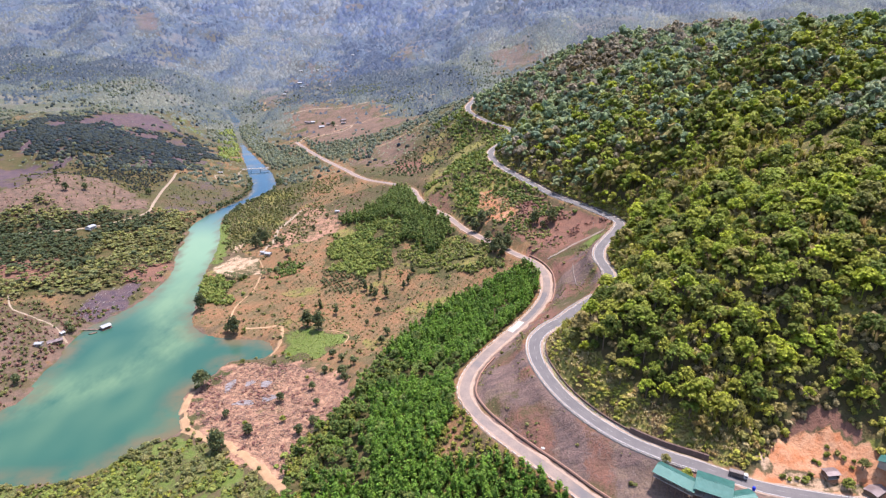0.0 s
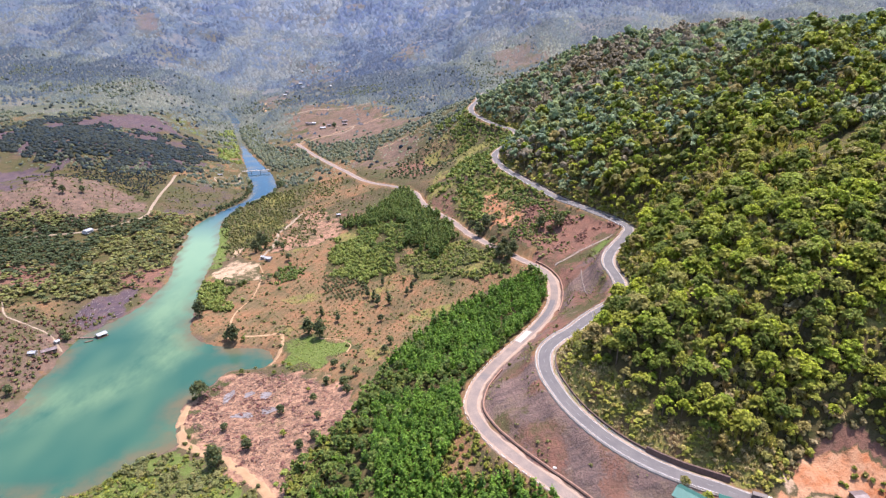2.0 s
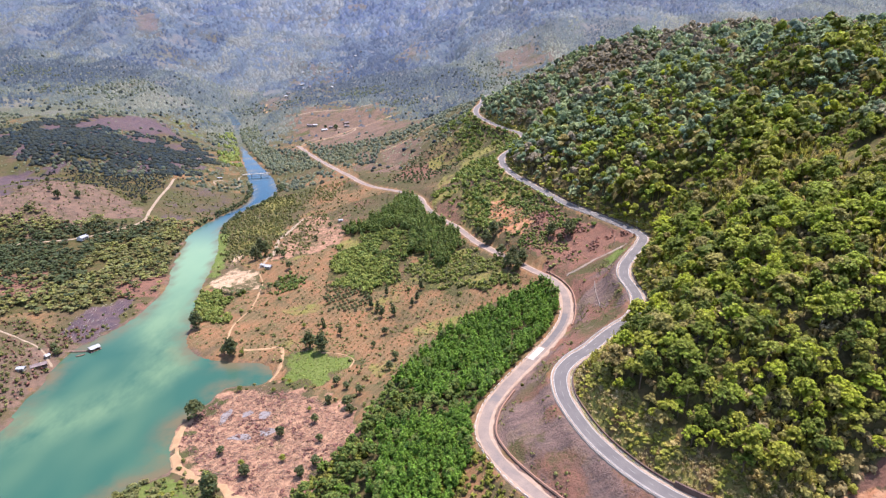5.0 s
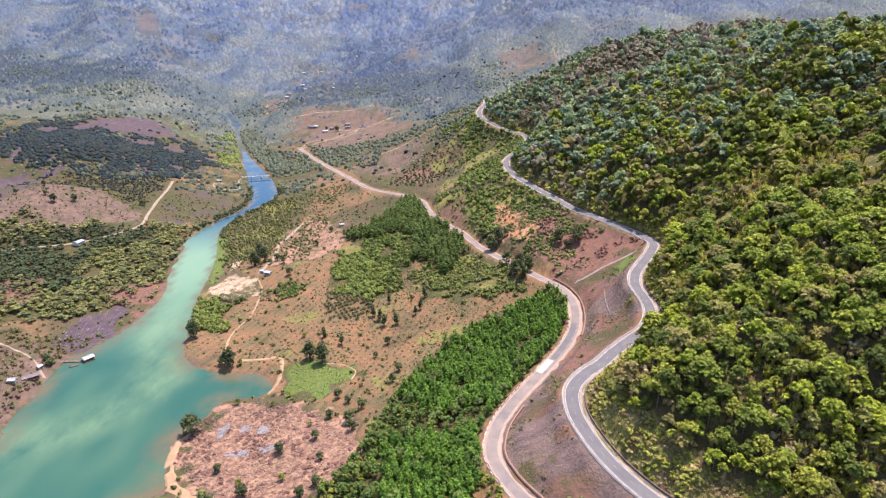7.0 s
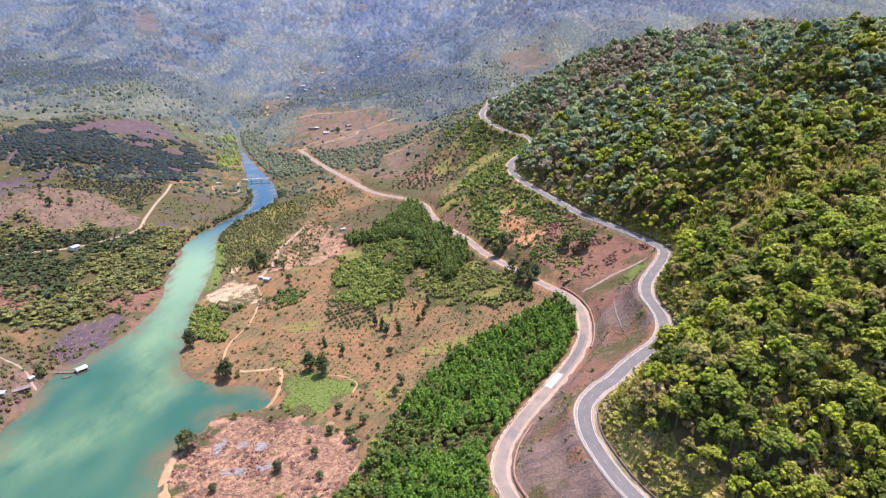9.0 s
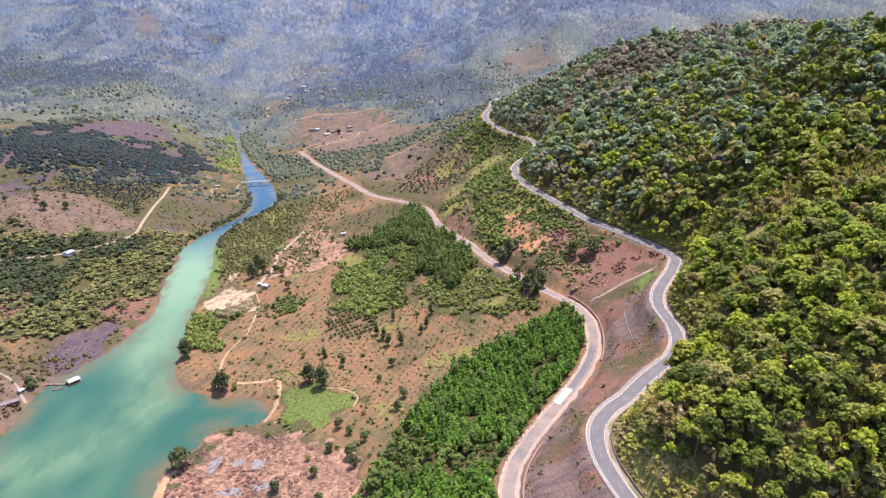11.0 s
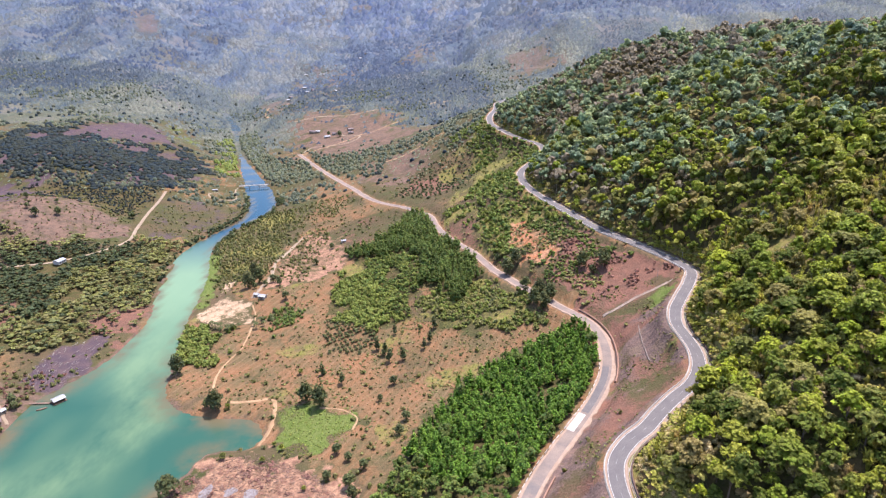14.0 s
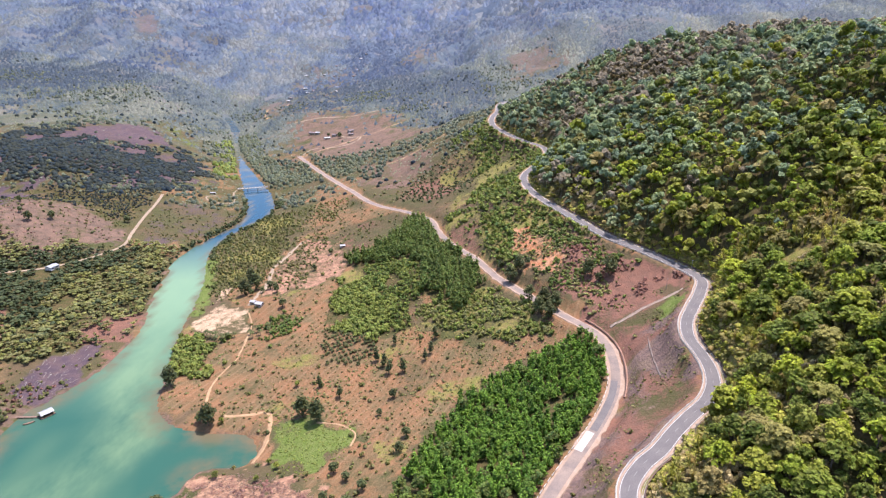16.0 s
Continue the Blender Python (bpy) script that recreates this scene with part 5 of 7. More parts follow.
m = ((field(x, y, WEST_WOOD, 24, 97) > 0.5) | (field(x, y, YELLOW_BANK, 14, 108) > 0.5)) & clear_of_roads(x, y, 5) & dry_land(x, y, 4) & ~inside(x, y, BURNT_BANK) & ~((abs(x + 399) < 9) & (y > 612) & (y < 655))
x, y = x[m], y[m]
shady = (field(x, y, WEST_DARK, 22, 96) > 0.5) | (rng.uniform(size=len(x)) < 0.06)
bare = np.maximum(field(x, y, RED_WEST, 14, 106), field(x, y, RED_BANK, 14, 107))
sunny = field(x, y, YELLOW_BANK, 14, 108) > 0.5
thin = (value_noise(x, y, 22, 98) + 0.5 * value_noise(x, y, 9, 95) > -0.75) & (rng.uniform(size=len(x)) > 0.6 * bare)
shady &= (rng.uniform(size=len(x)) > 0.6 * bare) & ~sunny
light = sunny | (rng.uniform(size=len(x)) < 0.5 + 0.5 * value_noise(x, y, 30, 57))
for m, mat, label in ((shady, "dark_joined", "dark green wood on the west bank"), (~shady & thin & light, "meadow_joined", "yellow-green spreading trees of the open west bank wood"), (~shady & thin & ~light, "olive_joined", "olive-green trees of the open west bank wood")):
    stand("wood", BROAD_LOW, x[m], y[m], mat, label, "wood", tree_sizes(m.sum(), 0.7, 1.8), tall=tree_sizes(m.sum(), 0.45, 1.1))
x, y = scatter(-640, -400, 790, 930, 3.7)
m = (field(x, y, GREEN_SLOPE, 50, 94) > rng.uniform(0.1, 0.8, x.size)) & clear_of_roads(x, y, 6) & (rng.uniform(size=x.size) < 0.85)
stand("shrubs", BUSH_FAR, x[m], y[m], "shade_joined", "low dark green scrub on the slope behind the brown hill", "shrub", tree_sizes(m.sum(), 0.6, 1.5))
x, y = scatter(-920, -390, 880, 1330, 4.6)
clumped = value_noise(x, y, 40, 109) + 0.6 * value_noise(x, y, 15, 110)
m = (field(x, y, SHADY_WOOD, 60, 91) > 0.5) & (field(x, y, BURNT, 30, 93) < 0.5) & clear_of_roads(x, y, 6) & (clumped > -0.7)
stand("wood", HEAD, x[m], y[m], "shade_joined", "wood on the western rise, coloured dark for cloud shade", "wood", tree_sizes(m.sum(), 2.8, 5.5), lift=0.4, tall=tree_sizes(m.sum(), 1.2, 3.8))
x, y = scatter(-560, 120, 150, 900, 6.0)
open_ground = dry_land(x, y, 3) & clear_of_roads(x, y, 6) & ~on_hill(x, y)
for zone in (GROVE, NEAR_GROVE, RIVER_ORCHARD, DARK_ORCHARD, MEADOW, YARD, CLEARED, DARK_WOOD, GREEN_WOOD, WEST_WOOD, SCAR):
    open_ground &= ~inside(x, y, zone)
thick = value_noise(x, y, 55, 31) + 0.6 * value_noise(x, y, 20, 32)
sparse = inside(x, y, WEST_SHORE) | inside(x, y, PENINSULA) | inside(x, y, BROWN_HILL) | inside(x, y, BROWN_PLOT)
steep = (x > 0) & (y < 500)
m = open_ground & (rng.uniform(size=x.size) < np.where(sparse, 0.22, np.where(steep, 0.06, np.clip(0.45 + 0.5 * thick, 0.06, 0.95))))
stand("shrubs", BUSH_FAR, x[m], y[m], "olive_joined", "scattered olive and green scrub over dry ground", "shrub", tree_sizes(m.sum(), 0.4, 1.5))
x, y = scatter(-640, -370, 610, 860, 5.6)
m = (field(x, y, BROWN_HILL, 20, 130) > 0.5) & clear_of_roads(x, y, 5) & (rng.uniform(size=x.size) < 0.6 + 0.4 * value_noise(x, y, 30, 131))
withered = rng.uniform(size=x.size) < 0.55
for some, mat, label in ((m & withered, "dead_joined", "withered brown tussocks on the bare hill"), (m & ~withered, "olive_joined", "dull green tussocks on the bare hill")):
    stand("tussocks", BUSH_FAR, x[some], y[some], mat, label, "grass", tree_sizes(some.sum(), 0.3, 1.2), tall=tree_sizes(some.sum(), 0.2, 0.9))
x, y = scatter(-290, -190, 600, 860, 4.4)
m = (field(x, y, RIVER_ORCHARD, 14, 101) > 0.5) & dry_land(x, y, 4) & (rng.uniform(size=x.size) < 0.85)
stand("orchard", BUSH_FAR, x[m], y[m], "olive_joined", "olive-green riverside orchard", "orchard", tree_sizes(m.sum(), 0.7, 1.5), tall=tree_sizes(m.sum(), 1.0, 2.2))
x, y = scatter(-330, -240, 600, 930, 3.6)
d, _, _ = near_line(x, y, SHORE)
m = ~inside(x, y, LAKE) & (d > 1.5) & (d < 9 + 6 * value_noise(x, y, 20, 129)) & ~inside(x, y, REED_BANK) & (rng.uniform(size=x.size) < np.where(y > 700, 0.85, 0.4))
stand("shrubs", BUSH, x[m], y[m], "dark_joined", "dark green bushes leaning over the river banks", "shrub", tree_sizes(m.sum(), 0.8, 2.4))
x, y = scatter(-95, 40, 760, 940, 6.2)
m = inside(x, y, DARK_ORCHARD) & clear_of_roads(x, y, 6)
stand("orchard", BUSH_FAR, x[m], y[m], "dark_joined", "dark green planted shrubs over brown soil", "orchard", tree_sizes(m.sum(), 0.9, 1.5))
def open_land(x, y):
    """How bare the far fields, slips and clearings are, from 0 to 1."""
    bare = np.zeros(x.shape)
    for zone, soft in ((VILLAGE_FIELD, 70), (RED_FIELD, 45), (BURNT, 25), (YELLOW_SLOPE, 40), (PALE_RISE, 50), (LOW_BARE, 40), *((z, 40) for z in FAR_SCARS)):
        bare = np.maximum(bare, field(x, y, zone, soft, 92) * (0.3 if zone in (PALE_RISE, YELLOW_SLOPE, VILLAGE_FIELD) else 0.95))
    return bare


x, y = scatter(-1300, 260, 880, 1750, 7.0)
thick = value_noise(x, y, 110, 33) + 0.7 * value_noise(x, y, 45, 34) + 0.35 * value_noise(x, y, 17, 37)
m = dry_land(x, y, 4) & clear_of_roads(x, y, 7) & (field(x, y, SHADY_WOOD, 40, 91) < 0.5) & (x < 60 + (y - 900) * 0.25) & (x > -0.80 * y)
m &= rng.uniform(size=x.size) < np.clip(0.62 + 0.75 * thick, 0.08, 0.98) * (1 - open_land(x, y))
x, y, thick = x[m], y[m], thick[m]
big = (thick > 0.15) & (rng.uniform(size=len(x)) < 0.6)
stand("scrub", LUMP, x[~big], y[~big], "valley_joined", "low scrub over the far valley, greyed for haze", "scrub", tree_sizes((~big).sum(), 1.4, 4.0), tall=tree_sizes((~big).sum(), 0.9, 2.6))
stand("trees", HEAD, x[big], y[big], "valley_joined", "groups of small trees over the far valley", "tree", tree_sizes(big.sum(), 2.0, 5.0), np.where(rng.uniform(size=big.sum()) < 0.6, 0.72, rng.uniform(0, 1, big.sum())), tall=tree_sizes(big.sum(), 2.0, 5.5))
x, y = scatter(-1200, 260, 880, 1850, 24)
wooded = value_noise(x, y, 150, 38) + 0.5 * value_noise(x, y, 60, 39)
m = dry_land(x, y, 6) & clear_of_roads(x, y, 9) & (open_land(x, y) < 0.8) & (x < 60 + (y - 900) * 0.25) & (rng.uniform(size=x.size) < 0.2 + 0.6 * (wooded > 0.3))
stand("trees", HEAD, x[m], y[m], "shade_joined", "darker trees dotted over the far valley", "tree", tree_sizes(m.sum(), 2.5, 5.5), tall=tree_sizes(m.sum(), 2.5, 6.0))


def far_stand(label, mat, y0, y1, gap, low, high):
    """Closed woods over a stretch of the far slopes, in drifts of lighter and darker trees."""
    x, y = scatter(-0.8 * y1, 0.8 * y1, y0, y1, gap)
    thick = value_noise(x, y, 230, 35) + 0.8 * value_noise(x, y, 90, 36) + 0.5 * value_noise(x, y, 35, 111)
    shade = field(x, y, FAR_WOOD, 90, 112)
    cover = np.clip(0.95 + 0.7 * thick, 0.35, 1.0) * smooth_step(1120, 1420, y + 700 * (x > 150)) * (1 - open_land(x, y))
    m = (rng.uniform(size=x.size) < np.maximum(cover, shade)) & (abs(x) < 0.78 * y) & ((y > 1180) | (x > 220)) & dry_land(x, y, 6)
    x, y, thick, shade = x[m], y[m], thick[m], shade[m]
    # Random tone bands, stretched in depth to fit the camera's low view.
    tone_bands = 0.8 * value_noise(x + 0.2 * y, y * 0.4, 230, 40) + 0.8 * value_noise(x, y * 0.25, 70, 113) + 0.6 * value_noise(x, y * 0.35, 30, 115)
    # Trees of FAR_WOOD and PALE_RISE darkened: cloud shade put into the tone.
    tone = np.clip(0.42 - 0.62 * tone_bands + 0.08 * rng.normal(size=len(x)) - 0.55 * shade - 0.25 * field(x, y, PALE_RISE, 60, 92), 0.02, 0.98)
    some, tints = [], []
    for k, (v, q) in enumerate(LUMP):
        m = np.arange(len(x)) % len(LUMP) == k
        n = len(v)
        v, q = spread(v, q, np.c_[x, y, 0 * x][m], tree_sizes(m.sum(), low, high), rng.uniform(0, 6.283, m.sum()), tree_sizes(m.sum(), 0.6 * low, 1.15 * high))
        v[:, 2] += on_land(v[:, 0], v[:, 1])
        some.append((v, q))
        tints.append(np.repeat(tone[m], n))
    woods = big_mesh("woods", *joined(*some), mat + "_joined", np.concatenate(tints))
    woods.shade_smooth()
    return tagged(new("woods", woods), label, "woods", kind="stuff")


# Each stand's leaf material carries more haze blue than the nearer one.
far_stand("foothill woods with haze grey put into their leaf colour", "foothill", 1150, 1900, 8.5, 4.0, 9.0)
far_stand("mountain slope woods with haze blue put into their leaf colour", "range", 1900, 2700, 12, 6.5, 13)
far_stand("farthest mountain woods with haze blue painted into their leaves", "far", 2700, 4600, 24, 13, 26)


# ---- single trees and plants ----
ROUND_TREES = [tree("tree", "dark", broad_lobes(300 + k, 2.6, 4.4) + [(0, 0, 2.7, 2.0), (0.5, -0.4, 1.9, 1.5)], 300, 0.55, 300 + k, "dark green round-crowned tree standing alone on dry ground") for k in range(3)]
TALL_TREES = [tree("tree", "dark", column_lobes(310 + k, 1.9, 8.0), 200, 0.55, 310 + k, "dark green tree with a tall narrow crown on the orchard slope") for k in range(2)]
LIGHT_TREES = [tree("tree", "scrub", broad_lobes(320 + k, 2.8, 4.4), 240, 0.55, 320 + k, "light green spreading tree among scrub") for k in range(2)]
GREAT_TREE = tree("tree", "dark", broad_lobes(330, 4.8, 6.4, 9), 620, 0.62, 330, "large grey-green spreading tree on the shore")


def put(models, places, low, high, group):
    a = np.array(places, float)
    plant_out(models, a[:, 0], a[:, 1], rng.uniform(low, high, len(a)), group)


put(TALL_TREES, [(-88, 446), (-104, 458), (-58, 469), (-49, 470), (-34, 477), (-28, 500), (-57, 501), (-69, 484), (-62, 478), (-30, 484)], 1.0, 1.4, "orchard slope trees")
GRAND_TREES = [tree("tree", "dark", broad_lobes(340 + k, 4.4, 8.2, 10) + [(0.4, 0.2, 4.6, 3.2), (-0.3, 0, 2.6, 2.4), (0, 0, 10.4, 2.3)], 620, 0.75, 340 + k, "tall dark green tree with a full rounded crown", trunk=0.35) for k in range(2)]
put(GRAND_TREES, [ (45, 496), (51, 488), (50, 506), (41, 516), (57, 498), (30, 549), (37, 556), (98, 519), (84, 524)], 1.0, 1.3, "tall full-crowned trees")
GIANT = copy_thing(GRAND_TREES[0], pose(0, 0, 0))
put([GIANT], [(-207, 638), (-195, 616), (-203, 606), (-127, 277), (-109, 430), (-98, 422), (-167, 425), (-209, 466)], 1.2, 1.4, "tall full-crowned trees")
put(ROUND_TREES, [(-72, 383), (-62, 385), (-52, 379), (-78, 372), (-70, 364), (-44, 383), (-66, 342), (-79, 350), (-84, 332), (-77, 312), (-103, 324),
                  (-82, 285), (-75, 292), (-53, 443), (-60, 426), (-41, 397), (-60, 354), (-63, 333), (-113, 290), (-135, 314),
                  (-175, 609), (-159, 572), (-140, 688), (-149, 651), (-195, 601), (-199, 609), (-186, 604), (-203, 618), (-181, 612), (-172, 600), (-296, 422), (-292, 351), (-472, 762), (-399, 785),
                  (-488, 735), (-505, 760), (-520, 730), (-301, 428), (-173, 428)], 0.85, 1.4, "dark round trees")
put(LIGHT_TREES, [(-143, 327), (-138, 344), (-120, 372), (-145, 378), (-118, 300), (-95, 300), (-90, 345), (-160, 428), (-120, 462), (-112, 382), (-118, 388)], 0.45, 0.8, "small light trees")
put(ROUND_TREES, [(-312, 1334), (-318, 1325), (-243, 1288), (-236, 1280), (-240, 1296), (-262, 1300), (-400, 783), (-455, 735), (-470, 720)], 1.3, 2.0, "dark round trees")
put(LIGHT_TREES, [(104.5, 203.5), (98, 211), (180, 206), (171.5, 200.5)], 0.75, 1.15, "roadside trees")
put(ROUND_TREES, [(177, 202.5), (180.5, 200), (101, 219)], 0.8, 1.1, "roadside trees")
bx, by = (np.array(v, float) for v in zip(*((147, 206), (149.5, 205), (152.5, 205.5), (155, 204), (157, 205), (159, 206), (164, 211), (163, 212), (174, 211), (176, 207), (173, 213), (178, 209), (170, 216), (143, 223), (140, 224), (169, 213))))
stand("shrubs", BUSH, bx, by, "scrub_joined", "low green shrubs at the foot of the orange scar", "shrub", tree_sizes(len(bx), 0.6, 1.4))
LIME_TREE = tree("tree", "lime", broad_lobes(350, 4.6, 6.6, 10), 560, 0.66, 350, "yellow-green wide-crowned tree above the road bend")
put([LIME_TREE], [(93, 288), (133, 318), (150, 262), (178, 350)], 1.0, 1.3, "lime green trees")
put([GREAT_TREE], [(-164, 350)], 1.45, 1.5, "shore trees")


def palm():
    """A palm: ringed trunk and drooping fronds."""
    base = new("palm_tree")
    bm = bmesh.new()
    for k in range(5):
        rod(bm, (0.06 * k, 0, k * 1.1 - 0.3), (0.06 * (k + 1), 0, k * 1.1 + 0.85), 0.17 - 0.015 * k, 0.15 - 0.015 * k, 7)
    part("trunk", bm, "bark", base, "ringed grey palm trunk")
    for k in range(13):
        a, lift = k * 2.4, 0.2 + 0.6 * ((k * 7) % 5) / 5
        verts, faces = [], []
        for j in range(6):
            u = j / 5
            r, z, w = 2.7 * u, 5.3 + lift * 2.2 * u - 2.6 * u * u, 0.42 * math.sin(math.pi * min(1, 0.12 + u * 0.9)) + 0.03
            for s in (-1, 0, 1):
                verts.append((0.3 + r * math.cos(a) - s * w * math.sin(a), r * math.sin(a) + s * w * math.cos(a), z - abs(s) * w * 0.5))
            if j:
                q = 3 * j
                faces += [(q - 3, q - 2, q + 1, q), (q - 2, q - 1, q + 2, q + 1)]
        piece("frond", verts, faces, "dark", base)
    return tagged(base, "young palm with drooping green fronds beside the yard", "palm")


PALM = palm()
put([PALM], [(-206, 531), (-201, 530), (-196, 529), (-191, 529), (-187, 531), (-210, 534), (-199, 525), (-193, 524), (-170, 537), (-166, 531), (-171, 527), (-160, 535),
             (-163, 542), (-175, 533)], 0.85, 1.2, "palms by the yard")

# Orchard rows and seedlings.
base = new("orchard_shrub")
v, q = joined(leaf_cards(44, 0.5, bush_lobes(400), 400), core([(0, 0, 0.8, 1.0)]))
part("stem", rod(bmesh.new(), (0, 0, -0.3), (0, 0, 0.7), 0.08, 0.05), "bark", base)
crown = new("crown", big_mesh("crown", v, q, "dark"))
crown.parent = base
tagged(base, "dark green orchard shrub in a planted row", "shrub")
rows_x, rows_y = np.meshgrid(np.arange(-10, 11) * 3.6, np.arange(-10, 11) * 4.6)
ox, oy = -92 + 0.86 * rows_x.ravel() - 0.5 * rows_y.ravel(), 507 + 0.5 * rows_x.ravel() + 0.86 * rows_y.ravel()
m = inside(ox, oy, ORCHARD) & (rng.uniform(size=ox.size) < 0.85)
plant_out([base], ox[m], oy[m], rng.uniform(0.8, 1.3, m.sum()), "orchard rows")
a, b = np.meshgrid(np.arange(-150, 60, 5.2), np.arange(380, 560, 5.2))
a, b = a.ravel() + rng.uniform(-0.7, 0.7, a.size), b.ravel() + rng.uniform(-0.7, 0.7, b.size)
a, b = a + 0.35 * (b - 470), b
m = inside(a, b, PENINSULA) & clear_of_roads(a, b, 8) & dry_land(a, b, 6)
for zone in (MEADOW, YARD, GROVE, ORCHARD, ROAD_SCRUB, GREEN_WOOD, DARK_WOOD):
    m &= ~inside(a, b, zone)
stand("seedlings", BUSH_FAR, a[m], b[m], "olive_joined", "rows of small planted seedlings over bare soil", "seedling", rng.uniform(0.28, 0.55, m.sum()))

# Thick bushes by the lake's near shore, along the banks and on the far side of the grove.
for x0, x1, y0, y1, gap, mat, label, low, high in (
        (-440, -285, 300, 465, 6.0, "olive_joined", "grey-green bushes on the brown west shore", 0.5, 1.7),
        (-440, -285, 301, 464, 6.0, "dead_joined", "leafless red-brown bushes on the west shore", 0.4, 1.4),
        (-250, -170, 470, 535, 2.9, "young_joined", "light green bushes on the cape", 1.0, 2.6),
        (-268, -150, 610, 860, 4.6, "olive_joined", "green riverside thicket", 0.5, 1.5)):
    x, y = scatter(x0, x1, y0, y1, gap)
    m = dry_land(x, y, 2.0) & ~inside(x, y, CLEARED) & ~inside(x, y, YARD) & ~inside(x, y, REED_BANK) & ~inside(x, y, GROVE)
    for points, half, _ in TRACKS.values():
        d, _, _ = near_line(x, y, np.array([(*p, 0) for p in points], float))
        m &= d > half + 1.6
    if y0 == 470:
        m &= ((x + 250) * 0.9 + (y - 470) * 0.35 + 14 * value_noise(x, y, 12, 53) < 62) & (y - 8 * value_noise(x, y, 9, 54) > 480)
    if y0 == 610:
        m &= rng.uniform(size=x.size) < 0.35 + 0.6 * (value_noise(x, y, 24, 41) > 0.0)
    stand("shrubs", BUSH if y0 == 470 else BUSH_FAR, x[m], y[m], mat, label, "shrub", tree_sizes(m.sum(), low, high))
x, y = scatter(-245, -80, 200, 300, 2.7)
m = dry_land(x, y, 1.5) & ~inside(x, y, CLEARED) & ~inside(x, y, GROVE)
d, _, _ = near_line(x, y, np.array([(*p, 0) for p in TRACKS["beach"][0]], float))
patch, fine = value_noise(x, y, 19, 116) + 0.4 * value_noise(x, y, 6, 117), value_noise(x, y, 8, 118)
m &= (d > 5) & (value_noise(x, y, 11, 119) + 0.5 * fine > -0.55)
for some, models, mat, label, low, high in ((m & (patch > 0.22), BUSH, "young_joined", "fresh green bushes on the near shore", 0.6, 2.2),
                                            (m & (patch <= 0.22) & (patch > -0.3), BUSH_FAR, "scrub_joined", "low yellow-green growth on the near shore", 0.4, 1.7),
                                            (m & (patch <= -0.3) & (fine > -0.2), BUSH, "olive_joined", "olive bushes on the near shore", 0.7, 2.6),
                                            (m & (patch <= -0.3) & (fine <= -0.2), BUSH_FAR, "meadow_joined", "pale green growth on the near shore", 0.4, 1.3)):
    stand("shrubs", models, x[some], y[some], mat, label, "shrub", tree_sizes(some.sum(), low, high), tall=tree_sizes(some.sum(), 0.5 * low, 0.8 * high))
x, y = scatter(-480, -250, 1040, 1420, 7)
d, _, _ = near_line(x, y, SHORE)
m = ~inside(x, y, LAKE) & (d > 5) & (d < 42)
x, y = x[m], y[m]
east = x > np.interp(y, [1040, 1190, 1420], [-330, -400, -495])
for m, mat, label in ((east, "valley_joined", "trees lining the upper river, greyed for haze"), (~east & (value_noise(x, y, 25, 44) > -0.3), "young_joined", "bright green thicket on the upper river's west bank")):
    stand("wood", HEAD, x[m], y[m], mat, label, "wood", tree_sizes(m.sum(), 2.4, 5.6), np.clip(rng.normal(0.35, 0.3, m.sum()), 0, 1), tall=tree_sizes(m.sum(), 2.5, 6.5))
x, y = scatter(-330, 30, 990, 1110, 8)
m = clear_of_roads(x, y, 7) & dry_land(x, y, 6) & (x < -150)
stand("wood", HEAD, x[m], y[m], "valley_joined", "trees between the river and the far road", "wood", tree_sizes(m.sum(), 2.2, 5.2), tall=tree_sizes(m.sum(), 2.2, 6.0))
x, y = scatter(-20, 110, 540, 960, 3.5)
d, _, s = near_line(x, y, upper)
dl, _, sl = near_line(x, y, lower)
thick = value_noise(x, y, 24, 67) + 0.5 * value_noise(x, y, 9, 68)
m = (s < 0) & (d > 7) & (d < 78 - 36 * smooth_step(680, 760, y) + 18 * thick) & (dl > 8) & (sl > 0) & ~inside(x, y, RED_SLOPE) & ~inside(x, y, ROAD_SCAR) & (y > 560)
m &= rng.uniform(size=x.size) < 0.62 + 0.6 * thick + 0.4 * (d < 16)
light = rng.uniform(size=x.size) < 0.7 - 0.3 * smooth_step(640, 800, y)
for some, mat, label in ((m & light, "young_joined", "light green wood on the slope below the upper road"), (m & ~light, "woodland_joined", "darker trees in the wood below the upper road")):
    stand("wood", BUSH_FAR, x[some], y[some], mat, label, "wood", tree_sizes(some.sum(), 0.8, 2.7))
x, y = scatter(30, 150, 475, 620, 3.4)
m = (field(x, y, RED_SLOPE, 10, 62) > 0.5) & (field(x, y, ROAD_SCAR, 8, 63) < 0.5) & clear_of_roads(x, y, 6.5) & (value_noise(x, y, 17, 42) + 0.5 * value_noise(x, y, 6, 43) + 0.010 * (y - 520) > 0.12 + 0.45 * (1 - smooth_step(505, 535, y)))
stand("shrubs", BUSH, x[m], y[m], "woodland_joined", "dark green bushes in clumps on the red slope", "shrub", tree_sizes(m.sum(), 0.6, 2.0))
x, y = scatter(28, 150, 474, 640, 2.9)
d, _, s = near_line(x, y, upper)
dl, _, sl = near_line(x, y, lower)
patch = value_noise(x, y, 15, 125) + 0.6 * value_noise(x, y, 5.5, 126)
m = (s < 0) & (sl > 0) & (d > 6.5) & (dl > 7) & ((field(x, y, RED_SLOPE, 10, 62) > 0.5) | (field(x, y, ROAD_SCAR, 10, 63) > 0.5))
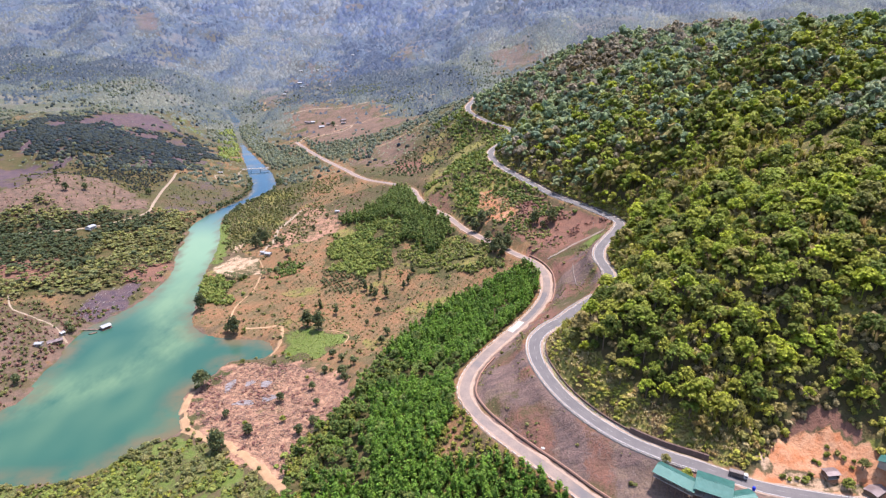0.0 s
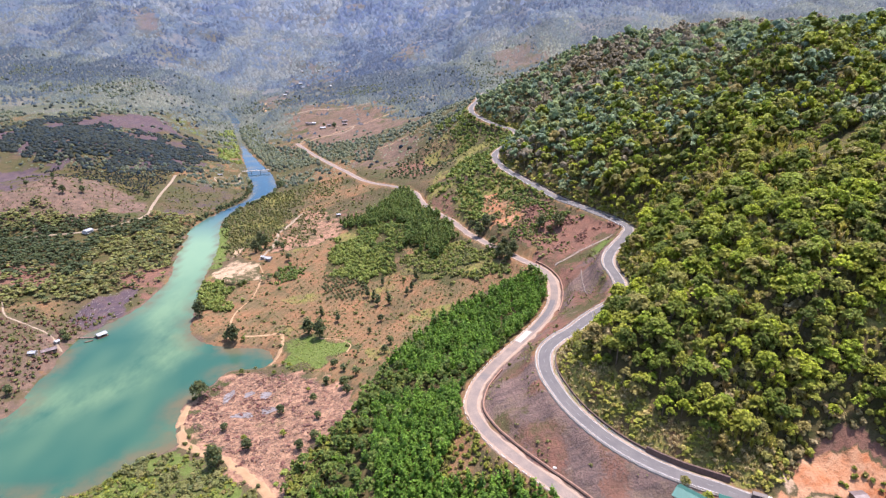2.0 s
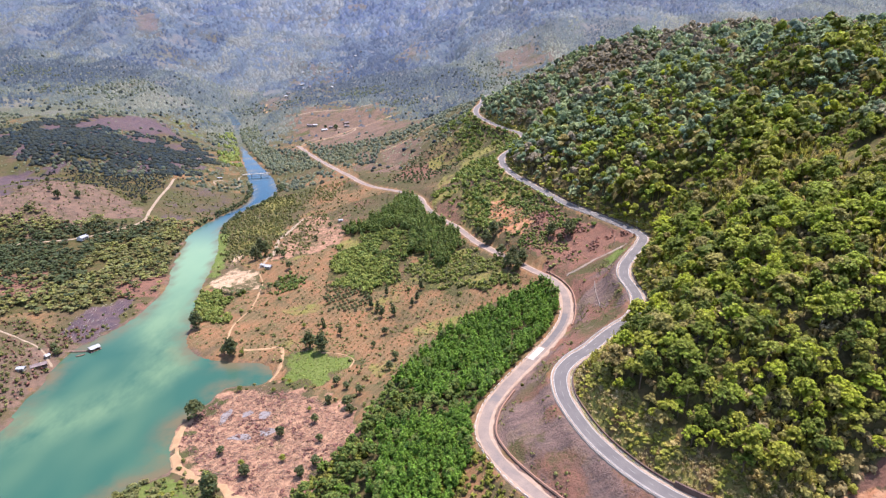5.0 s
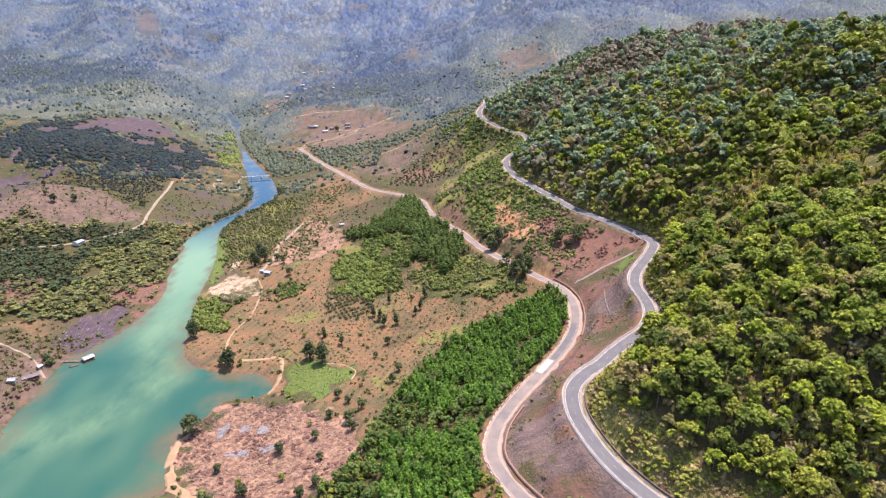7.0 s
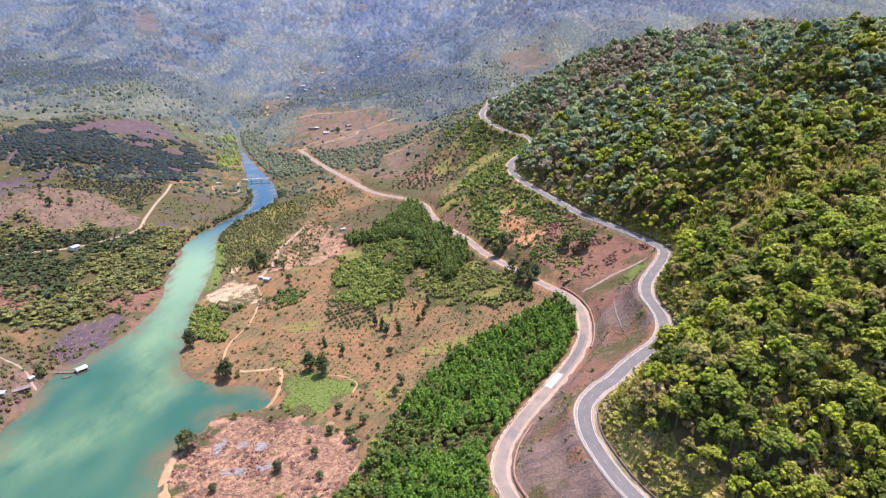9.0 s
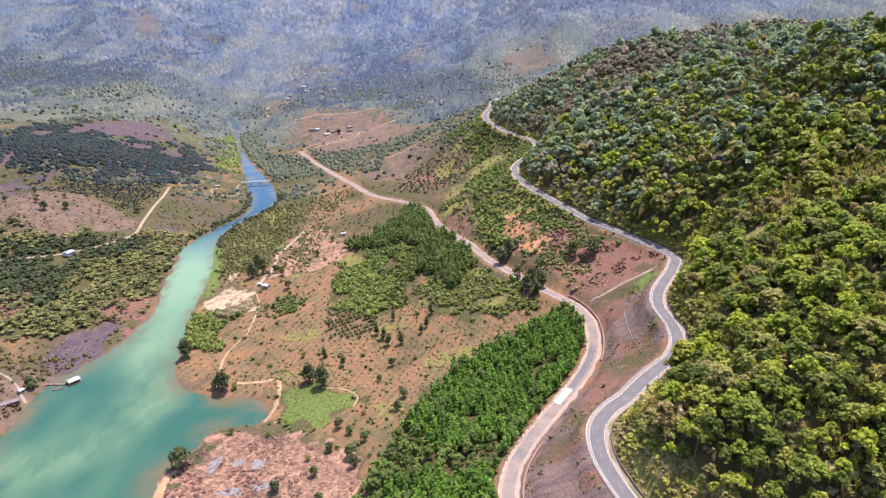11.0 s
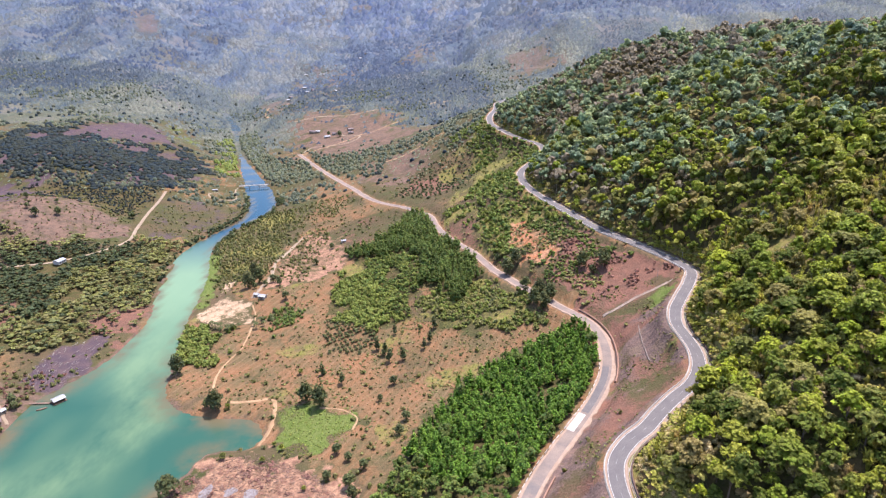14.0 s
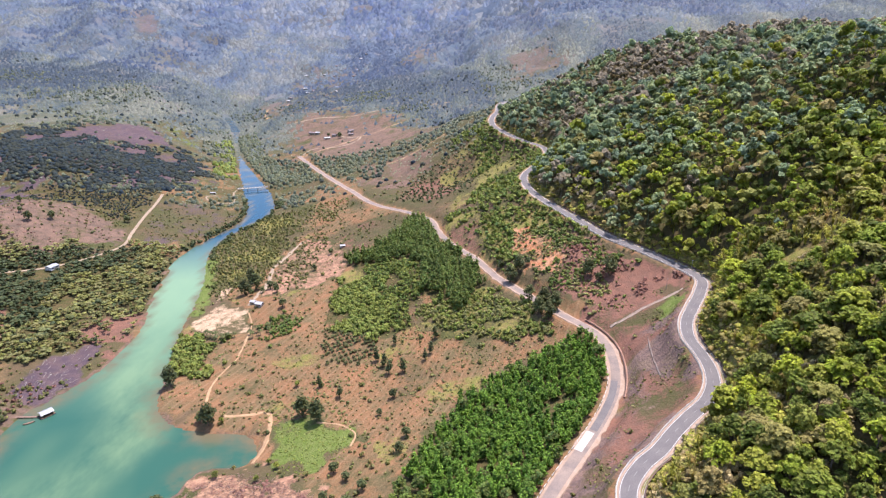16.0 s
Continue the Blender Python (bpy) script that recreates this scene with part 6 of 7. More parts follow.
for some, models, mat, label, low, high in ((m & (patch > 0.12) & ((y > 535) | (x < 96)), BUSH_FAR, "meadow_joined", "yellow-green grass and bushes on the red slope", 0.5, 1.7),
                                            (m & (patch < -0.38) & (x > 70), BUSH_FAR, "dead_joined", "withered red bushes on the red slope", 0.5, 1.7),
                                            (m & (abs(patch) < 0.14) & (y > 520), BUSH, "young_joined", "green bushes on the red slope", 0.5, 1.6)):
    stand("shrubs", models, x[some], y[some], mat, label, "shrub", tree_sizes(some.sum(), low, high), tall=tree_sizes(some.sum(), 0.5 * low, 0.9 * high))
put(ROUND_TREES, [(52, 505), (44, 560), (24, 575), (90, 516), (84, 530)], 0.9, 1.5, "dark round trees")

# ---- felled ground ----
def sticks(n, zone, low, high, thick, seed, name, mat, label, fan=None):
    """Cut branches lying about, as one heap of small four-sided rods."""
    r = np.random.default_rng(seed)
    xs, ys = [c[0] for c in zone], [c[1] for c in zone]
    x, y = r.uniform(min(xs), max(xs), n * 3), r.uniform(min(ys), max(ys), n * 3)
    m = inside(x, y, zone) & (near_line(x, y, np.array([(*p, 0) for p in TRACKS["beach"][0]], float))[0] > 5.5)
    x, y = x[m][:n], y[m][:n]
    z = ground_z(x, y)
    verts, quads = [], []
    for k in range(len(x)):
        a = r.uniform(0, 6.283) if fan is None else math.atan2(y[k] - fan[1], x[k] - fan[0]) + r.normal() * 0.25
        l, w, t = r.uniform(low, high) / 2, thick * r.uniform(0.6, 1.4), r.uniform(-0.08, 0.25)
        c, s = math.cos(a), math.sin(a)
        i = len(verts)
        for e, q in ((-1, 1.0), (1, 0.5)):
            for u, h in ((-w, 0), (w, 0), (w, 2 * w), (-w, 2 * w)):
                verts.append((x[k] + e * l * c - u * q * s, y[k] + e * l * s + u * q * c, z[k] + 0.1 + (e + 1) * l * t + h * q))
        quads += [(i + j, i + (j + 1) % 4, i + 4 + (j + 1) % 4, i + 4 + j) for j in range(4)] + [(i, i + 3, i + 2, i + 1), (i + 4, i + 5, i + 6, i + 7)]
    ob = new(name, big_mesh(name, np.array(verts), np.array(quads), mat))
    return tagged(ob, label, "branches", kind="stuff")


sticks(3800, CLEARED, 1.0, 4.5, 0.08, 1, "branches", "dead_wood", "cut branches and brush strewn over cleared red soil")
sticks(80, BURNT_BANK, 2, 6.5, 0.09, 2, "logs", "concrete", "pale bare trunks lying on the burnt bank", (-300, 440))
x, y = scatter(-170, -55, 248, 385, 2.7)
m = inside(x, y, CLEARED) & (value_noise(x, y, 5, 51) + 0.5 * value_noise(x, y, 24, 56) > 0.22)
stand("brushwood", BUSH, x[m], y[m], "dead_joined", "low heaps of withered red-brown brushwood", "brushwood", tree_sizes(m.sum(), 0.4, 1.4), tall=rng.uniform(0.15, 0.5, m.sum()))
for cx, cy, rx, ry in ((-145, 350, 3.0, 7.0), (-131, 350, 3.5, 3.0), (-119, 346, 3.5, 5.5), (-128, 328, 7.0, 3.0), (-112, 330, 5.5, 3.0)):
    bm = bmesh.new()
    rim = [(cx + rx * (1 + 0.25 * math.sin(3 * a + cx)) * math.cos(a), cy + ry * (1 + 0.2 * math.cos(2 * a + cy)) * math.sin(a)) for a in np.linspace(0, 6.283, 19)[:-1]]
    zs = ground_z([p[0] for p in rim] + [cx], [p[1] for p in rim] + [cy])
    rim = [bm.verts.new((*p, z + 0.12)) for p, z in zip(rim, zs)]
    top = bm.verts.new((cx, cy, zs[-1] + 0.35))
    for one, two in zip(rim, rim[1:] + rim[:1]):
        bm.faces.new((one, two, top))
    tagged(part("ash_patch", bm, "ash"), "pale grey ash where brush was burnt", "ash patch", "ash patches")

# ---- along the roads ----
def posts_along(line, gap, offset):
    """Places along a line, with the turn of the line there."""
    n = max(1, int(round(gap / np.linalg.norm(np.diff(line[:2, :2], axis=0)))))
    right = sideways(line)
    for k in range(0, len(line), n):
        yield (*(line[k, :2] + right[k] * offset), line[k, 2]), math.degrees(math.atan2(right[k][1], right[k][0]))


rail_line = stretch(near_upper, 205, 640)
guardrail = tagged(new("guardrail"), "pale guardrail on short posts along the valley side", "guardrail")
piece("beam", *sweep(rail_line, [(-4.62, 0.42), (-4.52, 0.52), (-4.62, 0.62), (-4.52, 0.72), (-4.62, 0.82), (-4.70, 0.82), (-4.70, 0.42)]), "white_paint", guardrail, "weathered white double-wave beam")
post_mesh = None
for place, turn in posts_along(rail_line, 4.0, -4.78):
    if post_mesh is None:
        bm = boxes((-0.11, -0.09, -0.8, 0.11, 0.09, 0.88), bevel=0.02)
        first = part("post", bm, "white_paint", guardrail)
        post_mesh, ob = first.data, first
    else:
        ob = new("post", post_mesh)
        ob.parent = guardrail
    ob.matrix_basis = pose(*place, 0, 0, turn)
piece("kerb", *sweep(rail_line, [(-4.35, 0.0), (-5.0, -0.6), (-5.0, 0.2), (-4.35, 0.2)][::-1]), "concrete", guardrail, "pale concrete footing")

drain = tagged(new("roadside_drain"), "dark stone-lined roadside drain below the cut bank", "drain")
drain_line = stretch(near_upper, 215, 640)
piece("channel", *sweep(drain_line, [(4.9, 0.12), (4.9, -0.5), (5.9, -0.5), (5.9, 0.12), (5.6, 0.12), (5.6, -0.3), (5.1, -0.3), (5.1, 0.12)][::-1]), "concrete", drain, "pale concrete channel")
piece("wall", *sweep(drain_line, [(5.9, 1.1), (5.9, -0.6), (6.5, -0.6), (6.5, 1.1)][::-1]), "dark_stone", drain, "dark stone facing")
tall = near_upper[(near_upper[:, 0] > 84) & (near_upper[:, 0] < 116) & (near_upper[:, 1] < 228)]
tagged(piece("retaining_wall", *sweep(tall, [(5.6, 2.6), (5.3, -0.5), (6.6, -0.5), (6.6, 2.6)][::-1]), "dark_stone"), "dark masonry retaining wall holding the hillside above the road", "wall", kind="structure")

low_fine = fine_line(LOWER_ROAD, 1.5)
for y0, y1, label in ((196, 322, "brown stone drain wall at the foot of the slope"), (398, 478, "brown stone drain wall round the road bend")):
    line = stretch(low_fine, y0, y1)
    wall = tagged(new("drain_wall"), label, "drain", "drain walls")
    piece("wall", *sweep(line, [(5.5, 0.8), (5.5, -0.6), (6.0, -0.6), (6.0, 0.8)][::-1]), "dark_stone", wall, "dark red-brown stone")
    piece("coping", *sweep(line, [(6.0, 1.15), (6.0, -0.5), (6.6, -0.5), (6.6, 1.15)][::-1]), "terracotta", wall, "dusty reddish coping")
edge = stretch(low_fine, 200, 425)
parapet = tagged(new("parapet"), "low white concrete parapet on the outer edge of the lower road", "parapet")
first = None
for k in range(0, len(edge) - 3, 3):
    bit = edge[k:k + 3] if k % 2 else edge[k:k + 3]
    piece("block", *sweep(bit, [(-4.15, 0.4), (-4.15, -0.5), (-4.38, -0.5), (-4.38, 0.4)]), "white_paint", parapet)
for points, label in (([(136, 478), (125, 475), (112, 473), (100, 469), (88, 466)], "pale concrete gutter running down the slope"),
                      ([(102, 436), (100, 424), (98, 408), (97, 396)], "narrow stone gutter on the paved slope")):
    wide = 0.8 if points[0][0] > 110 else 0.22
    line = draped(points, 2.0, 0.1)
    gutter = tagged(new("gutter"), label, "gutter", "slope gutters")
    for k in range(0, len(line) - 2, 2):
        bit = line[k:k + 3] + (0, 0, 0.10 * ((k * 7) % 5 - 2) / 2)
        drift = 0.12 * ((k * 5) % 7 - 3) / 3
        for s in (-1, 1):
            piece("curb", *sweep(bit, [(s * wide - 0.12 + drift, 0.22), (s * wide - 0.12 + drift, -0.5), (s * wide + 0.12 + drift, -0.5), (s * wide + 0.12 + drift, 0.22)][::-1]), "concrete" if wide > 0.4 else "dusty_asphalt", gutter)
        piece("bed", *sweep(bit, [(-wide + 0.12 + drift, 0.02), (-wide + 0.12 + drift, -0.5), (wide - 0.12 + drift, -0.5), (wide - 0.12 + drift, 0.02)][::-1]), "dust" if wide > 0.4 else "dusty_asphalt", gutter)

bm = bmesh.new()
bmesh.ops.create_icosphere(bm, subdivisions=2, radius=1.0)
for v in bm.verts:
    v.co = Vector((v.co.x * 1.5, v.co.y * 1.0, v.co.z * 0.5)) * (1 + 0.18 * noise.noise(v.co * 1.7))
ob = part("boulder", bm, "new_concrete")
ob.matrix_basis = pose(49, 233, ground_z([49], [233])[0] + 0.2, 0, 12, 30)
tagged(ob, "white-painted boulder on the stone slope", "boulder")


def utility_pole():
    base = new("utility_pole")
    part("pole", rod(bmesh.new(), (0, 0, -1), (0, 0, 7.6), 0.17, 0.11, 10), "concrete", base, "grey concrete pole")
    part("crossarm", boxes((-0.9, -0.06, 6.9, 0.9, 0.06, 7.05), bevel=0.015), "steel", base)
    for x in (-0.75, 0.0, 0.75):
        part("insulator", rod(bmesh.new(), (x, 0, 7.05), (x, 0, 7.3), 0.06, 0.04, 8), "white_paint", base)
    return tagged(base, "grey concrete utility pole with a short crossarm beside the road", "pole", "utility poles")


POLE = utility_pole()
for k, (px, py) in enumerate(((89, 331), (150, 503), (128, 486), (112, 552), (70, 625))):
    m = pose(px, py, ground_z([px], [py])[0], 0, 0, 30 * k)
    if k:
        copy_thing(POLE, m)
    else:
        POLE.matrix_basis = m

# ---- buildings ----
def corrugated(bm, x0, x1, y0, z0, y1, z1, pitch=0.5, deep=0.05, thick=0.06):
    """A ribbed roof sheet from the eave (y0, z0) to the ridge (y1, z1)."""
    n = max(2, int((x1 - x0) / pitch) * 2)
    rows = []
    for (y, z), drop in (((y0, z0), 0), ((y1, z1), 0), ((y1, z1), thick), ((y0, z0), thick)):
        rows.append([bm.verts.new((x0 + (x1 - x0) * k / n, y, z - drop + (deep if k % 2 else 0))) for k in range(n + 1)])
    for a, b in zip(rows, rows[1:] + rows[:1]):
        for k in range(n):
            bm.faces.new((a[k], a[k + 1], b[k + 1], b[k]))
    for k in (0, n):
        bm.faces.new([r[k] for r in rows])
    return bm


def house(label, length, width, wall_h, rise, roof_mat, wall_mat, open_front=False, stilts=0.0, over=0.5, category="house", front_porch=0.0):
    """A low house: floor, walls with a doorway and window holes, a two-sided ribbed roof, and posts where it has a porch or stilts."""
    base = new("house")
    a, b = length / 2, width / 2
    part("floor", boxes((-a, -b - front_porch, -0.25, a, b, 0.0)), "concrete", base)
    t = 0.18
    part("wall", boxes((-a, b - t, 0, a, b, wall_h)), wall_mat, base)
    for s in (-1, 1):
        part("wall", boxes((s * a - (t if s > 0 else 0), -b + t, 0, s * a + (0 if s > 0 else t), b - t, wall_h)), wall_mat, base)
    if not open_front:
        d0, d1 = -0.5, 0.5
        rows = [(-a, -b, 0, d0, -b + t, 0.9), (d1, -b, 0, a, -b + t, 0.9), (-a, -b, 2.0, a, -b + t, wall_h)]
        w = [-a, -a + length * 0.16, -a + length * 0.34, d0, d1, a - length * 0.34, a - length * 0.16, a]
        rows += [(w[k], -b, 0.9, w[k + 1], -b + t, 2.0) for k in (0, 2, 4, 6)]
        part("wall", boxes(*rows), wall_mat, base)
        part("door", boxes((d0, -b + 0.06, 0, d1, -b + 0.12, 2.0)), "timber", base, "brown timber door")
        for k in (1, 5):
            win = part("window", boxes((w[k], -b + 0.02, 0.9, w[k] + 0.08, -b + 0.14, 2.0), (w[k + 1] - 0.08, -b + 0.02, 0.9, w[k + 1], -b + 0.14, 2.0),
                                       (w[k], -b + 0.02, 1.92, w[k + 1], -b + 0.14, 2.0), (w[k], -b + 0.02, 0.9, w[k + 1], -b + 0.14, 0.98)), "timber", base)
            part("pane", boxes((w[k] + 0.08, -b + 0.07, 0.98, w[k + 1] - 0.08, -b + 0.09, 1.92)), "dark_gap", win)
    for s in (-1, 1):
        roof = bmesh.new()
        drop = (over + (front_porch if s < 0 else 0)) * rise / b
        corrugated(roof, -a - over, a + over, s * (b + over + (front_porch if s < 0 else 0)), wall_h - drop * 0.55, 0.0, wall_h + rise)
        part("roof", roof, roof_mat, base, "ribbed sheet roof slope")
    part("ridge_cap", boxes((-a - over, -0.2, wall_h + rise - 0.02, a + over, 0.2, wall_h + rise + 0.09), bevel=0.03), roof_mat, base)
    if front_porch or stilts:
        n = max(2, int(length / 3.2))
        for k in range(n + 1):
            x = -a + 0.15 + (length - 0.3) * k / n
            part("post", boxes((x - 0.09, -b - front_porch + 0.05, -stilts - 0.5, x + 0.09, -b - front_porch + 0.23, wall_h - 0.35)), "timber", base)
            if stilts:
                part("post", boxes((x - 0.09, b - 0.3, -stilts - 0.5, x + 0.09, b - 0.12, -0.25)), "timber", base)
        if front_porch:
            part("railing", boxes((-a, -b - front_porch + 0.1, 0.85, a, -b - front_porch + 0.16, 0.93), (-a, -b - front_porch + 0.1, 0.4, a, -b - front_porch + 0.16, 0.46)), "timber", base)
    return tagged(base, label, category)


def stand_on(ob, x, y, turn, lift=0.0, z=None):
    ob.matrix_basis = pose(x, y, (ground_z([x], [y])[0] if z is None else z) + lift, 0, 0, turn)
    return ob


HOUSE_TURN = -43.0
stand_on(house("long teal-roofed roadside house raised on posts above a slope", 17, 6.0, 2.6, 1.1, "teal_roof", "wall_paint", stilts=6.0, front_porch=1.6, over=0.4), 99.5, 201.3, HOUSE_TURN, z=59.2)
stand_on(house("wide eating house under a faded teal roof beside the road", 13, 11, 3.4, 1.5, "teal_roof", "wall_paint", open_front=True, stilts=6.0, over=0.7), 112.0, 194.8, -28, z=59.4)
stand_on(house("small teal-roofed annex behind the eating house", 11, 6, 2.6, 0.8, "teal_roof", "wall_paint", stilts=5.0, over=0.4), 121.5, 190.5, 12, z=58.4)
stand_on(house("low open shed with a rusty grey sheet roof", 5.5, 4.2, 2.2, 0.45, "rusty_roof", "timber", open_front=True, over=0.4, category="shed"), 166.5, 205.5, 8, 0.2)
stand_on(house("teal-roofed house at the roadside bend", 14, 9, 3.2, 1.4, "teal_roof", "wall_paint", over=0.6), 193, 206, 40, 0.2)
stand_on(house("lean shed with a rusted sheet roof", 8, 5, 2.3, 0.5, "rusty_roof", "timber", over=0.4, category="shed"), 182, 199, 30, 0.1)
stand_on(house("weathered brown boathouse shed near the shore", 10, 4.5, 2.2, 0.8, "rusty_roof", "timber", over=0.4, category="shed"), -297, 403, 40, 0.1)
stand_on(house("little hut with a pale sheet roof near the shore", 5, 3.6, 2.2, 0.7, "pale_roof", "wall_paint", over=0.3, category="hut"), -302, 393, 5, 0.1)
stand_on(house("tiny pale-roofed hut above the shore", 3.2, 3, 2.0, 0.6, "pale_roof", "wall_paint", over=0.3, category="hut"), -299, 416, 70, 0.1)
stand_on(house("white shed with a pale roof in the west wood", 9, 7, 3.2, 1.0, "pale_roof", "white_paint", over=0.3, category="shed"), -400, 642, 75, 0.2)
stand_on(house("white-roofed hut beside the sandy yard", 6.0, 4.6, 2.6, 0.9, "pale_roof", "wall_paint", over=0.4, category="hut"), -181, 578, -15, 0.1)
stand_on(house("small white-roofed store beside the sandy yard", 4.2, 3.4, 2.3, 0.7, "pale_roof", "wall_paint", over=0.4, category="hut"), -188, 583, -15, 0.1)
stand_on(house("small shed by the west bank track", 7, 4, 2.2, 0.6, "pale_roof", "timber", over=0.3, category="shed"), -362, 949, 10, 0.1)
stand_on(house("long low shed on the bank above the bridge", 14, 4, 2.2, 0.6, "rusty_roof", "timber", over=0.3, category="shed"), -421, 1015, 5, 0.1)
stand_on(house("hut on the brown slope near the inland track", 5, 4, 2.2, 0.7, "pale_roof", "wall_paint", over=0.3, category="hut"), -130, 700, 20, 0.1)
for k, (hx, hy, l, w) in enumerate(((-300, 1330, 15, 8), (-288, 1322, 8, 6), (-221, 1318, 11, 7), (-216, 1294, 10, 5), (-262, 1285, 11, 7), (-250, 1300, 8, 6))):
    stand_on(house("pale-roofed farmhouse on the red field", l, w, 3.2, 1.4, "pale_roof" if k % 3 == 1 else "rusty_roof", "wall_paint", over=0.6), hx, hy, (k * 37) % 90 - 30, 0.1)
village = np.random.default_rng(11)
for k in range(22):
    hx, hy = -420 + village.normal() * 60, 2060 + village.normal() * 150
    ob = stand_on(house("small pale house of the far village", village.uniform(8, 14), village.uniform(6, 9), 3.2, 1.6, "pale_roof" if k % 2 else "rusty_roof", "wall_paint", over=0.7), hx, hy, village.uniform(0, 180), 0.3)
    tagged(ob, group="far village houses")


def water_tank():
    base = new("water_tank")
    bm = bmesh.new()
    rod(bm, (0, 0, 0.0), (0, 0, 1.5), 0.62, 0.62, 20)
    rod(bm, (0, 0, 1.5), (0, 0, 1.75), 0.62, 0.22, 20)
    part("tank", bm, "blue_plastic", base, "bright blue plastic")
    part("lid", rod(bmesh.new(), (0, 0, 1.75), (0, 0, 1.85), 0.24, 0.22, 16), "blue_plastic", base)
    part("stand", boxes((-0.7, -0.7, -1.6, -0.58, -0.58, 0), (0.58, -0.7, -1.6, 0.7, -0.58, 0), (-0.7, 0.58, -1.6, -0.58, 0.7, 0), (0.58, 0.58, -1.6, 0.7, 0.7, 0), (-0.75, -0.75, -0.1, 0.75, 0.75, 0)), "steel", base)
    return tagged(base, "blue plastic water tank on a steel stand behind the house", "water tank")


water_tank().matrix_basis = pose(128.3, 194.6, 60.6)


def cargo_truck():
    base = new("truck")
    part("chassis", boxes((-3.6, -0.45, 0.6, 3.2, 0.45, 0.85), bevel=0.03), "rubber", base)
    cab = bmesh.new()
    box(cab, 1.9, -1.05, 0.7, 3.5, 1.05, 2.5, 0.18)
    cab = part("cab", cab, "white_paint", base, "pale truck cab")
    part("windscreen", boxes((3.46, -0.85, 1.65, 3.53, 0.85, 2.25), bevel=0.02), "dark_gap", cab)
    for s in (-1, 1):
        part("side_window", boxes((2.3, s * 1.03 - 0.03, 1.65, 3.1, s * 1.03 + 0.03, 2.2), bevel=0.01), "dark_gap", cab)
    bed = part("cargo_bed", boxes((-3.8, -1.15, 0.9, 1.75, 1.15, 1.05), (-3.8, -1.15, 1.05, -3.72, 1.15, 2.7), (1.67, -1.15, 1.05, 1.75, 1.15, 2.7)), "truck_grey", base, "grey slatted cargo bed")
    for s in (-1, 1):
        for k in range(5):
            part("slat", boxes((-3.8, s * 1.12 - 0.03, 1.1 + 0.34 * k, 1.75, s * 1.12 + 0.03, 1.34 + 0.34 * k)), "truck_grey", bed)
    part("cover", boxes((-3.82, -1.17, 2.7, 1.77, 1.17, 2.78), bevel=0.02), "truck_grey", bed)
    for x in (-2.6, 2.5):
        for s in (-1, 1):
            wheel = part("wheel", rod(bmesh.new(), (x, s * 0.8, 0.48), (x, s * 1.1, 0.48), 0.48, 0.48, 18), "rubber", base)
            part("rim", rod(bmesh.new(), (x, s * 1.1, 0.48), (x, s * 1.13, 0.48), 0.26, 0.24, 14), "steel", wheel)
    return tagged(base, "grey slat-sided cargo truck parked on the road by the house", "truck")


cargo_truck().matrix_basis = pose(127.2, 204.9, 57.95, 0, 0, -24)


def floating_hut():
    base = new("floating_hut")
    part("deck", boxes((-4.2, -3.2, 0.25, 4.2, 3.2, 0.42), bevel=0.03), "timber", base)
    for y in (-2.6, -0.9, 0.9, 2.6):
        part("float", rod(bmesh.new(), (-4.2, y, 0.05), (4.2, y, 0.05), 0.3, 0.3, 12), "blue_plastic", base)
    for x in (-3.2, 0, 3.2):
        for y in (-2.2, 2.2):
            part("post", boxes((x - 0.08, y - 0.08, 0.42, x + 0.08, y + 0.08, 2.6)), "timber", base)
    part("wall", boxes((-3.2, 2.1, 0.42, 3.2, 2.2, 1.7), (3.1, -2.2, 0.42, 3.2, 2.2, 2.5)), "wall_paint", base)
    for s in (-1, 1):
        part("roof", corrugated(bmesh.new(), -3.9, 3.9, s * 2.9, 2.45, 0, 3.6), "pale_roof", base, "whitish sheet roof slope")
    part("ridge_cap", boxes((-3.9, -0.15, 3.58, 3.9, 0.15, 3.68), bevel=0.03), "pale_roof", base)
    return tagged(base, "floating hut with a white sheet roof moored by the shore", "boat house")


floating_hut().matrix_basis = pose(-275.5, 434.5, 0.0, 0, 0, 55)
jetty = tagged(new("jetty"), "narrow plank jetty from the shore to the floating hut", "jetty")
p, q = Vector((-294.5, 430.5, 0.9)), Vector((-279.5, 431.8, 0.6))
for k in range(15):
    c = p.lerp(q, (k + 0.5) / 15)
    ob = part("plank", boxes((-0.46, -0.75, -0.05, 0.46, 0.75, 0.05), bevel=0.01), "dead_wood", jetty)
    ob.matrix_basis = pose(*c, 0, 0, 5)
for k in range(5):
    c = p.lerp(q, k / 4)
    for s in (-0.6, 0.6):
        part("pile", rod(bmesh.new(), (c.x, c.y + s, -2.0), (c.x, c.y + s, c.z + 0.5), 0.09, 0.08, 8), "timber", jetty)


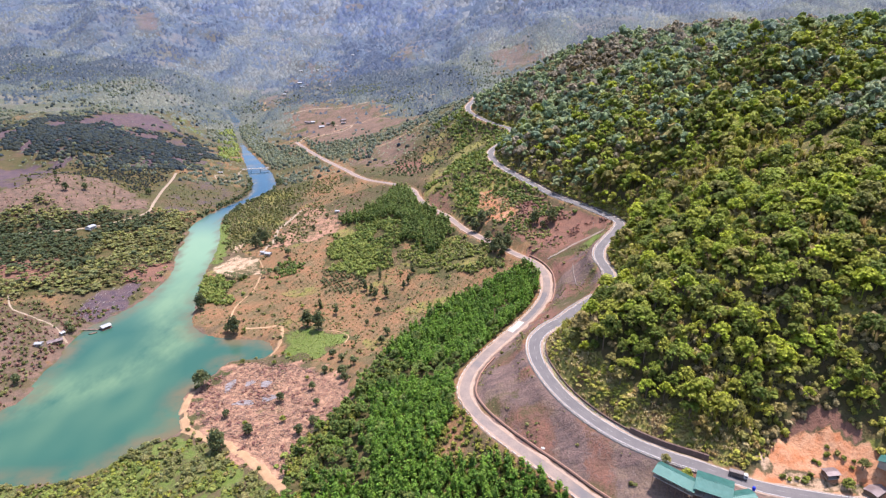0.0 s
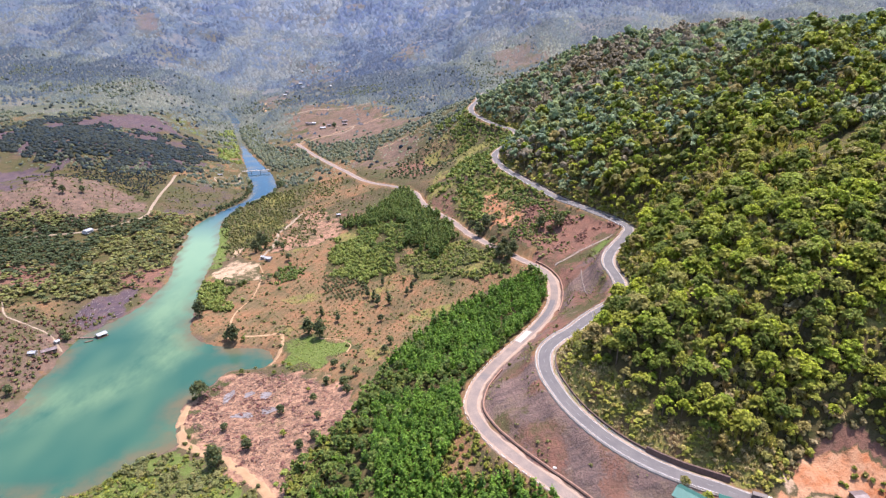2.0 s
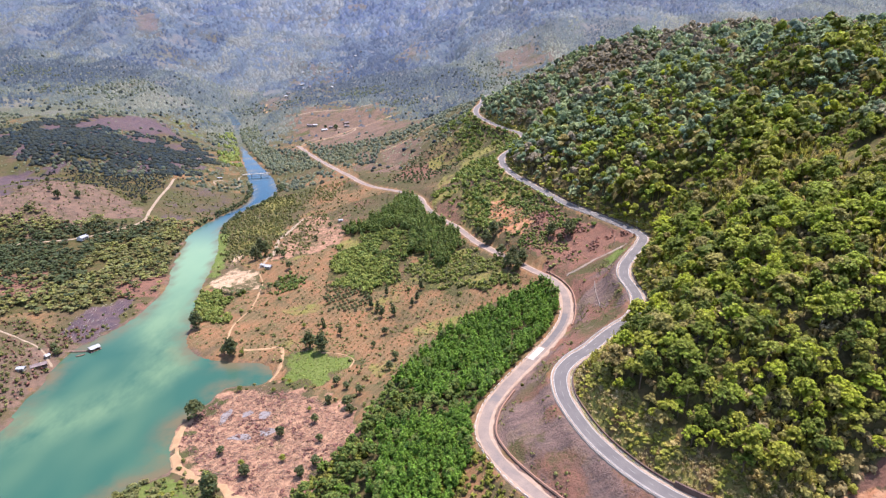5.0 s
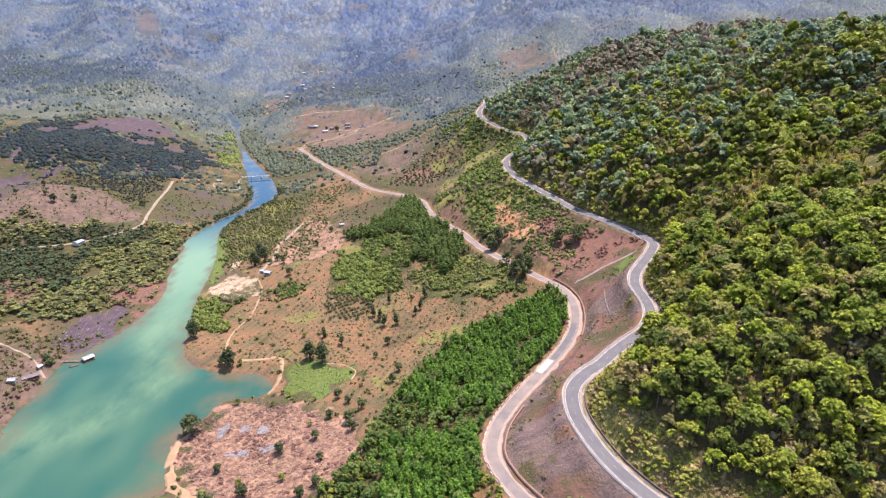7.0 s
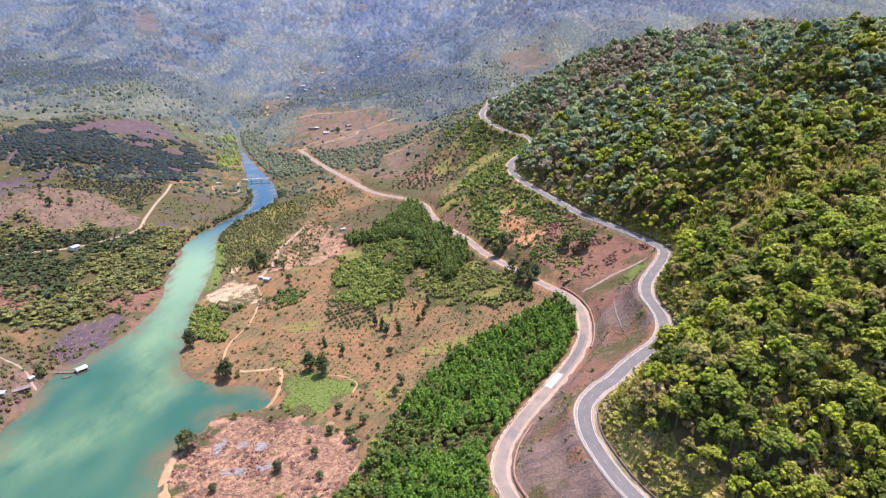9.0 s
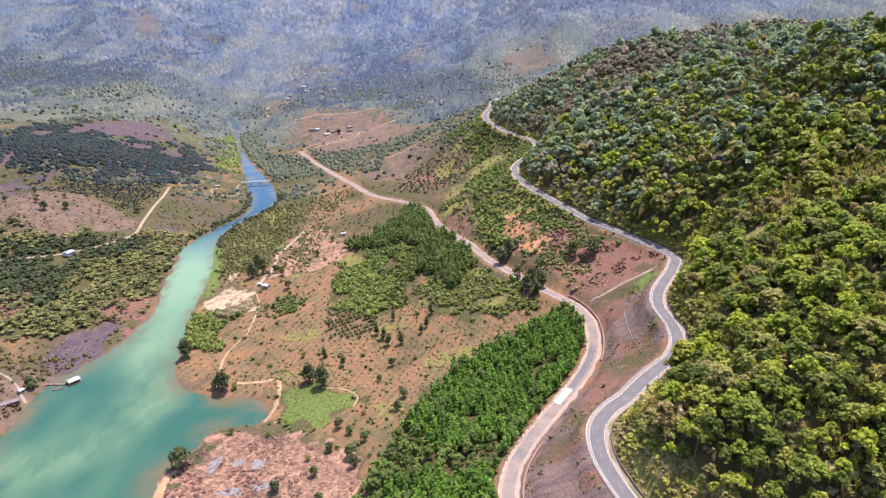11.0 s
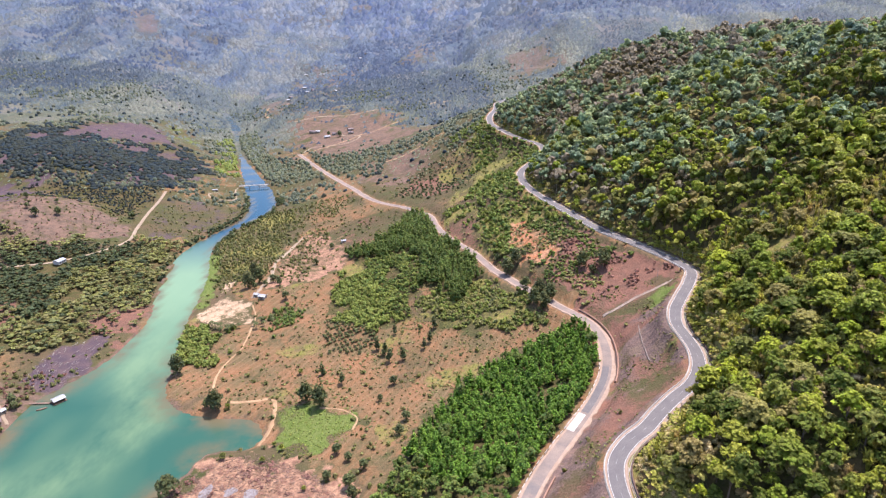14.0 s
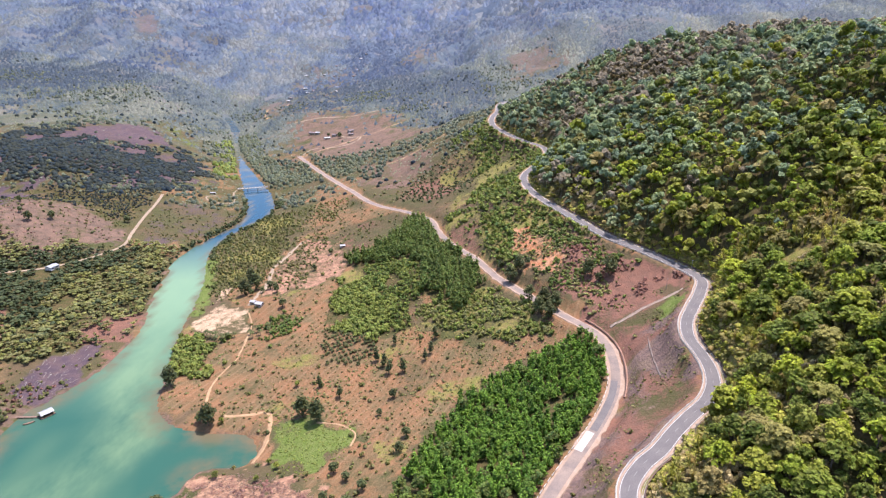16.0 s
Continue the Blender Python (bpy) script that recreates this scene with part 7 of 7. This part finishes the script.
def rowing_boat():
    base = new("boat")
    verts, faces, n = [], [], 9
    for k in range(n):
        u = 2 * k / (n - 1) - 1
        w = 0.75 * (1 - abs(u) ** 2.4)
        for s, z in ((-1, 0.55), (-0.55, -0.05), (0.55, -0.05), (1, 0.55)):
            verts.append((3.2 * u, s * w, z + 0.3 * u * u))
        if k:
            q = 4 * k
            faces += [(q - 4 + j, q - 3 + j, q + 1 + j, q + j) for j in range(3)]
    hull = piece("hull", verts, faces, "dead_wood", base, "weathered plank hull", True)
    solid = hull.modifiers.new("thick", "SOLIDIFY")
    solid.thickness = 0.06
    for x in (-1.4, 0.2, 1.7):
        part("thwart", boxes((x - 0.15, -0.6, 0.32, x + 0.15, 0.6, 0.37)), "timber", base)
    return tagged(base, "weathered wooden boat tied beside the floating hut", "boat")


rowing_boat().matrix_basis = pose(-281.0, 425.5, 0.0, 0, 0, 35)


def footbridge():
    """The road bridge over the river: deck, rails on posts, and piers."""
    base = new("bridge")
    a, b = Vector((-337, 979, 4.2)), Vector((-296, 994, 4.2))
    length = (b - a).length
    part("deck", boxes((-length / 2, -2.2, -0.5, length / 2, 2.2, 0.0), bevel=0.05), "concrete", base)
    for s in (-1, 1):
        rail = part("railing", boxes((-length / 2, s * 2.05 - 0.08, 0.85, length / 2, s * 2.05 + 0.08, 1.0), (-length / 2, s * 2.05 - 0.05, 0.45, length / 2, s * 2.05 + 0.05, 0.55)), "white_paint", base, "pale concrete rail")
        for k in range(15):
            x = -length / 2 + 0.2 + (length - 0.4) * k / 14
            part("post", boxes((x - 0.1, s * 2.05 - 0.1, 0, x + 0.1, s * 2.05 + 0.1, 1.05)), "white_paint", rail)
    for x in (-length / 6, length / 6):
        part("pier", boxes((x - 0.5, -1.9, -8.0, x + 0.5, 1.9, -0.9), (x - 0.7, -2.2, -0.9, x + 0.7, 2.2, -0.5), bevel=0.06), "concrete", base)
    base.matrix_basis = pose(*((a + b) / 2), 0, 0, math.degrees(math.atan2(b.y - a.y, b.x - a.x)))
    return tagged(base, "short concrete bridge with pale railings across the river", "bridge")


footbridge()
